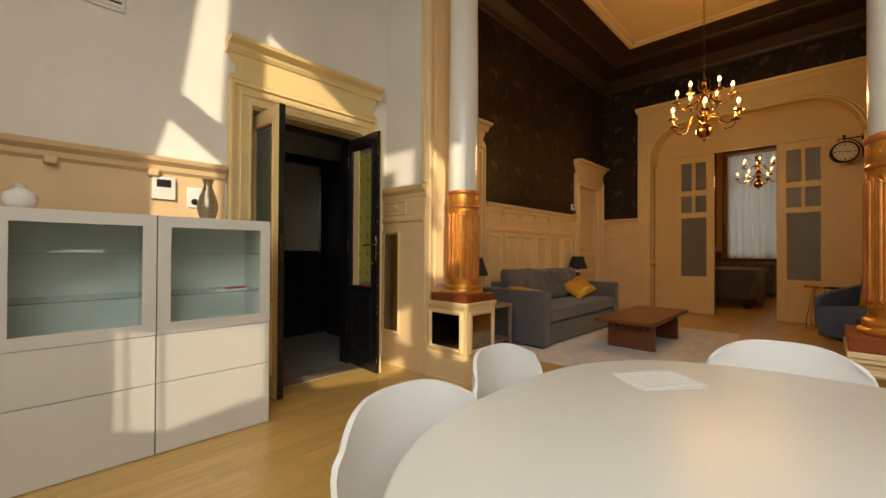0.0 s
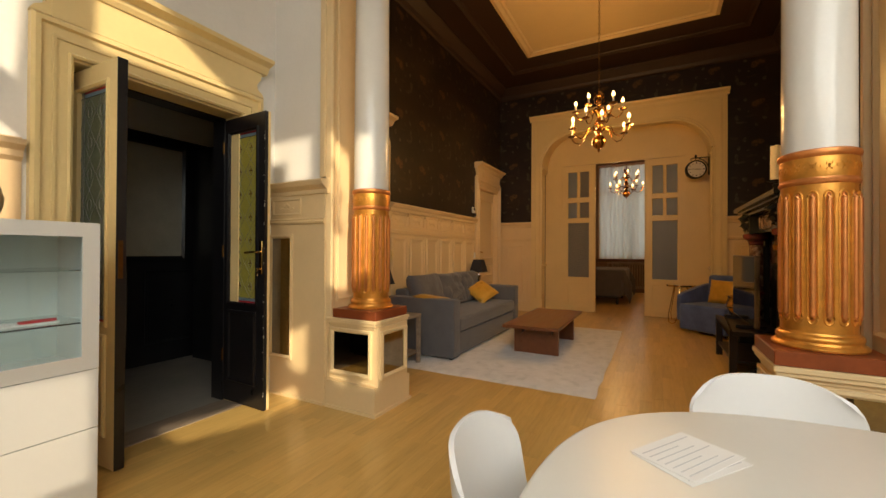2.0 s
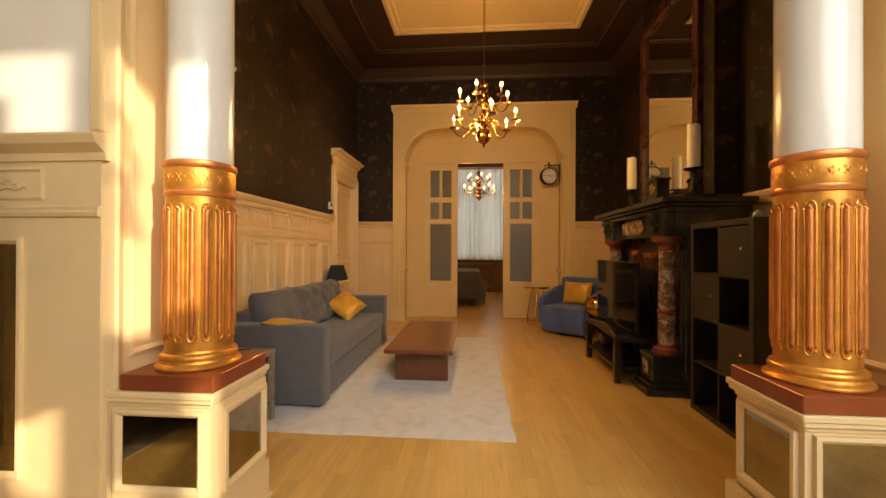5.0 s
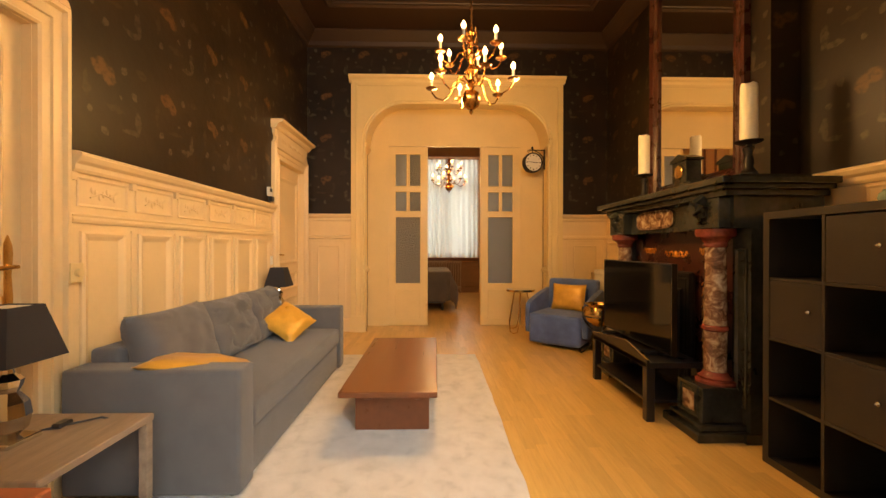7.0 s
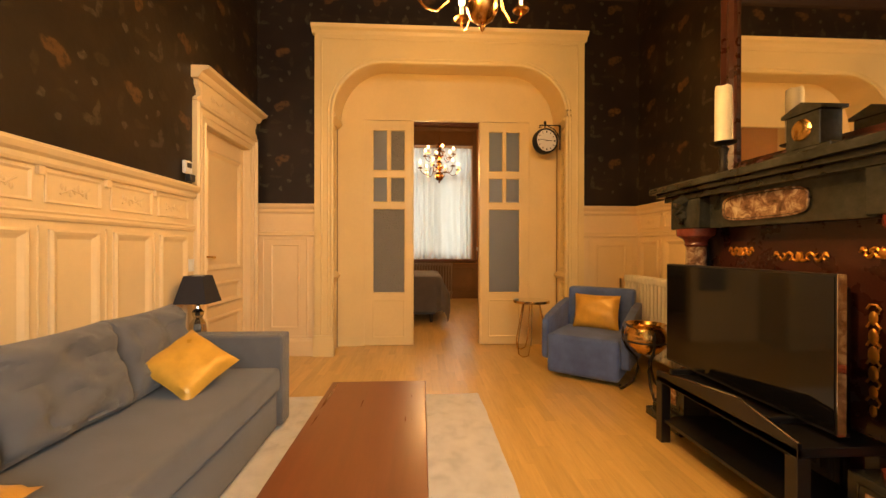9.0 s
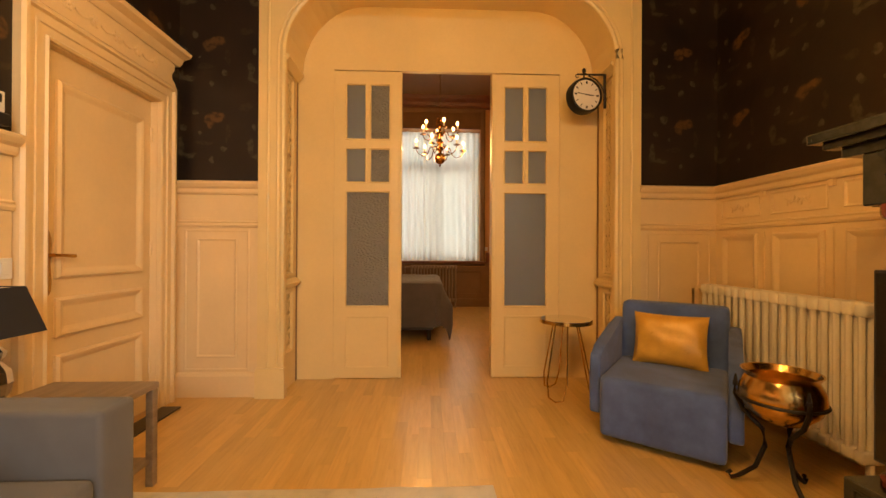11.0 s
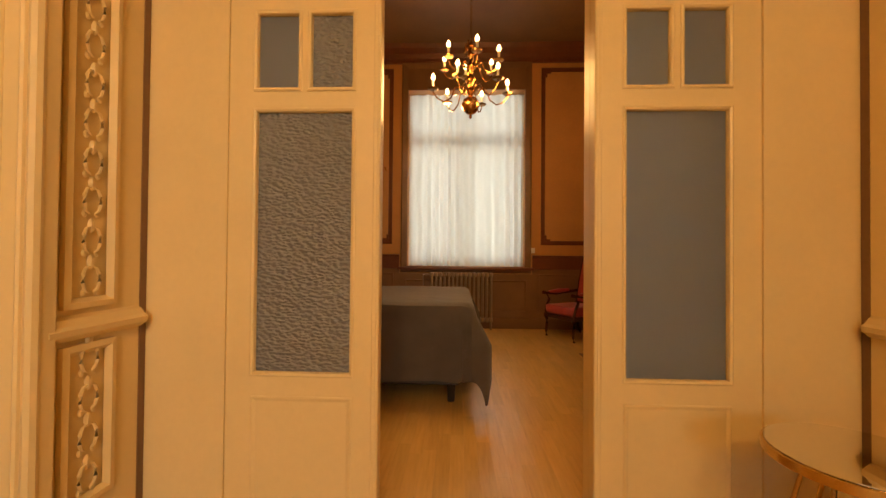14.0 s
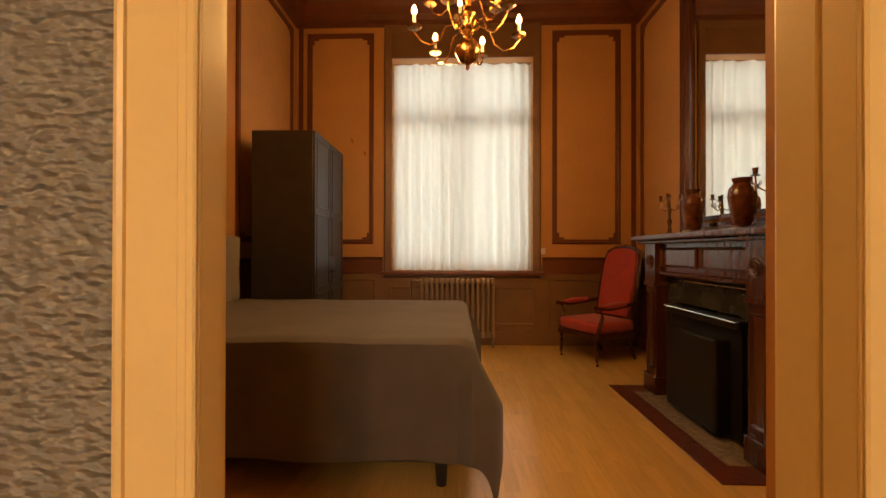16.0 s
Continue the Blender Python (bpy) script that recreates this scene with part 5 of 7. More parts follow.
f = plane_map("x", XE, -1)
border_panel(f, 2.26, 3.07, 1.36, 4.08, wall_e)
border_panel(f, -0.97, -0.17, 1.36, 4.08, wall_e)
fl = plane_map("y", YL, -1)
border_panel(fl, 11.5, 12.75, 1.36, 4.08, wall_bl)
border_panel(fl, 9.0, 11.1, 1.36, 4.08, wall_bl)
fr = plane_map("y", YR, 1)
border_panel(fr, 11.75, 12.8, 1.36, 4.08, wall_br)
for f_, u0, u1, owner, top in ((f, YR, WY0 - 0.12, wall_e, 1.14), (f, WY1 + 0.12, YL, wall_e, 1.14), (f, WY0 - 0.12, WY1 + 0.12, wall_e, 0.86), (fl, 8.40, XE, wall_bl, 1.14), (fr, 11.55, XE, wall_br, 1.14)):
    bm = bm_new()
    polygon(bm, f_, [(u0, 0), (u1, 0), (u1, top), (u0, top)], 0.001, 0.012)
    g = lambda u, v, n, q=f_: q(u, v, n + 0.012)
    n_p = max(1, round((u1 - u0) / 0.9))
    for k in range(n_p):
        a = u0 + (u1 - u0) * k / n_p + 0.09
        b = u0 + (u1 - u0) * (k + 1) / n_p - 0.09
        raised_panel(bm, g, a, b, 0.26, min(0.86, top - 0.1), 0.03, 0.012, 0.002)
    run_moulding(bm, g, u0, u1, [(0, 0), (0, 0.02), (0.16, 0.02), (0.18, 0)])
    dd = part("dado", bm, BROWNDADO, owner)
    if top > 1:
        bm = bm_new()
        run_moulding(bm, g, u0, u1, [(0.93, 0), (0.935, 0.014), (1.12, 0.014), (1.13, 0.035), (1.15, 0.04), (1.155, -0.01), (0.93, -0.01)])
        part("dado_rail", bm, BROWNTRIM, dd)
bm = bm_new()
for f_, u0, u1 in ((f, YR, YL), (fl, 8.4, XE), (fr, 8.4, XE), (plane_map("x", 8.40, 1), YR, YL)):
    run_moulding(bm, f_, u0, u1, [(4.20, 0), (4.20, 0.03), (4.235, 0.04), (4.25, 0.09), (4.31, 0.12), (4.36, 0.2), (4.419, 0.24), (4.419, 0)])
cor = solid("cornice_bedroom", bm, BROWNTRIM, "dark brown moulded cornice", "cornice", "structure")
# corner strips
bm = bm_new()
for y, s in ((YL, -1), (YR, 1)):
    polygon(bm, f, [(y + s * 0.03, 1.2), (y + s * 0.09, 1.2), (y + s * 0.09, 4.2), (y + s * 0.03, 4.2)], 0.001, 0.014)
part("corner_strip", bm, BROWNTRIM, wall_e)

# window with sill, frame, panes and sheer curtain
bm = bm_new()
frame_ring(bm, f, WY0 - 0.10, WY1 + 0.10, WZ0 - 0.10, WZ1 + 0.44, [(0, 0), (0, 0.03), (0.02, 0.04), (0.06, 0.03), (0.10, 0.02), (0.10, 0)])
win = solid("window_2", bm, BROWNDADO, "tall bedroom window behind a white sheer curtain", "window", "structure")
bm = bm_new()
box(bm, XE - 0.10, XE - 0.001, WY0 - 0.14, WY1 + 0.14, WZ0 - 0.05, WZ0 - 0.012, 0.008, 2)
part("window_sill", bm, BROWNTRIM, win)
bm = bm_new()
box(bm, XE - 0.02, XE - 0.004, WY0, WY1, WZ1, WZ1 + 0.34)
part("lintel_board", bm, BROWNDADO, win)
bm = bm_new()
xw = XE + 0.22
for a, b, c, e in ((WY0, WY0 + 0.07, WZ0, WZ1), (WY1 - 0.07, WY1, WZ0, WZ1), (1.0, 1.1, WZ0, WZ1), (WY0, WY1, WZ0, WZ0 + 0.07), (WY0, WY1, WZ1 - 0.06, WZ1), (WY0, WY1, 2.92, 3.05)):
    box(bm, xw, xw + 0.06, a, b, c, e)
part("window_frame", bm, WHITEWALL, win)
for a, b in ((WY0 + 0.07, 1.0), (1.1, WY1 - 0.07)):
    for c, e in ((WZ0 + 0.07, 2.92), (3.05, WZ1 - 0.06)):
        g_ = part("pane", box(bm_new(), xw + 0.03, xw + 0.035, a, b, c, e), CLEAR, win)
        g_.visible_shadow = False
bm = bm_new()
ny, nz = 120, 14
rows = []
for j in range(nz + 1):
    v = WZ0 + 0.005 + (WZ1 - 0.06 - WZ0) * j / nz
    row = []
    for i in range(ny + 1):
        u = WY0 + 0.012 + (WY1 - WY0 - 0.024) * i / ny
        s = i / ny
        gap = math.exp(-((s - 0.655) / 0.012) ** 2)
        d = 0.042 * math.sin(s * 70 + 3.0 * math.sin(s * 9) + 0.3 * math.sin(j * 0.7)) + 0.020 * math.sin(s * 27 + 1.0) + 0.05 * gap
        row.append(bm.verts.new((XE + 0.06 + d * (0.55 + 0.45 * (1 - j / nz)), u, v)))
    rows.append(row)
for a, b in zip(rows, rows[1:]):
    for i in range(ny):
        bm.faces.new((a[i], a[i + 1], b[i + 1], b[i]))
solid("curtain", bm, SHEER, "closed white sheer curtains with the daylight behind them", "curtain", smooth=True)
bm = bm_new()
tube(bm, [(XE + 0.06, WY0, WZ1 - 0.05), (XE + 0.06, WY1, WZ1 - 0.05)], 0.008, 8)
solid("curtain_rod", bm, CHROME, "thin metal curtain rod in the window reveal", "curtain rod", smooth=True)
# facade and greenery outside, far behind the curtain
bm = bm_new()
box(bm, 30, 30.3, -25, 27, -4, 9)
solid("backdrop", bm, WHITEWALL, "pale house fronts across the street", "backdrop", "structure")
bm = bm_new()
box(bm, 13.3, 400, -300, 300, -4.2, -4.0)
box(bm, -400, -1.8, -300, 300, -4.2, -4.0)
solid("ground", bm, STONE, "paved ground outside the house", "ground", "structure")


def radiator(name, m, length, top, bottom, material, label, n):
    r = thing(name, m, label, "radiator")
    pitch = length / n
    for k in range(n):
        bm = bm_new()
        x = pitch * (k + 0.5)
        for y in (-0.045, 0.0, 0.045):
            tube(bm, [(x, y, bottom + 0.04), (x, y, top - 0.04)], 0.016, 8)
        for z0, z1 in ((bottom, bottom + 0.07), (top - 0.075, top)):
            box(bm, x - pitch * 0.46, x + pitch * 0.46, -0.065, 0.065, z0, z1, 0.02, 3)
        part("section", bm, material, r, smooth=True)
    for x in (pitch * 0.5, length - pitch * 0.5):
        part("foot", tube(bm_new(), [(x, 0, 0), (x, 0, bottom + 0.02)], 0.018, 8), material, r)
    bm = bm_new()
    tube(bm, [(-0.10, 0, top - 0.04), (0.0, 0, top - 0.04)], 0.012, 8)
    tube(bm, [(-0.075, 0, top - 0.04), (-0.045, 0, top - 0.04)], 0.022, 10)
    tube(bm, [(-0.10, 0, top - 0.04), (-0.10, -0.05, top - 0.05), (-0.10, -0.05, 0.0)], 0.010, 8)
    part("valve", bm, CREAM if material is RADIATOR else RADGREY, r, smooth=True)
    return r


radiator("radiator", pose(7.62, -1.03, 0, 0, 0, 180), 1.22, 0.94, 0.12, RADIATOR, "cream cast-iron column radiator against the wainscot", 19)
radiator("radiator", pose(XE - 0.14, 1.60, 0, 0, 0, -90), 0.98, 0.885, 0.12, RADGREY, "brown-grey cast-iron column radiator under the window", 15)

# bed with hanging bedspread
bed = thing("bed", pose(9.68, 1.05, 0), "double bed with a grey upholstered headboard", "bed")
bm = bm_new()
box(bm, 0.06, 1.58, 0.10, 2.05, 0.14, 0.48, 0.01, 1)
part("bed_base", bm, BLACKBOARD, bed)
for x, y in ((0.12, 0.16), (1.5, 0.16), (0.12, 1.95), (1.5, 1.95)):
    part("leg", lathe(bm_new(), [(0.028, 0), (0.035, 0.139)], x, y, 12), BLACKBOARD, bed)
part("mattress", box(bm_new(), 0.04, 1.6, 0.06, 2.05, 0.481, 0.765, 0.05, 4), HEADCLOTH, bed, smooth=True)
bm = bm_new()
box(bm, 0.0, 1.62, 2.06, 2.17, 0.0, 1.36, 0.03, 4)
part("headboard", bm, HEADCLOTH, bed, "light grey upholstered headboard", smooth=True)
bm = bm_new()
NX, NY = 54, 54
x0, x1, y0, y1, zt = 0.02, 1.62, 0.03, 2.04, 0.785
grid = []
for j in range(NY + 1):
    row = []
    for i in range(NX + 1):
        u = -0.62 + (x1 - x0 + 1.24) * i / NX
        v = -0.64 + (y1 - y0 + 0.64) * j / NY
        ox = max(0.0, -u) if u < 0 else max(0.0, u - (x1 - x0))
        oy = max(0.0, -v)
        cx = min(max(u, 0), x1 - x0)
        cy = max(v, 0)
        z = zt + 0.012 * noise.noise(Vector((u * 1.8, v * 1.8, 0))) + 0.004 * noise.noise(Vector((u * 7, v * 7, 3)))
        sx = -1 if u < 0 else 1
        if ox and oy:
            drop = math.hypot(ox, oy)
            reach = min(0.16, drop * 0.45)
            px, py = cx + sx * (0.02 + reach * ox / drop), cy - (0.02 + reach * oy / drop)
            z = max(0.05 + 0.02 * noise.noise(Vector((u * 3, v * 3, 1))), zt - 0.88 * drop)
        elif ox or oy:
            o = ox or oy
            r = 0.05
            if o < r * 1.57:
                a = o / r
                h, w = r * (1 - math.cos(a)), r * math.sin(a)
            else:
                h, w = r + (o - r * 1.57), r
            wob = 0.016 * math.sin((v if ox else u) * 11 + 1.3 * math.sin((v if ox else u) * 4.3)) * min(1, o / 0.35)
            px = cx + (sx * (w + wob) if ox else 0)
            py = cy - ((w + wob) if oy else 0)
            z -= h
        else:
            px, py = cx, cy
        row.append(bm.verts.new((x0 + px, y0 + py, z)))
    grid.append(row)
for a, b in zip(grid, grid[1:]):
    for i in range(NX):
        bm.faces.new((a[i], a[i + 1], b[i + 1], b[i]))
sp = solid("bedspread", bm, BEDCLOTH, "dark brown quilted bedspread hanging down at the foot of the bed", "bedspread", smooth=True)
sp.matrix_world = pose(9.68, 1.05, 0)

# wardrobe
wd = thing("wardrobe", pose(11.37, 2.45, 0), "tall black-brown two-door wardrobe", "wardrobe")
part("body", box(bm_new(), 0, 0.93, 0.022, 0.60, 0, 2.36, 0.002, 1), BLACKBOARD, wd)
for k in range(2):
    d = part("door", box(bm_new(), 0.003 + k * 0.465, 0.462 + k * 0.465, 0, 0.02, 0.06, 2.355, 0.003, 1), BLACKBOARD, wd)
    for z0, z1 in ((0.12, 0.82), (0.88, 1.58), (1.64, 2.30)):
        bm = bm_new()
        raised_panel(bm, plane_map("y", 0.0, -1), 0.05 + k * 0.465, 0.415 + k * 0.465, z0, z1, 0.02, 0.006, 0.001)
        part("panel", bm, BLACKBOARD, d)
    part("handle", tube(bm_new(), [(0.43 + k * 0.07, -0.002, 1.0), (0.43 + k * 0.07, -0.03, 1.02), (0.43 + k * 0.07, -0.03, 1.18), (0.43 + k * 0.07, -0.002, 1.2)], 0.006), DARKBRASS, d)
# wall hooks
hk = thing("wall_hook", pose(XE - 0.006, 2.5, 2.67), "small brass wall hooks with bright tips", "hook", "wall hooks")
bm = bm_new()
tube(bm, [(0, 0, 0), (-0.05, 0, 0.0), (-0.07, 0, 0.03)], [0.012, 0.008, 0.014], 8)
part("hook", bm, BRASS, hk, smooth=True)
copy_thing(hk, pose(XE - 0.006, 2.33, 2.50))

# light switch by the window
sw = thing("light_switch", pose(XE - 0.006, 0.0, 1.23), "small white light switch", "switch")
part("plate", box(bm_new(), -0.012, 0, -0.04, 0.04, -0.04, 0.04, 0.003, 2), WHITETHING, sw)
part("rocker", box(bm_new(), -0.017, -0.0115, -0.02, 0.02, -0.028, 0.028, 0.002, 1), WHITETHING, sw)

# red armchair
ra = thing("antique_armchair", pose(12.36, -0.50, 0, 0, 0, 28), "antique armchair with red upholstery and a dark carved wooden frame", "armchair")
part("seat", box(bm_new(), -0.29, 0.29, -0.27, 0.30, 0.33, 0.46, 0.05, 4), REDCLOTH, ra, "red upholstered seat", smooth=True)
part("seat_frame", box(bm_new(), -0.30, 0.30, -0.28, 0.31, 0.275, 0.3295, 0.012, 2), MAHOGANY, ra)
for x, y in ((-0.27, 0.28), (0.27, 0.28)):
    part("leg", tube(bm_new(), [(x, y, 0), (x, y + 0.01, 0.06), (x, y - 0.005, 0.18), (x, y, 0.275)], [0.018, 0.016, 0.022, 0.034], 10), MAHOGANY, ra, smooth=True)
for x in (-0.24, 0.24):
    part("leg", tube(bm_new(), [(x, -0.34, 0), (x, -0.29, 0.14), (x, -0.255, 0.275)], [0.016, 0.02, 0.028], 10), MAHOGANY, ra, smooth=True)
bm = bm_new()
pts = [(-0.24, 0), (0.24, 0), (0.255, 0.3), (0.25, 0.55), (0.215, 0.65), (0.12, 0.69), (0, 0.70), (-0.12, 0.69), (-0.215, 0.65), (-0.25, 0.55), (-0.255, 0.3)]
fb = lambda u, v, n: (u, -0.26 - v * 0.28 + n, 0.46 + v * 1.18)
polygon(bm, fb, [(u * 0.88, v * 0.95 + 0.02) for u, v in pts], -0.05, 0.03)
part("backrest", bm, REDCLOTH, ra, "red upholstered back", smooth=True)
bm = bm_new()
tube(bm, [fb(u, v, -0.01) for u, v in pts], 0.022, 8, True)
part("back_frame", bm, MAHOGANY, ra, smooth=True)
for s in (-1, 1):
    bm = tube(bm_new(), [(s * 0.27, 0.29, 0.30), (s * 0.285, 0.27, 0.42), (s * 0.285, 0.22, 0.52), (s * 0.29, 0.26, 0.61), (s * 0.29, 0.33, 0.625)], [0.022, 0.02, 0.018, 0.02, 0.026], 10)
    tube(bm, [(s * 0.29, 0.30, 0.615), (s * 0.285, 0.10, 0.60), (s * 0.27, -0.30, 0.635)], 0.02, 10)
    part("armrest", bm, MAHOGANY, ra, smooth=True)
    part("arm_pad", tube(bm_new(), [(s * 0.29, 0.22, 0.625), (s * 0.285, 0.05, 0.635), (s * 0.28, -0.14, 0.645)], [0.02, 0.036, 0.024], 10), REDCLOTH, ra, smooth=True)

# bedroom fireplace
fp = thing("bedroom_fireplace", pose(10.62, -1.0, 0), "dark mahogany chimneypiece with a black cast-iron fireplace", "fireplace")
bm = bm_new()
box(bm, -0.85, 0.85, 0.0, 0.50, 1.325, 1.37, 0.012, 2)
box(bm, -0.80, 0.80, 0.0, 0.46, 1.295, 1.326, 0.01, 2)
part("mantel_shelf", bm, MAHOGANY, fp)
bm = bm_new()
box(bm, -0.72, 0.72, 0.0, 0.38, 1.03, 1.296)
fm = plane_map("y", 0.38, 1)
for a, b in ((-0.52, -0.02), (0.02, 0.52)):
    raised_panel(bm, fm, a, b, 1.10, 1.26, 0.02, 0.018, 0.002)
box(bm, -0.66, 0.66, 0.36, 0.41, 1.03, 1.065, 0.008, 1)
part("frieze", bm, MAHOGANY, fp)
for s in (-1, 1):
    c = s * 0.62
    bm = bm_new()
    box(bm, c - 0.10, c + 0.10, 0.0, 0.44, 0.0, 0.16, 0.006, 1)
    box(bm, c - 0.085, c + 0.085, 0.0, 0.42, 0.16, 0.93)
    raised_panel(bm, plane_map("y", 0.42, 1), c - 0.06, c + 0.06, 0.22, 0.88, 0.02, 0.014, 0.002)
    box(bm, c - 0.10, c + 0.10, 0.0, 0.44, 0.93, 0.965, 0.006, 1)
    part("pilaster", bm, MAHOGANY, fp)
    bm = bm_new()
    box(bm, c - 0.085, c + 0.085, 0.0, 0.43, 0.966, 1.294)
    part("capital_block", bm, MAHOGANY, fp)
    bm = bm_new()
    for r_, d_ in ((0.055, 0.432), (0.038, 0.440), (0.018, 0.446)):
        tube(bm, [(c + r_ * math.cos(q * math.pi / 8), d_, 1.14 + r_ * math.sin(q * math.pi / 8)) for q in range(16)], 0.007, 6, True)
    part("rosette", bm, MAHOGANY, fp, smooth=True)
bm = bm_new()
for q in ((-0.52, -0.36, 0.0, 1.03), (0.36, 0.52, 0.0, 1.03), (-0.36, 0.36, 0.82, 1.03)):
    box(bm, q[0], q[1], 0.02, 0.33, q[2], q[3])
part("surround", bm, BLACKMARBLE, fp)
bm = bm_new()
box(bm, -0.40, 0.40, 0.30, 0.36, 0.04, 0.74)
box(bm, -0.43, 0.43, 0.30, 0.40, 0.74, 0.80, 0.012, 2)
box(bm, -0.30, 0.30, 0.34, 0.46, 0.04, 0.66, 0.02, 2)
part("stove_front", bm, IRON, fp, "black cast-iron stove front")
bm = bm_new()
tube(bm, [(-0.52, 0.345, 1.0), (0.52, 0.345, 1.0)], 0.006, 8)
tube(bm, [(-0.42, 0.41, 0.79), (0.42, 0.41, 0.79)], 0.006, 8)
part("steel_edge", bm, CHROME, fp, "polished steel edge")
bm = bm_new()
box(bm, 9.84, 11.40, -0.63, -0.27, -0.02, 0.006, 0.002, 1)
h_ = solid("hearth", bm, HEARTHRED, "dark red tiled hearth border", "hearth", "structure")
bm = bm_new()
box(bm, 10.02, 11.22, -0.66, -0.42, -0.018, 0.009)
part("inlay", bm, HEARTHGREY, h_, "mottled stone inlay")


def wall_mirror(name, x0, x1, z0, z1, y, label, wide):
    mr = thing(name, pose((x0 + x1) / 2, y, z0), label, "mirror")
    w, h = (x1 - x0) / 2, z1 - z0
    fy = plane_map("y", 0.0, 1)
    bm = bm_new()
    frame_ring(bm, fy, -w, w, 0, h, [(0, 0.001), (0, 0.05), (0.015, 0.06), (wide * 0.4, 0.045), (wide * 0.6, 0.05), (wide * 0.8, 0.03), (wide, 0.028), (wide, 0.001)])
    part("mirror_frame", bm, DARKRED if "dark" in label else MAHOGANY, mr)
    part("mirror_glass", box(bm_new(), -w + wide - 0.002, w - wide + 0.002, 0.004, 0.012, wide - 0.002, h - wide + 0.002), MIRROR, mr, "silvered mirror glass")
    return mr


wall_mirror("mirror", 9.85, 11.46, 1.375, 3.9, -1.0, "tall overmantel mirror in a brown wooden frame", 0.15)


def urn(x, y, z, k):
    u = thing("urn", pose(x, y, z), "brown glazed urn with handles on a footed base", "urn", "urns on the mantel")
    part("body", lathe(bm_new(), [(0.05 * k, 0.031 * k), (0.06 * k, 0.05 * k), (0.078 * k, 0.16 * k), (0.088 * k, 0.24 * k), (0.080 * k, 0.30 * k), (0.05 * k, 0.335 * k), (0.060 * k, 0.36 * k), (0.064 * k, 0.37 * k)], n=24), URN, u, smooth=True)
    part("foot", box(bm_new(), -0.06 * k, 0.06 * k, -0.06 * k, 0.06 * k, 0.0, 0.03 * k, 0.006, 2), DARKBRASS, u)
    for s in (-1, 1):
        part("handle", tube(bm_new(), [(s * 0.066 * k, 0, 0.32 * k), (s * 0.092 * k, 0, 0.34 * k), (s * 0.098 * k, 0, 0.29 * k), (s * 0.082 * k, 0, 0.25 * k)], 0.009 * k, 8), DARKBRASS, u, smooth=True)
    return u


urn(10.95, -0.77, 1.371, 0.95)
urn(10.40, -0.77, 1.371, 0.94)
cb = thing("candelabrum", pose(11.28, -0.76, 1.371), "small brass candelabrum with three arms and glass drops", "candelabrum", "candelabra on the mantel")
part("stem", lathe(bm_new(), [(0.05, 0), (0.05, 0.012), (0.02, 0.03), (0.012, 0.08), (0.022, 0.12), (0.010, 0.16), (0.016, 0.22), (0.008, 0.30), (0.012, 0.36)], n=16), DARKBRASS, cb, smooth=True)
for k in range(3):
    a = 2 * math.pi * k / 3 + 0.4
    c, s = math.cos(a), math.sin(a)
    ar = part("arm", tube(bm_new(), [(0, 0, 0.24), (0.04 * c, 0.04 * s, 0.22), (0.085 * c, 0.085 * s, 0.25), (0.09 * c, 0.09 * s, 0.31)], 0.005, 6), DARKBRASS, cb, smooth=True)
    part("candle_cup", lathe(bm_new(), [(0.01, 0.31), (0.028, 0.315), (0.012, 0.325), (0.016, 0.36)], 0.09 * c, 0.09 * s, 12), DARKBRASS, ar, smooth=True)
    bm = bm_new()
    for q in range(5):
        blob(bm, (0.085 * c + 0.02 * math.cos(q), 0.085 * s + 0.02 * math.sin(q), 0.27 - 0.012 * (q % 3)), 0.010, (0.7, 0.7, 1.5), 6)
    part("glass_drops", bm, CRYSTAL, ar)
copy_thing(cb, pose(10.10, -0.74, 1.371, 0, 0, 50))


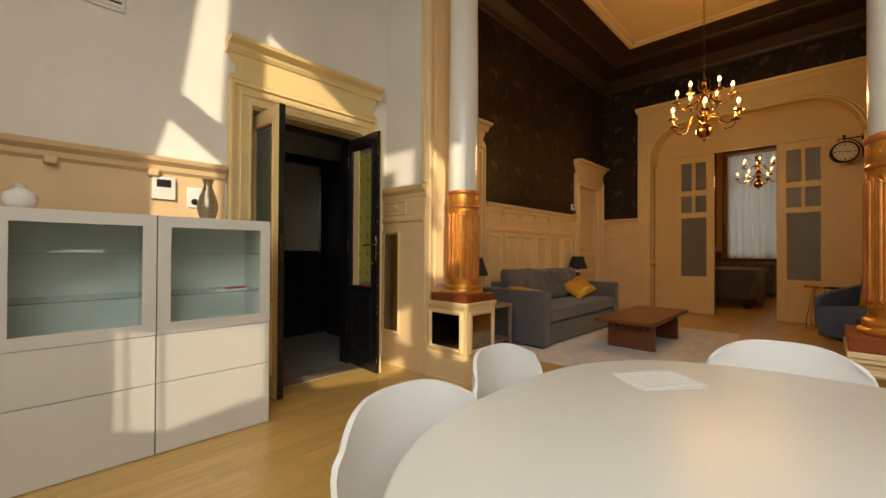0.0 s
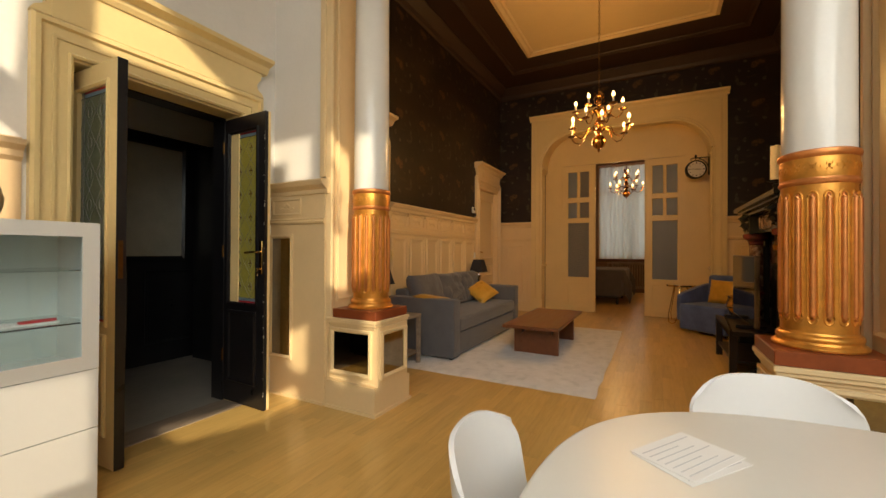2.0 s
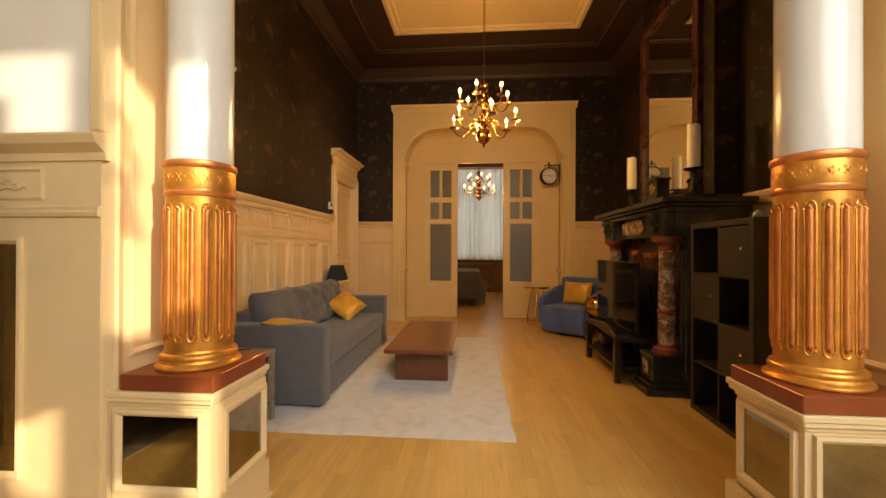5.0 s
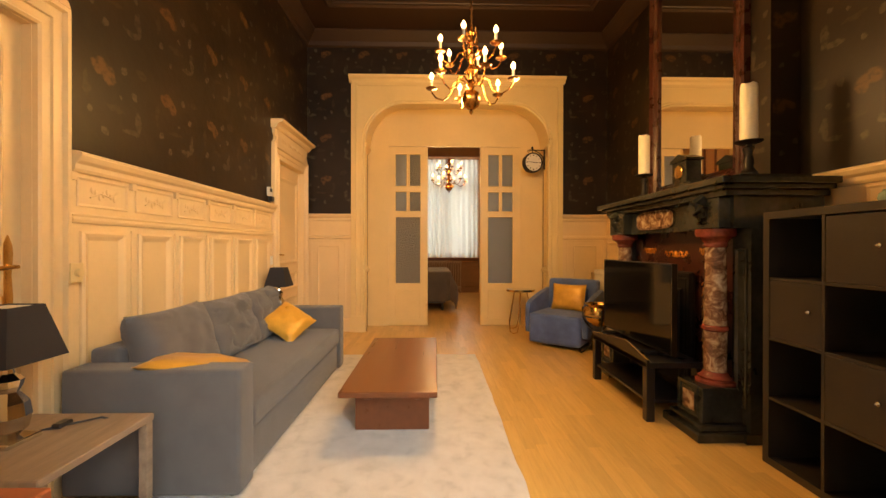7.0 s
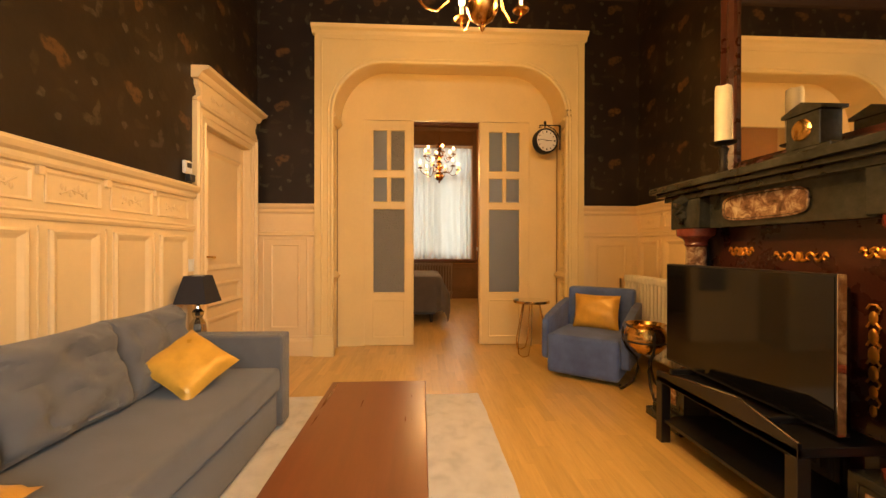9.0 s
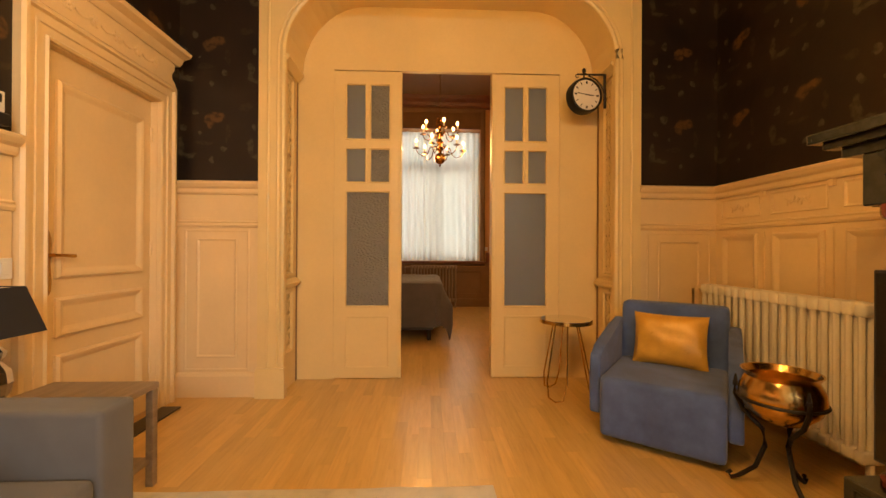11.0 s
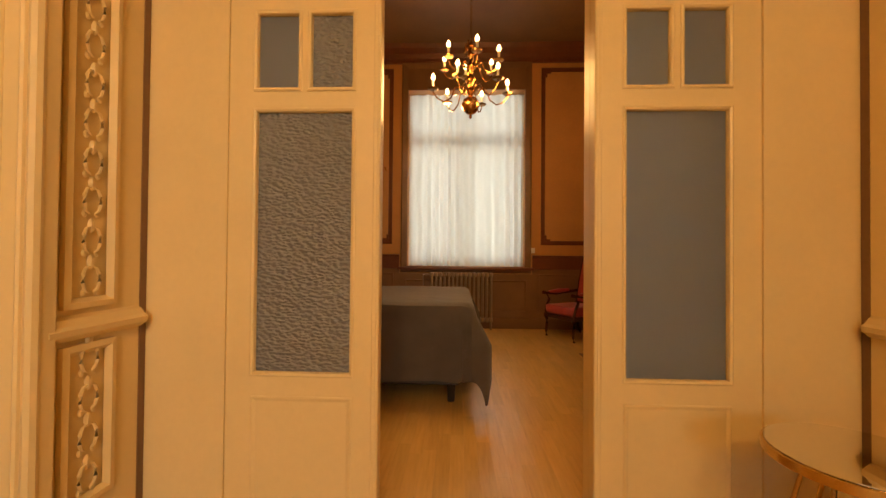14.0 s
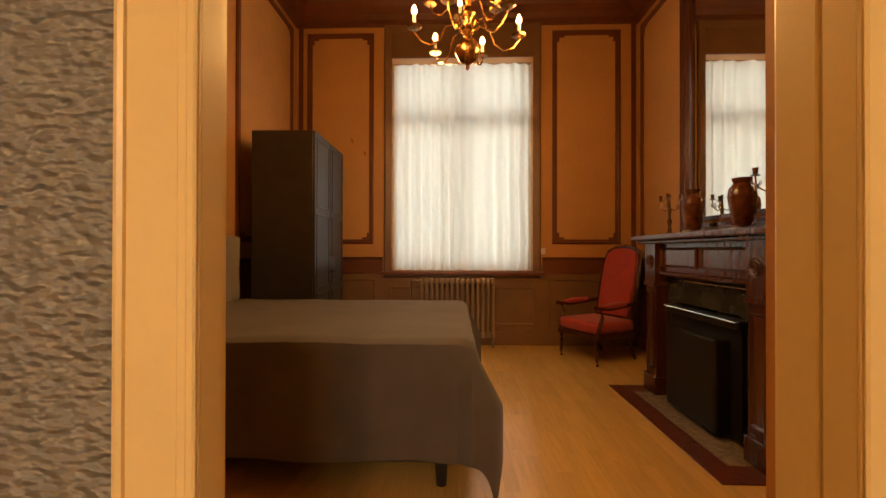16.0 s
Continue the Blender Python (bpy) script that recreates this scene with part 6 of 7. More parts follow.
# ---- chandeliers ----
def chandelier(m, drop):
    ch = thing("chandelier", m, "lit brass twelve-arm chandelier with flame bulbs on candle tubes", "chandelier", "brass chandeliers")
    part("stem", lathe(bm_new(), [(0.004, 0.0), (0.012, 0.012), (0.016, 0.025), (0.008, 0.038), (0.03, 0.045), (0.062, 0.07), (0.082, 0.115), (0.082, 0.14), (0.06, 0.185), (0.03, 0.205), (0.02, 0.215), (0.035, 0.235), (0.045, 0.25), (0.03, 0.27), (0.018, 0.29), (0.03, 0.33), (0.055, 0.36), (0.03, 0.39), (0.018, 0.42), (0.04, 0.46), (0.045, 0.485), (0.02, 0.52), (0.014, 0.56), (0.03, 0.585), (0.03, 0.60), (0.016, 0.63), (0.016, 0.66), (0.03, 0.675), (0.012, 0.70), (0.006, 0.74)], n=24), LAMPBRASS, ch, "turned brass stem with a ball", smooth=True)
    bm = bm_new()
    z = 0.745
    k = 0
    while z < drop - 0.06:
        ring = []
        for q in range(10):
            a = 2 * math.pi * q / 10
            u, v = 0.011 * math.cos(a), 0.021 * math.sin(a)
            ring.append((u if k % 2 else 0, 0 if k % 2 else u, z + v))
        tube(bm, ring, 0.003, 5, True)
        z += 0.034
        k += 1
    part("chain", bm, DARKBRASS, ch)
    part("ceiling_rose", lathe(bm_new(), [(0.01, drop - 0.07), (0.05, drop - 0.03), (0.07, drop - 0.004), (0.07, drop - 0.001)], n=20), LAMPBRASS, ch, smooth=True)
    for ring_r, z_start, z_cup, shift, low in ((0.35, 0.25, 0.245, 0.0, 0.10), (0.265, 0.47, 0.49, 30.0, 0.09)):
        for q in range(6):
            a = radians(60 * q + shift)
            c, s = math.cos(a), math.sin(a)
            prof = [(0.03, z_start), (0.07, z_start + 0.045), (ring_r * 0.42, z_start + 0.03), (ring_r * 0.52, z_cup - low * 0.6), (ring_r * 0.70, z_cup - low), (ring_r * 0.88, z_cup - low * 0.75), (ring_r, z_cup - 0.02), (ring_r, z_cup)]
            ar = part("arm", tube(bm_new(), [(c * r_, s * r_, z_) for r_, z_ in prof], 0.0065, 8), LAMPBRASS, ch, smooth=True)
            bm = bm_new()
            tube(bm, [(c * (0.05 + 0.03 * math.sin(t)), s * (0.05 + 0.03 * math.sin(t)), z_start + 0.05 + 0.035 * math.cos(t)) for t in (0, 0.9, 1.8, 2.7, 3.6, 4.5)], 0.005, 6)
            part("scroll", bm, LAMPBRASS, ar, smooth=True)
            x, y = c * ring_r, s * ring_r
            part("drip_pan", lathe(bm_new(), [(0.008, z_cup), (0.038, z_cup + 0.003), (0.049, z_cup + 0.014), (0.018, z_cup + 0.016), (0.018, z_cup + 0.03)], x, y, 16), DARKBRASS, ar, smooth=True)
            part("candle_tube", lathe(bm_new(), [(0.0115, z_cup + 0.0305), (0.0115, z_cup + 0.090)], x, y, 12), WAX, ar, smooth=True)
            b = part("bulb", lathe(bm_new(), [(0.009, z_cup + 0.0905), (0.017, z_cup + 0.104), (0.0195, z_cup + 0.117), (0.014, z_cup + 0.135), (0.004, z_cup + 0.152)], x, y, 10), BULB, ar, "glowing flame bulb", smooth=True)
    for k in range(4):
        a = radians(90 * k + 20)
        c, s = math.cos(a), math.sin(a)
        part("finial_scroll", tube(bm_new(), [(c * r_, s * r_, z_) for r_, z_ in ((0.015, 0.60), (0.05, 0.59), (0.065, 0.63), (0.05, 0.66), (0.06, 0.70), (0.045, 0.71))], 0.008, 7), LAMPBRASS, ch, smooth=True)
    return ch


chandelier(pose(5.17, 1.06, 2.365, 0, 0, 12), H_SALON - 0.028 - 2.365)
chandelier(pose(10.30, 1.06, 2.415, 0, 0, 40), 4.42 - 2.415)


# ---- salon things ----
rug_bm = bm_new()
nx, ny = 60, 40
verts = {}
for j in range(ny + 1):
    for i in range(nx + 1):
        x, y = 3.42 + 3.08 * i / nx, 0.88 + 1.96 * j / ny
        e = 0.012 * noise.noise(Vector((x * 5, y * 5, 0))) if i in (0, nx) or j in (0, ny) else 0
        z = 0.014 + 0.003 * noise.noise(Vector((x * 6, y * 6, 2)))
        if i in (0, nx) or j in (0, ny):
            z = 0.001
        verts[i, j] = rug_bm.verts.new((x + (e if i in (0, nx) else 0), y + (e if j in (0, ny) else 0), z))
for j in range(ny):
    for i in range(nx):
        rug_bm.faces.new((verts[i, j], verts[i + 1, j], verts[i + 1, j + 1], verts[i, j + 1]))
solid("rug", rug_bm, RUG, "light grey mottled deep-pile rug under sofa and coffee table", "rug", smooth=True)

# sofa: local x along its length, front towards -y
so = thing("sofa", pose(3.79, 2.31, 0.018), "dark grey fabric three-seat sofa against the wainscot", "sofa")
L, D = 2.22, 0.86
part("base", box(bm_new(), 0.165, L - 0.165, 0.03, D - 0.02, 0.02, 0.262, 0.015, 2), SOFACLOTH, so, smooth=True)
for x in (0.0, L - 0.16):
    part("armrest", box(bm_new(), x, x + 0.16, 0.0, D, 0.02, 0.635, 0.022, 3), SOFACLOTH, so, smooth=True)
part("back", box(bm_new(), 0.161, L - 0.161, D - 0.16, D, 0.262, 0.70, 0.03, 3), SOFACLOTH, so, smooth=True)
part("seat_cushion", box(bm_new(), 0.163, L - 0.163, 0.005, D - 0.16, 0.265, 0.425, 0.04, 4), SOFACLOTH, so, "one long grey seat cushion", smooth=True)
for k in range(3):
    bm = cushion(bm_new(), 0.64, 0.46, 0.21, k + 1, nx=36, ny=30, wrinkle=(0.016, 0.036, 0.038)[k], square=6)
    c = part("back_cushion", bm, SOFACLOTH, so, "soft creased back cushion", smooth=True)
    c.matrix_basis = pose(0.165 + 0.315 + k * 0.63, D - 0.25 + 0.01 * k, 0.635 + 0.012 * (k == 0), 73, 0, (0, -2, 3)[k])
for x, y in ((0.06, 0.06), (L - 0.06, 0.06), (0.06, D - 0.06), (L - 0.06, D - 0.06)):
    part("foot", lathe(bm_new(), [(0.02, 0.0), (0.025, 0.021)], x, y, 10), DARKPLASTIC, so)
c = solid("throw_cushion", cushion(bm_new(), 0.36, 0.36, 0.13, 7), SATIN, "gold satin cushion leaning on the sofa back", "cushion", group="gold cushions", smooth=True)
c.matrix_world = look((5.44, 2.68, 0.585), (6.02, 3.05, -0.25), 40)
c = solid("throw_cushion", cushion(bm_new(), 0.50, 0.50, 0.10, 9), SATIN, "gold satin cushion lying on the sofa seat", "cushion", group="gold cushions", smooth=True)
c.matrix_world = pose(4.07, 2.66, 0.60, 9, 9, 20)

# coffee table
ct = thing("coffee_table", pose(4.28, 1.345, 0.015), "low red-brown wooden coffee table with slab legs", "coffee table")
part("tabletop", box(bm_new(), 0, 1.49, 0, 0.61, 0.312, 0.347, 0.006, 2), TABLEWOOD, ct)
for x in (0.26, 1.18):
    part("slab_leg", box(bm_new(), x, x + 0.05, 0.055, 0.555, 0.0, 0.3115, 0.003, 1), TABLEWOOD, ct)
for y in (0.13, 0.46):
    part("stretcher", box(bm_new(), 0.175, 1.31, y - 0.02, y + 0.02, 0.235, 0.311, 0.004, 1), TABLEWOOD, ct)


def side_table(m):
    st = thing("side_table", m, "grey-brown wooden side table with a lower shelf", "side table", "side tables at the sofa ends")
    w, d, h = 0.52, 0.52, 0.52
    part("tabletop", box(bm_new(), 0, w, 0, d, h - 0.03, h, 0.004, 1), GREYWOOD, st)
    part("shelf", box(bm_new(), 0.02, w - 0.02, 0.02, d - 0.02, 0.12, 0.14), GREYWOOD, st)
    for x in (0.0, w - 0.045):
        for y in (0.0, d - 0.045):
            part("leg", box(bm_new(), x + 0.004, x + 0.041, y + 0.004, y + 0.041, 0, h - 0.0305, 0.003, 1), GREYWOOD, st)
    return st


side_table(pose(3.10, 2.60, 0.0))
side_table(pose(6.06, 2.60, 0.0))


def table_lamp(m):
    tl = thing("table_lamp", m, "table lamp with a black shade on a mirrored glass base", "table lamp", "black table lamps")
    part("foot", box(bm_new(), -0.065, 0.065, -0.065, 0.065, 0, 0.02, 0.004, 1), CHROME, tl)
    part("body", lathe(bm_new(), [(0.03, 0.0205), (0.055, 0.05), (0.065, 0.10), (0.058, 0.15), (0.03, 0.19), (0.04, 0.21), (0.045, 0.235), (0.02, 0.26), (0.012, 0.30)], n=8), CHROME, tl, "faceted mirrored glass body")
    bm = bm_new()
    rings = []
    for w, z in ((0.118, 0.305), (0.070, 0.51)):
        rings.append([bm.verts.new((sx * w, sy * w, z)) for sx, sy in ((-1, -1), (1, -1), (1, 1), (-1, 1))])
        rings.append([bm.verts.new((sx * (w - 0.004), sy * (w - 0.004), z)) for sx, sy in ((-1, -1), (1, -1), (1, 1), (-1, 1))])
    for a, b in ((0, 2), (1, 3), (0, 1), (2, 3)):
        for k in range(4):
            bm.faces.new((rings[a][k], rings[a][(k + 1) % 4], rings[b][(k + 1) % 4], rings[b][k]))
    part("shade", bm, BLACKSHADE, tl, "black tapered square shade")
    part("cap", box(bm_new(), -0.066, 0.066, -0.066, 0.066, 0.502, 0.505), WHITETHING, tl)
    part("socket", lathe(bm_new(), [(0.016, 0.3005), (0.016, 0.36)], n=10), DARKPLASTIC, tl)
    return tl


table_lamp(pose(3.35, 2.95, 0.521))
table_lamp(pose(6.24, 3.07, 0.521))
bm = bm_new()
tube(bm, [(3.43, 2.93, 0.527), (3.50, 2.85, 0.527), (3.56, 2.78, 0.527), (3.58, 2.72, 0.50)], 0.004, 6)
box(bm, 3.46, 3.52, 2.86, 2.90, 0.5215, 0.54, 0.005, 1)
solid("lamp_cable", bm, DARKPLASTIC, "thin black lamp cable with a switch on the side table", "cable")

# armchair: local front towards +y
ac = thing("armchair", pose(7.03, -0.33, 0.0, 0, 0, 52), "blue velvet armchair with curved arms", "armchair")
bm = box(bm_new(), -0.33, 0.33, -0.30, 0.36, 0.04, 0.415, 0.045, 4)
part("seat", bm, VELVET, ac, smooth=True)
bm = box(bm_new(), -0.34, 0.34, -0.42, -0.27, 0.06, 0.82, 0.05, 4)
for v in bm.verts:
    v.co.y -= max(0, v.co.z - 0.4) * 0.16
part("backrest", bm, VELVET, ac, smooth=True)
for s in (-1, 1):
    bm = bm_new()
    prof = [(-0.40, 0.69), (-0.22, 0.655), (0.0, 0.61), (0.20, 0.565), (0.295, 0.53), (0.315, 0.40), (0.305, 0.16), (0.25, 0.14), (-0.40, 0.14)]
    polygon(bm, lambda u, v, n, s=s: (s * (0.332 + n), u, v), prof, 0.0, 0.072)
    bmesh.ops.bevel(bm, geom=bm.edges[:], offset=0.022, segments=3, affect="EDGES", profile=0.6)
    part("armrest", bm, VELVET, ac, smooth=True)
part("swivel_base", lathe(bm_new(), [(0.24, 0.0), (0.24, 0.039)], n=32), DARKPLASTIC, ac)
c = solid("throw_cushion", cushion(bm_new(), 0.46, 0.36, 0.14, 4), SATIN, "gold velvet cushion standing in the armchair", "cushion", group="gold cushions", smooth=True)
c.matrix_world = pose(7.03, -0.33, 0.0, 0, 0, 52) @ pose(0.0, -0.19, 0.585, 76, 0, 180)

# gold side table with wire legs
gt = thing("wire_side_table", pose(7.74, 0.085, 0.0), "small round gold side table with looped wire legs", "side table")
part("rim", lathe(bm_new(), [(0.205, 0.605), (0.21, 0.608), (0.21, 0.632), (0.203, 0.634)], n=40), BRASS, gt, smooth=True)
part("tabletop", lathe(bm_new(), [(0.202, 0.6345), (0.202, 0.6375)], n=40), MIRROR, gt, "mirrored round top")
for k in range(3):
    a = radians(120 * k + 20)
    c, s = math.cos(a), math.sin(a)
    px, py = -s, c
    pts = [(c * 0.09 + px * -0.05, s * 0.09 + py * -0.05, 0.605)] + [(c * (0.10 + 0.11 * t) + px * 0.085 * q, s * (0.10 + 0.11 * t) + py * 0.085 * q, z) for t, q, z in ((0.3, -0.75, 0.40), (0.75, -0.95, 0.15), (0.95, -0.7, 0.03), (1.0, 0.0, 0.007), (0.95, 0.7, 0.03), (0.75, 0.95, 0.15), (0.3, 0.75, 0.40))] + [(c * 0.09 + px * 0.05, s * 0.09 + py * 0.05, 0.605)]
    part("leg", tube(bm_new(), pts, 0.0065, 8), BRASS, gt, smooth=True)

# brass cauldron on an iron tripod
po = thing("brass_cauldron", pose(6.40, -0.53, -0.0), "polished brass cauldron on a black iron tripod", "cauldron")
part("bowl", lathe(bm_new(), [(0.03, 0.345), (0.10, 0.365), (0.155, 0.42), (0.175, 0.48), (0.168, 0.53), (0.145, 0.575), (0.16, 0.60), (0.165, 0.605), (0.155, 0.603), (0.138, 0.575), (0.155, 0.53), (0.16, 0.48), (0.14, 0.43), (0.09, 0.385), (0.02, 0.37)], n=40), BRASS, po, smooth=True)
part("iron_ring", tube(bm_new(), [(0.176 * math.cos(q * math.pi / 16), 0.176 * math.sin(q * math.pi / 16), 0.465) for q in range(32)], 0.007, 6, True), IRON, po, smooth=True)
for k in range(3):
    a = radians(120 * k + 50)
    c, s = math.cos(a), math.sin(a)
    part("leg", tube(bm_new(), [(c * r_, s * r_, z_) for r_, z_ in ((0.185, 0.52), (0.185, 0.46), (0.15, 0.38), (0.07, 0.30), (0.06, 0.22), (0.10, 0.10), (0.17, 0.03), (0.20, 0.012), (0.215, 0.03), (0.20, 0.045))], 0.011, 8), IRON, po, smooth=True)
    part("lug", tube(bm_new(), [(c * 0.182, s * 0.182, 0.50), (c * 0.182, s * 0.182, 0.56)], [0.014, 0.004], 6), IRON, po)

# tv and its bench
tb = thing("tv_bench", pose(4.66, -0.58, 0.0), "black open television bench with a bright metal front edge", "tv bench")
part("tabletop", box(bm_new(), 0, 0.98, 0, 0.42, 0.385, 0.425, 0.004, 1), BLACKWOOD, tb)
part("shelf", box(bm_new(), 0.02, 0.96, 0.02, 0.40, 0.13, 0.15), BLACKWOOD, tb)
for x in (0, 0.92):
    for y in (0, 0.36):
        part("leg", box(bm_new(), x, x + 0.06, y, y + 0.06, 0, 0.3845, 0.003, 1), BLACKWOOD, tb)
bm = bm_new()
polygon(bm, plane_map("y", 0.42, 1), [(0.0, 0.385), (0.98, 0.385), (0.98, 0.445), (0.32, 0.515), (0.0, 0.445)], -0.02, 0.0)
part("front_board", bm, BLACKWOOD, tb)
part("metal_edge", tube(bm_new(), [(0.0, 0.412, 0.447), (0.32, 0.412, 0.517), (0.98, 0.412, 0.447)], 0.006, 6), CHROME, tb, "bright bent metal edge")
tv = thing("television", pose(4.68, -0.36, 0.426), "large black flat television, switched off, on the bench", "television")
part("body", box(bm_new(), 0.0, 1.16, -0.035, 0.006, 0.035, 0.71, 0.004, 1), DARKPLASTIC, tv)
part("screen", box(bm_new(), 0.012, 1.148, 0.0065, 0.009, 0.05, 0.70), TVGLASS, tv, "dark glossy screen")
part("bezel_edge", box(bm_new(), -0.003, 0.0, -0.03, 0.010, 0.035, 0.71), CHROME, tv)
for x in (0.2, 0.92):
    part("foot", box(bm_new(), x, x + 0.03, -0.12, 0.12, 0.0, 0.034, 0.004, 1), DARKPLASTIC, tv)

# cube shelf unit, two by four
sh = thing("shelf_unit", pose(3.42, -0.96, 0.0), "black-brown cube shelf unit with some doors beside the fireplace", "shelf unit")
SW, SD, SH = 0.72, 0.39, 1.46
bm = bm_new()
for x in (0, SW - 0.04):
    box(bm, x, x + 0.04, 0, SD, 0, SH)
for z in (0, SH - 0.04):
    box(bm, 0.04, SW - 0.04, 0, SD, z, z + 0.04)
part("carcass", bm, BLACKBOARD, sh)
part("back_board", box(bm_new(), 0.02, SW - 0.02, 0.0, 0.012, 0.02, SH - 0.02), BLACKBOARD, sh)
part("divider", box(bm_new(), SW / 2 - 0.008, SW / 2 + 0.008, 0.013, SD - 0.002, 0.041, SH - 0.041), BLACKBOARD, sh)
cell = (SH - 0.08) / 4
for k in (1, 2, 3):
    part("shelf", box(bm_new(), 0.041, SW - 0.041, 0.013, SD - 0.003, 0.04 + cell * k - 0.008, 0.04 + cell * k + 0.008), BLACKBOARD, sh)
for cx, row in ((1, 2), (0, 3), (0, 1)):
    x0 = 0.043 if cx == 0 else SW / 2 + 0.01
    d = part("door", box(bm_new(), x0, x0 + SW / 2 - 0.053, SD - 0.02, SD - 0.001, 0.05 + cell * row, 0.03 + cell * (row + 1), 0.002, 1), BLACKBOARD, sh)
    part("knob", lathe(bm_new(), [(0.008, 0), (0.011, 0.012), (0.004, 0.02)], n=12), CHROME, d, "small metal knob", smooth=True).matrix_basis = pose(x0 + 0.06, SD, 0.04 + cell * (row + 0.55), -90, 0, 0)
solid("small_vase", lathe(bm_new(), [(0.018, 0), (0.03, 0.01), (0.036, 0.03), (0.030, 0.05), (0.016, 0.062), (0.02, 0.068)], n=24), CELADON, "small pale green glazed vase", "vase", smooth=True).matrix_world = pose(3.66, -0.76, 1.4605)

# salon fireplace
FX0, FX1 = 4.24, 6.14
fpl = thing("salon_fireplace", pose((FX0 + FX1) / 2, -1.02, 0), "black marble chimneypiece with mottled marble columns and gilt mounts", "fireplace")
W = (FX1 - FX0) / 2
for nm, o, z0, z1 in (("mantel_shelf", 0.0, 1.655, 1.70), ("shelf_moulding", 0.035, 1.625, 1.656), ("shelf_moulding", 0.075, 1.585, 1.626)):
    part(nm, box(bm_new(), -W + o, W - o, -0.135, 0.62 - o, z0, z1, 0.008, 2), BLACKMARBLE, fpl)
bm = bm_new()
box(bm, -W + 0.12, W - 0.12, -0.135, 0.46, 1.38, 1.586)
for s in (-1, 1):
    box(bm, s * 0.65 - 0.15, s * 0.65 + 0.15, 0, 0.54, 1.38, 1.5855, 0.006, 1)
part("frieze", bm, BLACKMARBLE, fpl)
bm = bm_new()
polygon(bm, plane_map("y", 0.46, 1), [(x + 0.09, 1.492 + z) for x, z in squircle(0.27, 0.066, 4.0, 40)], 0.0, 0.010)
oval = [(x + 0.09, 0.472, 1.492 + z) for x, z in squircle(0.28, 0.075, 4.0, 40)]
tube(bm, oval, 0.006, 6, True)
part("frieze_inlay", bm, MARBLE, fpl, "oval mottled marble inlay", smooth=True)
for s in (-1, 1):
    bm = bm_new()
    c = s * 0.65
    tube(bm, [(c, 0.535, 1.58), (c, 0.585, 1.545), (c, 0.57, 1.49), (c, 0.545, 1.455), (c, 0.56, 1.415)], [0.045, 0.045, 0.038, 0.03, 0.022], 8)
    part("console_scroll", bm, BLACKMARBLE, fpl, smooth=True)
    bm = bm_new()
    box(bm, c - 0.135, c + 0.135, 0.0, 0.63, 0.1005, 0.33, 0.004, 1)
    ped = part("pedestal", bm, BLACKMARBLE, fpl)
    part("panel_moulding", tube(bm_new(), [(c + u, 0.632, v) for u, v in ((-0.09, 0.13), (0.09, 0.13), (0.09, 0.30), (-0.09, 0.30))], 0.006, 6, True), BLACKMARBLE, ped)
    part("foot_slab", box(bm_new(), c - 0.20, c + 0.20, 0.0, 0.70, 0.0, 0.06, 0.006, 1), BLACKMARBLE, ped)
    part("step_slab", box(bm_new(), c - 0.17, c + 0.17, 0.0, 0.665, 0.0605, 0.10, 0.006, 1), BLACKMARBLE, ped)
    part("pedestal_inlay", box(bm_new(), c - 0.06, c + 0.06, 0.6325, 0.638, 0.155, 0.275), MARBLE, fpl, "mottled marble inlay")
    part("column_base", lathe(bm_new(), [(0.122, 0.331), (0.122, 0.350), (0.100, 0.358), (0.105, 0.372), (0.082, 0.39), (0.074, 0.41)], c, 0.45, 28), REDMARBLE, fpl, "red marble base", smooth=True)
    part("column_ring", lathe(bm_new(), [(0.072, 0.685), (0.084, 0.695), (0.084, 0.712), (0.072, 0.725)], c, 0.45, 28), REDMARBLE, fpl, "red marble ring", smooth=True)
    part("column_capital", lathe(bm_new(), [(0.064, 1.255), (0.075, 1.268), (0.070, 1.285), (0.085, 1.31), (0.118, 1.328), (0.124, 1.345), (0.124, 1.379)], c, 0.45, 28), REDMARBLE, fpl, "red marble capital", smooth=True)
    part("column_drum", lathe(bm_new(), [(0.070, 0.4105), (0.072, 0.6845)], c, 0.45, 28), MARBLE, fpl, "mottled brown and cream marble", smooth=True)
    part("column_shaft", lathe(bm_new(), [(0.070, 0.7255), (0.069, 0.9), (0.063, 1.2545)], c, 0.45, 28), MARBLE, fpl, "mottled brown and cream marble shaft", smooth=True)
    bm = bm_new()
    a0, a1 = sorted((s * (W - 0.10), s * (W - 0.26)))
    box(bm, a0, a1, -0.135, 0.36, 0.06, 1.379)
    box(bm, a0 - 0.02, a1 + 0.02, -0.135, 0.40, 0.0, 0.0605)
    raised_panel(bm, plane_map("y", 0.36, 1), a0 + 0.03, a1 - 0.03, 0.2, 1.25, 0.025, 0.014, 0.002)
    part("side_pier", bm, BLACKMARBLE, fpl)
bm = bm_new()
box(bm, -0.69, 0.69, 0, 0.32, 0, 1.379)
part("back_panel", bm, DARKRED, fpl, "dark red wood back panel")
bm = bm_new()
box(bm, -0.28, 0.28, 0.34, 0.375, 0.0, 1.06, 0.008, 1)
fs = plane_map("y", 0.375, 1)
frame_ring(bm, fs, -0.27, 0.27, 0.02, 1.05, [(0, 0), (0, 0.012), (0.02, 0.014), (0.035, 0.006), (0.05, 0.012), (0.07, 0.0)])
for k in range(8):
    for m in (-1, 1):
        blob(bm, (m * 0.215, 0.379, 0.12 + 0.115 * k), 0.022, (0.9, 0.4, 1.6), 8)
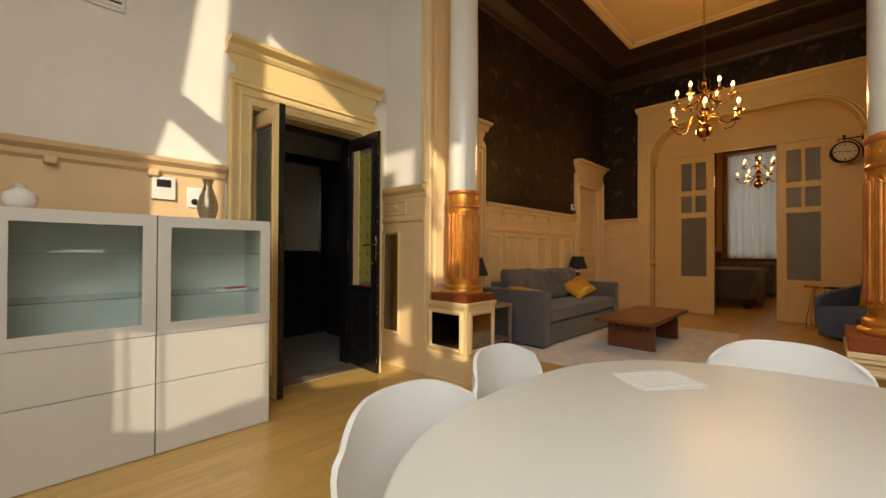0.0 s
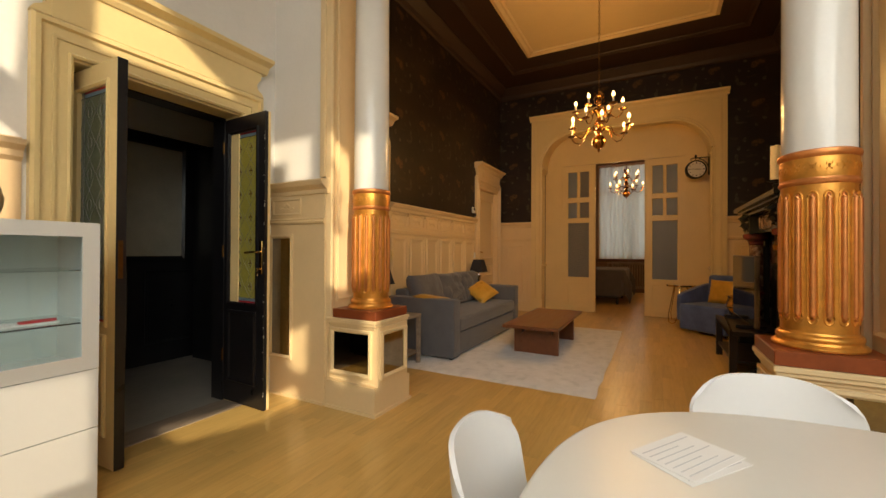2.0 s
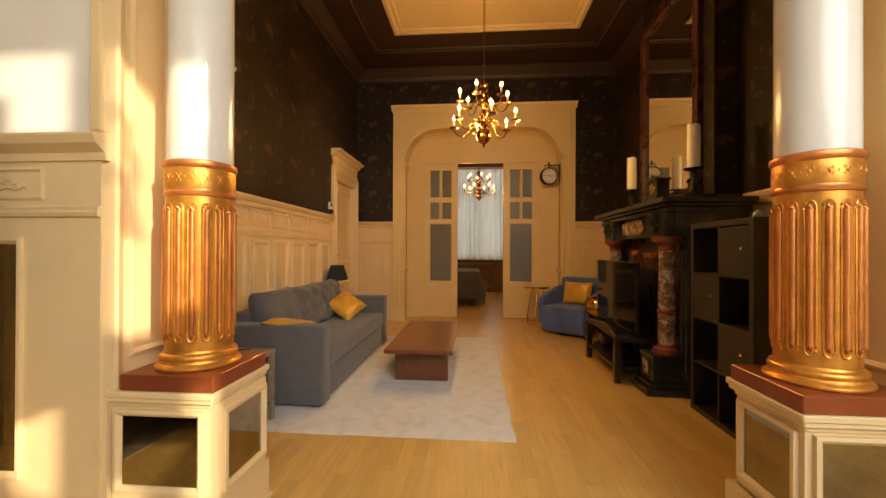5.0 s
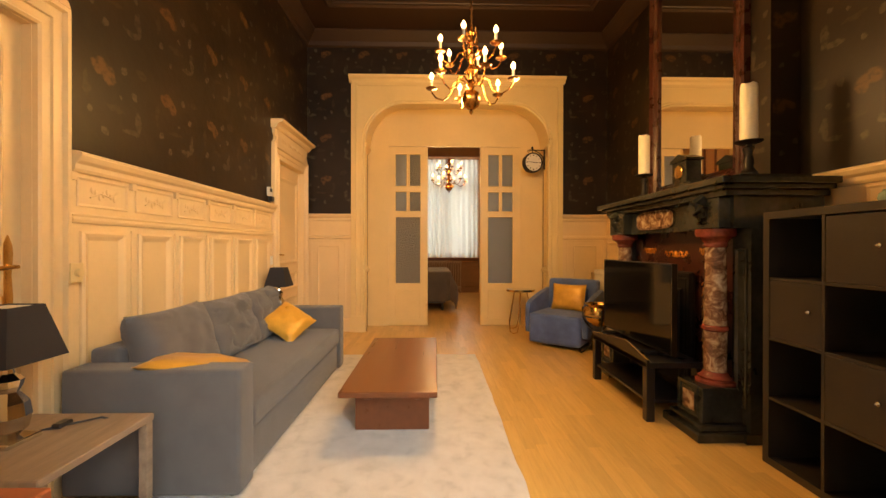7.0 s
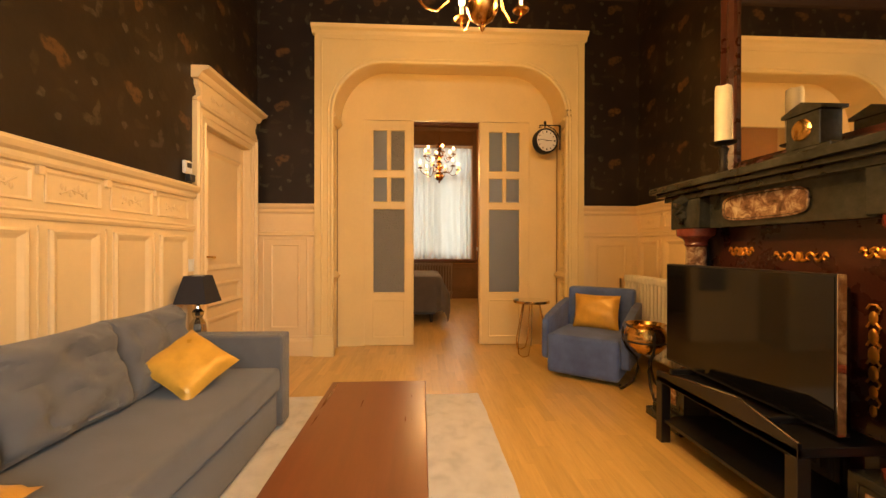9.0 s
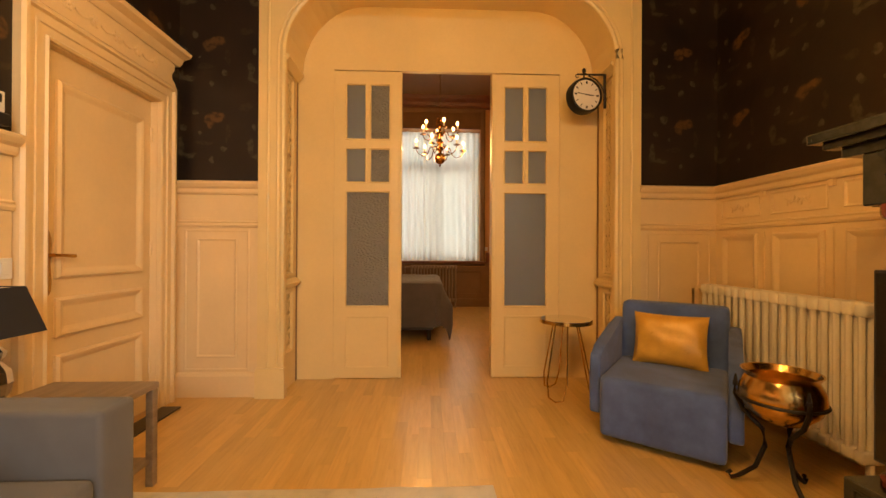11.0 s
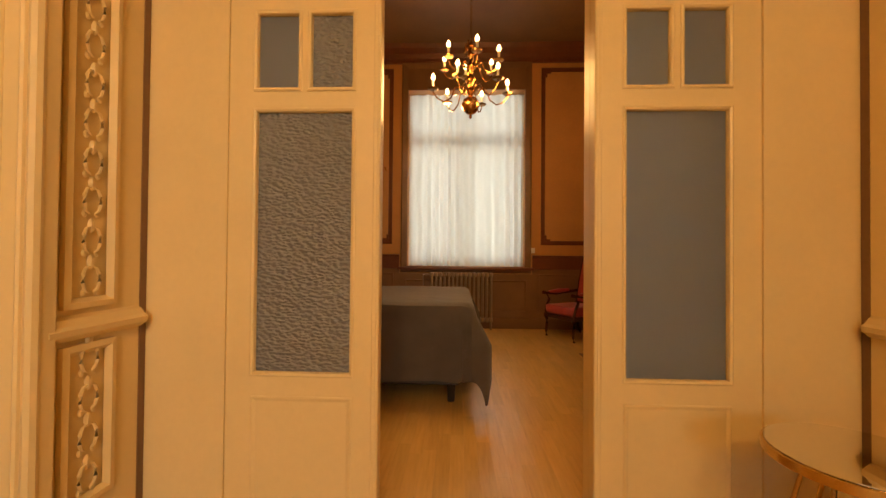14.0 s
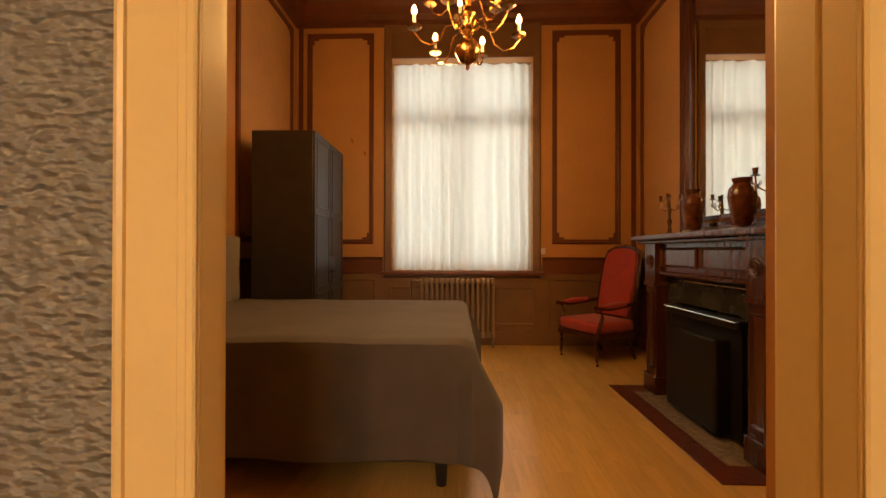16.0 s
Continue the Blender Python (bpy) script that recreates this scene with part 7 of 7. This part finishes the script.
raised_panel(bm, fs, -0.17, 0.17, 0.14, 0.92, 0.05, 0.016, 0.003)
part("fire_screen", bm, IRON, fpl, "dark embossed iron fire screen")


def gilt_scrolls(bm, cx, cz, w, y):
    for s in (-1, 1):
        for k in range(4):
            x = cx + s * w * (0.12 + 0.24 * k)
            r = 0.024 - 0.003 * k
            tube(bm, [(x + r * math.cos(t) * s, y, cz + r * math.sin(t) * (1 if k % 2 else -1)) for t in (0, 0.9, 1.8, 2.7, 3.6, 4.5)], [0.004, 0.006, 0.007, 0.007, 0.006, 0.004], 6)
            blob(bm, (x, y, cz + (0.02 if k % 2 else -0.02)), 0.011, (1.3, 0.5, 0.8), 6)
    blob(bm, (cx, y, cz), 0.024, (0.9, 0.5, 1.1), 8)


for cx, cz, w in ((0, 1.20, 0.17), (-0.40, 1.225, 0.10), (0.40, 1.225, 0.10)):
    bm = bm_new()
    gilt_scrolls(bm, cx, cz, w, 0.327)
    part("gilt_mount", bm, GOLD, fpl, "gilt scroll mount", smooth=True)
for s in (-1, 1):
    bm = bm_new()
    for k in range(6):
        blob(bm, (s * 0.36, 0.328, 0.50 + k * 0.085), 0.028 - 0.003 * abs(k - 3), (0.9, 0.35, 1.5), 8)
        tube(bm, [(s * 0.36 + 0.028 * math.cos(t), 0.328, 0.54 + k * 0.085 + 0.025 * math.sin(t)) for t in (0, 1, 2, 3, 4)], 0.005, 6)
    part("gilt_mount", bm, GOLD, fpl, "gilt leaf mount", smooth=True)

wall_mirror("mirror", 4.80, 6.13, 1.75, 4.05, -1.02, "tall overmantel mirror in a dark red-brown wooden frame", 0.14)
bm = box(bm_new(), 4.44, 5.98, -1.155, -0.66, 1.7005, 1.749, 0.01, 2)
solid("mirror_ledge", bm, BLACKMARBLE, "black marble ledge under the mirror", "ledge", "structure")


def pillar_candle(x, y, hold, h, r):
    cs = thing("candle_holder", pose(x, y, 1.7495), "dark iron candle holder", "candle holder", "candle holders on the mantel")
    part("stem", lathe(bm_new(), [(0.05, 0), (0.055, 0.02), (0.04, 0.035), (0.025, 0.06), (0.03, 0.10), (0.02, hold * 0.6), (0.035, hold - 0.05), (0.02, hold - 0.035), (0.02, hold - 0.02)], n=20), IRON, cs, smooth=True)
    part("pan", lathe(bm_new(), [(0.02, hold - 0.0195), (0.075, hold - 0.012), (0.085, hold - 0.002), (0.07, hold)], n=24), IRON, cs, smooth=True)
    bm = lathe(bm_new(), [(r, 0), (r, h * 0.5), (r * 0.98, h * 0.95), (r * 0.9, h), (r * 0.7, h * 0.985)], n=24)
    for v in bm.verts:
        if v.co.z > h * 0.9:
            v.co.z += 0.02 * noise.noise(Vector((v.co.x * 30, v.co.y * 30, 0)))
    pc = solid("pillar_candle", bm, WAX, "thick ivory pillar candle with an uneven top", "candle", group="pillar candles", smooth=True)
    pc.matrix_world = pose(x, y, 1.7495 + hold + 0.0005)


pillar_candle(4.54, -0.80, 0.24, 0.385, 0.053)
pillar_candle(5.81, -0.745, 0.24, 0.385, 0.053)
mc = thing("mantel_clock", pose(5.22, -0.80, 1.7495), "black marble mantel clock like a small temple with a gold dial", "clock")
part("plinth", box(bm_new(), -0.17, 0.17, -0.08, 0.08, 0, 0.05, 0.004, 1), BLACKMARBLE, mc)
part("body", box(bm_new(), -0.10, 0.10, -0.065, 0.065, 0.0505, 0.24, 0.004, 1), BLACKMARBLE, mc)
bm = bm_new()
polygon(bm, plane_map("y", 0.0, 1), [(-0.12, 0.2405), (0.12, 0.2405), (0.12, 0.26), (0.0, 0.305), (-0.12, 0.26)], -0.075, 0.075)
part("pediment", bm, BLACKMARBLE, mc)
bm = lathe(bm_new(), [(0.055, 0), (0.06, 0.006), (0.05, 0.012)], n=28)
part("dial", bm, BRASS, mc, "gold dial", smooth=True).matrix_basis = pose(0, 0.0655, 0.15, -90, 0, 0)
# station clock on a bracket
sc = thing("wall_clock", pose(7.93, -0.135, 2.555, 0, 0, 90), "black double-sided station clock on a scrolled iron bracket", "clock")
bm = lathe(bm_new(), [(0.10, -0.05), (0.15, -0.045), (0.155, 0.0), (0.15, 0.045), (0.135, 0.05), (0.13, 0.04)], n=40)
part("case", bm, IRON, sc, smooth=True).matrix_basis = pose(0, 0, 0, -90, 0, 12)
bm = lathe(bm_new(), [(0.13, 0.0405), (0.13, 0.0425)], n=40)
part("dial", bm, WHITEWALL, sc, "white dial with black numerals").matrix_basis = pose(0, 0, 0, -90, 0, 12) @ pose(0, 0, 0)
for k in range(12):
    a = radians(30 * k)
    w = 0.004 if k % 3 else 0.008
    c, s = math.cos(a), math.sin(a)
    bm = bm_new()
    polygon(bm, lambda u, v, n: (u, v, n), [(c * r - s * q, s * r + c * q) for r, q in ((0.095, w), (0.118, w), (0.118, -w), (0.095, -w))], 0.0428, 0.044)
    part("hour_mark", bm, IRON, sc).matrix_basis = pose(0, 0, 0, -90, 0, 12)
for a, l, w in ((radians(178), 0.065, 0.005), (radians(-6), 0.092, 0.003)):
    c, s = math.cos(a), math.sin(a)
    bm = bm_new()
    polygon(bm, lambda u, v, n: (u, v, n), [(c * l - s * w, s * l + c * w), (-0.015 * c - s * w, -0.015 * s + c * w), (-0.015 * c + s * w, -0.015 * s - c * w), (c * l + s * w, s * l - c * w)], 0.0452, 0.0462)
    part("pointer", bm, IRON, sc, "black clock pointer").matrix_basis = pose(0, 0, 0, -90, 0, 12)
bm = bm_new()
tube(bm, [(0, 0, 0.155), (0, 0, 0.19), (-0.02, 0, 0.20)], 0.008, 8)
tube(bm, [(0.06, 0, 0.195), (-0.185, 0, 0.195)], 0.008, 8)
tube(bm, [(0.06 + 0.015 * math.cos(q), 0, 0.18 + 0.015 * math.sin(q)) for q in (1.57, 0.5, -0.5, -1.57, -2.6)], 0.005, 6)
tube(bm, [(-0.185, 0, -0.10), (-0.185, 0, 0.20)], 0.012, 8)
tube(bm, [(-0.18, 0, 0.02), (-0.16, 0, 0.09), (-0.11, 0, 0.15), (-0.04, 0, 0.185)], 0.007, 8)
blob(bm, (0, 0, 0.225), 0.018, (1, 1, 1.5), 8)
part("bracket", bm, IRON, sc, "scrolled black iron bracket", smooth=True)

# thermostat and switch by the inner door
th = thing("thermostat", pose(6.38, YL - 0.016, 1.80), "white thermostat above the dado rail", "thermostat")
part("body", box(bm_new(), -0.045, 0.045, -0.03, 0, 0.03, 0.13, 0.005, 2), WHITETHING, th)
part("display", box(bm_new(), -0.03, 0.03, -0.0315, -0.0295, 0.075, 0.115), DARKPLASTIC, th)
part("lower_box", box(bm_new(), -0.005, 0.06, -0.045, 0, -0.03, 0.028, 0.004, 1), DARKPLASTIC, th)
ls = thing("light_switch", pose(6.45, YL - 0.016, 1.10), "white light switch beside the door", "switch")
part("plate", box(bm_new(), -0.035, 0.035, -0.010, 0, -0.05, 0.05, 0.003, 2), WHITETHING, ls)
part("rocker", box(bm_new(), -0.018, 0.018, -0.014, -0.0095, -0.03, 0.03, 0.002, 1), WHITETHING, ls)
ls = thing("light_switch", pose(3.90, YL - 0.07, 1.12), "round cream light switch on the door surround", "switch")
part("plate", box(bm_new(), -0.035, 0.035, -0.010, 0, -0.05, 0.05, 0.003, 2), CREAM, ls)
part("knob", tube(bm_new(), [(0, -0.009, 0), (0, -0.03, 0)], 0.02, 12), CREAM, ls)
bm = box(bm_new(), 6.95, 7.56, YL - 0.18, YL - 0.04, 0.0, 0.012, 0.003, 1)
solid("floor_grille", bm, BLACKWOOD, "dark floor grille at the foot of the door", "floor grille")


# ---- dining things ----
def cabinet_unit(x):
    cu = thing("display_cabinet", pose(x, 2.64, 0.0), "white gloss cabinet with a glass door over two drawers", "cabinet", "white cabinets")
    w, d, h = 0.60, 0.40, 1.28
    bm = bm_new()
    for q in ((0.002, 0.018, 0.02, d, 0, h - 0.0185), (w - 0.018, w - 0.002, 0.02, d, 0, h - 0.0185), (0.002, w - 0.002, 0.02, d, h - 0.018, h), (0.018, w - 0.018, 0.02, d, 0, 0.018), (0.018, w - 0.018, 0.02, d - 0.01, 0.63, 0.648)):
        box(bm, *q)
    part("carcass", bm, WHITEGLOSS, cu)
    part("back_board", box(bm_new(), 0.018, w - 0.018, d - 0.012, d - 0.004, 0.648, h - 0.018), WHITEINSIDE, cu)
    for z0, z1 in ((0.004, 0.378), (0.382, 0.636)):
        part("drawer_front", box(bm_new(), 0.002, w - 0.002, 0, 0.0195, z0, z1, 0.0015, 1), WHITEGLOSS, cu)
    bm = bm_new()
    frame_ring(bm, plane_map("y", 0.0195, -1), 0.002, w - 0.002, 0.64, h - 0.002, [(0, 0), (0, 0.0195), (0.06, 0.0195), (0.06, 0), (0, 0)])
    bmesh.ops.remove_doubles(bm, verts=bm.verts[:], dist=1e-5)
    dr = part("door", bm, WHITEGLOSS, cu)
    part("door_glass", box(bm_new(), 0.061, w - 0.061, 0.008, 0.012, 0.699, h - 0.061), GREENISH, dr, "clear glass").visible_shadow = False
    for z in (0.84, 1.07):
        part("glass_shelf", box(bm_new(), 0.019, w - 0.019, 0.03, d - 0.015, z, z + 0.006), GREENISH, cu, "glass shelf").visible_shadow = False
    bm = bm_new()
    for z in (0.78, 1.16):
        box(bm, w - 0.034, w - 0.0185, 0.03, 0.06, z, z + 0.03, 0.002, 1)
    part("hinge", bm, CHROME, cu)
    return cu


cabinet_unit(0.318)
cabinet_unit(-0.284)
cabinet_unit(-0.886)
bm = box(bm_new(), -0.09, 0.09, -0.05, 0.05, 0, 0.006)
solid("booklet", bm, PAPER, "white booklet on the glass shelf", "booklet").matrix_world = pose(0.72, 2.78, 0.847, 0, 0, 5)
bm = box(bm_new(), -0.06, 0.06, -0.012, 0.012, 0, 0.012, 0.003, 1)
solid("red_pen_case", bm, REDPAPER, "small red case lying on the booklet", "case").matrix_world = pose(0.75, 2.76, 0.8535, 0, 0, 8)
bm = box(bm_new(), -0.10, 0.10, -0.05, 0.05, 0, 0.010, 0.002, 1)
box(bm, -0.07, 0.10, -0.03, 0.04, 0.0102, 0.016)
solid("paper_stack", bm, PAPER, "loose papers on the glass shelf", "papers").matrix_world = pose(0.02, 2.82, 1.077, 0, 0, -12)
solid("bronze_vase", lathe(bm_new(), [(0.03, 0), (0.04, 0.005), (0.055, 0.05), (0.058, 0.085), (0.045, 0.14), (0.026, 0.19), (0.022, 0.215), (0.032, 0.24), (0.034, 0.245), (0.028, 0.243), (0.02, 0.21)], n=28), BRONZEVASE, "slender brushed bronze vase on the cabinet", "vase", smooth=True).matrix_world = pose(0.60, 2.80, 1.281)
bm = lathe(bm_new(), [(0.035, 0), (0.05, 0.01), (0.062, 0.04), (0.055, 0.075), (0.03, 0.09), (0.018, 0.10), (0.024, 0.118), (0.02, 0.116), (0.014, 0.10)], n=28)
for v in bm.verts:
    a = math.atan2(v.co.y, v.co.x)
    k = 1 + 0.03 * math.sin(a * 12 + v.co.z * 90)
    v.co.x *= k
    v.co.y *= k
solid("porcelain_vase", bm, PORCELAIN, "small round white porcelain vase on the cabinet", "vase", smooth=True).matrix_world = pose(-0.19, 2.80, 1.281)
wt = thing("wall_display", pose(0.458, YL - 0.0125, 1.505), "white wall-mounted control panel with a dark display", "control panel")
part("body", box(bm_new(), -0.066, 0.066, -0.025, 0, -0.075, 0.075, 0.006, 2), WHITETHING, wt)
part("display", box(bm_new(), -0.04, 0.04, -0.0265, -0.0245, 0.005, 0.055), DARKPLASTIC, wt, "dark display")
so2 = thing("wall_socket", pose(0.64, YL - 0.0125, 1.46), "beige double wall socket", "socket")
part("plate", box(bm_new(), -0.045, 0.045, -0.012, 0, -0.07, 0.07, 0.004, 2), PORCELAIN, so2)
part("insert", tube(bm_new(), [(0, -0.011, -0.03), (0, -0.016, -0.03)], 0.022, 16), DARKPLASTIC, so2)
part("rocker", box(bm_new(), -0.028, 0.028, -0.015, -0.0115, 0.01, 0.058, 0.002, 1), PORCELAIN, so2)
vg = thing("air_vent", pose(0.13, YL - 0.001, 2.66), "white slotted air vent high on the wall", "vent")
part("vent_frame", box(bm_new(), -0.17, 0.12, -0.012, 0, -0.08, 0.08, 0.003, 1), WHITETHING, vg)
for k in range(5):
    part("slat", box(bm_new(), -0.15, 0.10, -0.0165, -0.0115, -0.055 + k * 0.025, -0.045 + k * 0.025), DARKPLASTIC if k % 2 else WHITETHING, vg)

# table
dt = thing("dining_table", pose(0.705, -0.09, 0.0), "large white rounded dining table", "table")


bm = bm_new()
rows = []
for o, z in ((0.03, 0.708), (0.006, 0.714), (0.0, 0.722), (0.0, 0.732), (0.004, 0.738), (0.010, 0.74)):
    rows.append([bm.verts.new((x * (1 - o / 0.75), y * (1 - o / 0.75), z)) for x, y in squircle(0.695, 0.76, 2.7, 96)])
for a, b in zip(rows, rows[1:]):
    for k in range(96):
        bm.faces.new((a[k], a[(k + 1) % 96], b[(k + 1) % 96], b[k]))
bm.faces.new(rows[-1])
bm.faces.new(list(reversed(rows[0])))
part("tabletop", bm, TABLETOP, dt, smooth=True)
part("pedestal_stem", lathe(bm_new(), [(0.34, 0.0), (0.33, 0.012), (0.10, 0.04), (0.055, 0.10), (0.05, 0.40), (0.08, 0.62), (0.22, 0.70), (0.24, 0.7075)], n=40), WHITEPLASTIC, dt, smooth=True)
pp = thing("paper_sheet", pose(1.03, 0.395, 0.7405, 0, 0, -38), "printed sheet of paper lying on the table", "paper", "papers on the table")
part("sheet", box(bm_new(), -0.092, 0.092, -0.066, 0.066, 0, 0.0008), PAPER, pp)
bm = bm_new()
for k in range(7):
    box(bm, -0.08, 0.08 - 0.03 * (k % 3), -0.052 + 0.016 * k, -0.049 + 0.016 * k, 0.0008, 0.0012)
part("print_lines", bm, INK, pp)
copy_thing(pp, pose(1.045, 0.40, 0.7418, 0, 0, -33))


def shell_chair(m):
    """Moulded white shell on a wooden frame; the front looks towards +y."""
    ch = thing("shell_chair", m, "white moulded plastic shell chair at the dining table", "chair", "white chairs round the table")
    bm = bm_new()
    n, k = 22, 20
    grid = []
    for j in range(n + 1):
        v = j / n
        row = []
        for i in range(k + 1):
            u = 2 * i / k - 1
            if v < 0.5:
                t = v / 0.5
                y = 0.23 - 0.42 * t
                z = 0.445 - 0.02 * math.sin(t * math.pi) - 0.025 * max(0, 0.2 - t) / 0.2
                half = 0.225 + 0.01 * t
                lift = 0.035 * abs(u) ** 3 * (0.4 + 0.9 * t)
                row.append((u * half, y, z + lift))
            else:
                t = (v - 0.5) / 0.5
                a = min(1.0, t / 0.35) * radians(78)
                y = -0.19 - 0.07 * math.sin(a) - max(0, t - 0.35) * 0.07
                z = 0.445 + 0.07 * (1 - math.cos(a)) + max(0, t - 0.35) * 0.455
                half = 0.214 * (1 - 0.05 * t)
                e = 1.0
                if t > 0.75:
                    q = (t - 0.75) / 0.25
                    e = 1 - 0.12 * q ** 2.5
                    z -= 0.055 * abs(u) ** 3.5 * q
                wrap = 0.07 * abs(u) ** 2.2
                row.append((u * half * e, y + wrap, z + 0.03 * abs(u) ** 3 * (1 - t)))
        grid.append(row)
    vs = [[bm.verts.new(p) for p in row] for row in grid]
    us = []
    for j in range(n + 1):
        row = []
        for i in range(k + 1):
            a = Vector(grid[min(j + 1, n)][i]) - Vector(grid[max(j - 1, 0)][i])
            c = Vector(grid[j][min(i + 1, k)]) - Vector(grid[j][max(i - 1, 0)])
            nn = a.cross(c).normalized()
            row.append(bm.verts.new(Vector(grid[j][i]) - nn * 0.011))
        us.append(row)
    for j in range(n):
        for i in range(k):
            bm.faces.new((vs[j][i], vs[j][i + 1], vs[j + 1][i + 1], vs[j + 1][i]))
            bm.faces.new((us[j][i], us[j + 1][i], us[j + 1][i + 1], us[j][i + 1]))
    edge = [(0, i) for i in range(k + 1)] + [(j, k) for j in range(1, n + 1)] + [(n, i) for i in range(k - 1, -1, -1)] + [(j, 0) for j in range(n - 1, 0, -1)]
    for (a, c), (d, e) in zip(edge, edge[1:] + edge[:1]):
        bm.faces.new((vs[a][c], vs[d][e], us[d][e], us[a][c]))
    part("shell", bm, WHITEPLASTIC, ch, smooth=True)
    for sx in (-1, 1):
        for sy, y0 in ((1, 0.14), (-1, -0.14)):
            part("leg", tube(bm_new(), [(sx * 0.15, y0, 0.415), (sx * 0.23, y0 + sy * 0.09, 0.0)], [0.016, 0.011], 10), GREYWOOD, ch, smooth=True)
    bm = bm_new()
    tube(bm, [(-0.17, 0.15, 0.33), (0.17, 0.15, 0.33)], 0.006, 6)
    tube(bm, [(-0.17, -0.15, 0.33), (0.17, -0.15, 0.33)], 0.006, 6)
    tube(bm, [(-0.16, 0.15, 0.35), (0.16, -0.15, 0.38)], 0.006, 6)
    tube(bm, [(0.16, 0.15, 0.35), (-0.16, -0.15, 0.38)], 0.006, 6)
    part("brace", bm, IRON, ch)
    return ch


CHAIRS = [(0.41, 0.44, 182), (0.875, 0.52, 187), (1.29, 0.12, 100), (1.02, -0.62, 50)]
first = shell_chair(pose(CHAIRS[0][0], CHAIRS[0][1], 0, 0, 0, CHAIRS[0][2]))
for x, y, a in CHAIRS[1:]:
    copy_thing(first, pose(x, y, 0, 0, 0, a))

# ---- parquet strips, last ----
PW = 0.08
prng = random.Random(5)
shared = {}
LENGTHS = (0.48, 0.6, 0.72, 0.84)
floor_ob = bpy.data.objects["floor"]
rest = bm_new()
count = 0
row_n = 0
y = YD
while y < YL - 1e-6:
    y2 = min(y + PW, YL)
    x_end = XE if y > YR - 0.05 else XS0 + 0.1
    x = XB - prng.random() * 0.5
    while x < x_end:
        l = prng.choice(LENGTHS)
        near = 1.1 < x < 6.6 and 0.42 < y < 2.34 and l + x < 7.3
        if near and count < 300 and abs(y2 - y - PW) < 1e-6:
            if l not in shared:
                shared[l] = mesh_of("strip", box(bm_new(), 0.0003, l - 0.0003, 0.0002, PW - 0.0002, -0.0128, 0.0, 0.0003, 1), OAK_PIECE)
            ob = new("strip", shared[l])
            ob.parent = floor_ob
            ob.location = (x, y, prng.uniform(-0.0003, 0.0003))
            count += 1
        else:
            a, b = max(x, XB) + 0.0003, min(x + l, x_end) - 0.0003
            if b > a:
                dz = prng.uniform(-0.0003, 0.0003)
                box(rest, a, b, y + 0.0002, y2 - 0.0002, -0.0128, dz)
        x += l
    y = y2
me = bpy.data.meshes.new("strips_joined")
rest.to_mesh(me)
rest.free()
me.materials.append(OAK_JOINED)
ob = new("strips", me)
ob.parent = floor_ob
ob["kind"] = "stuff"
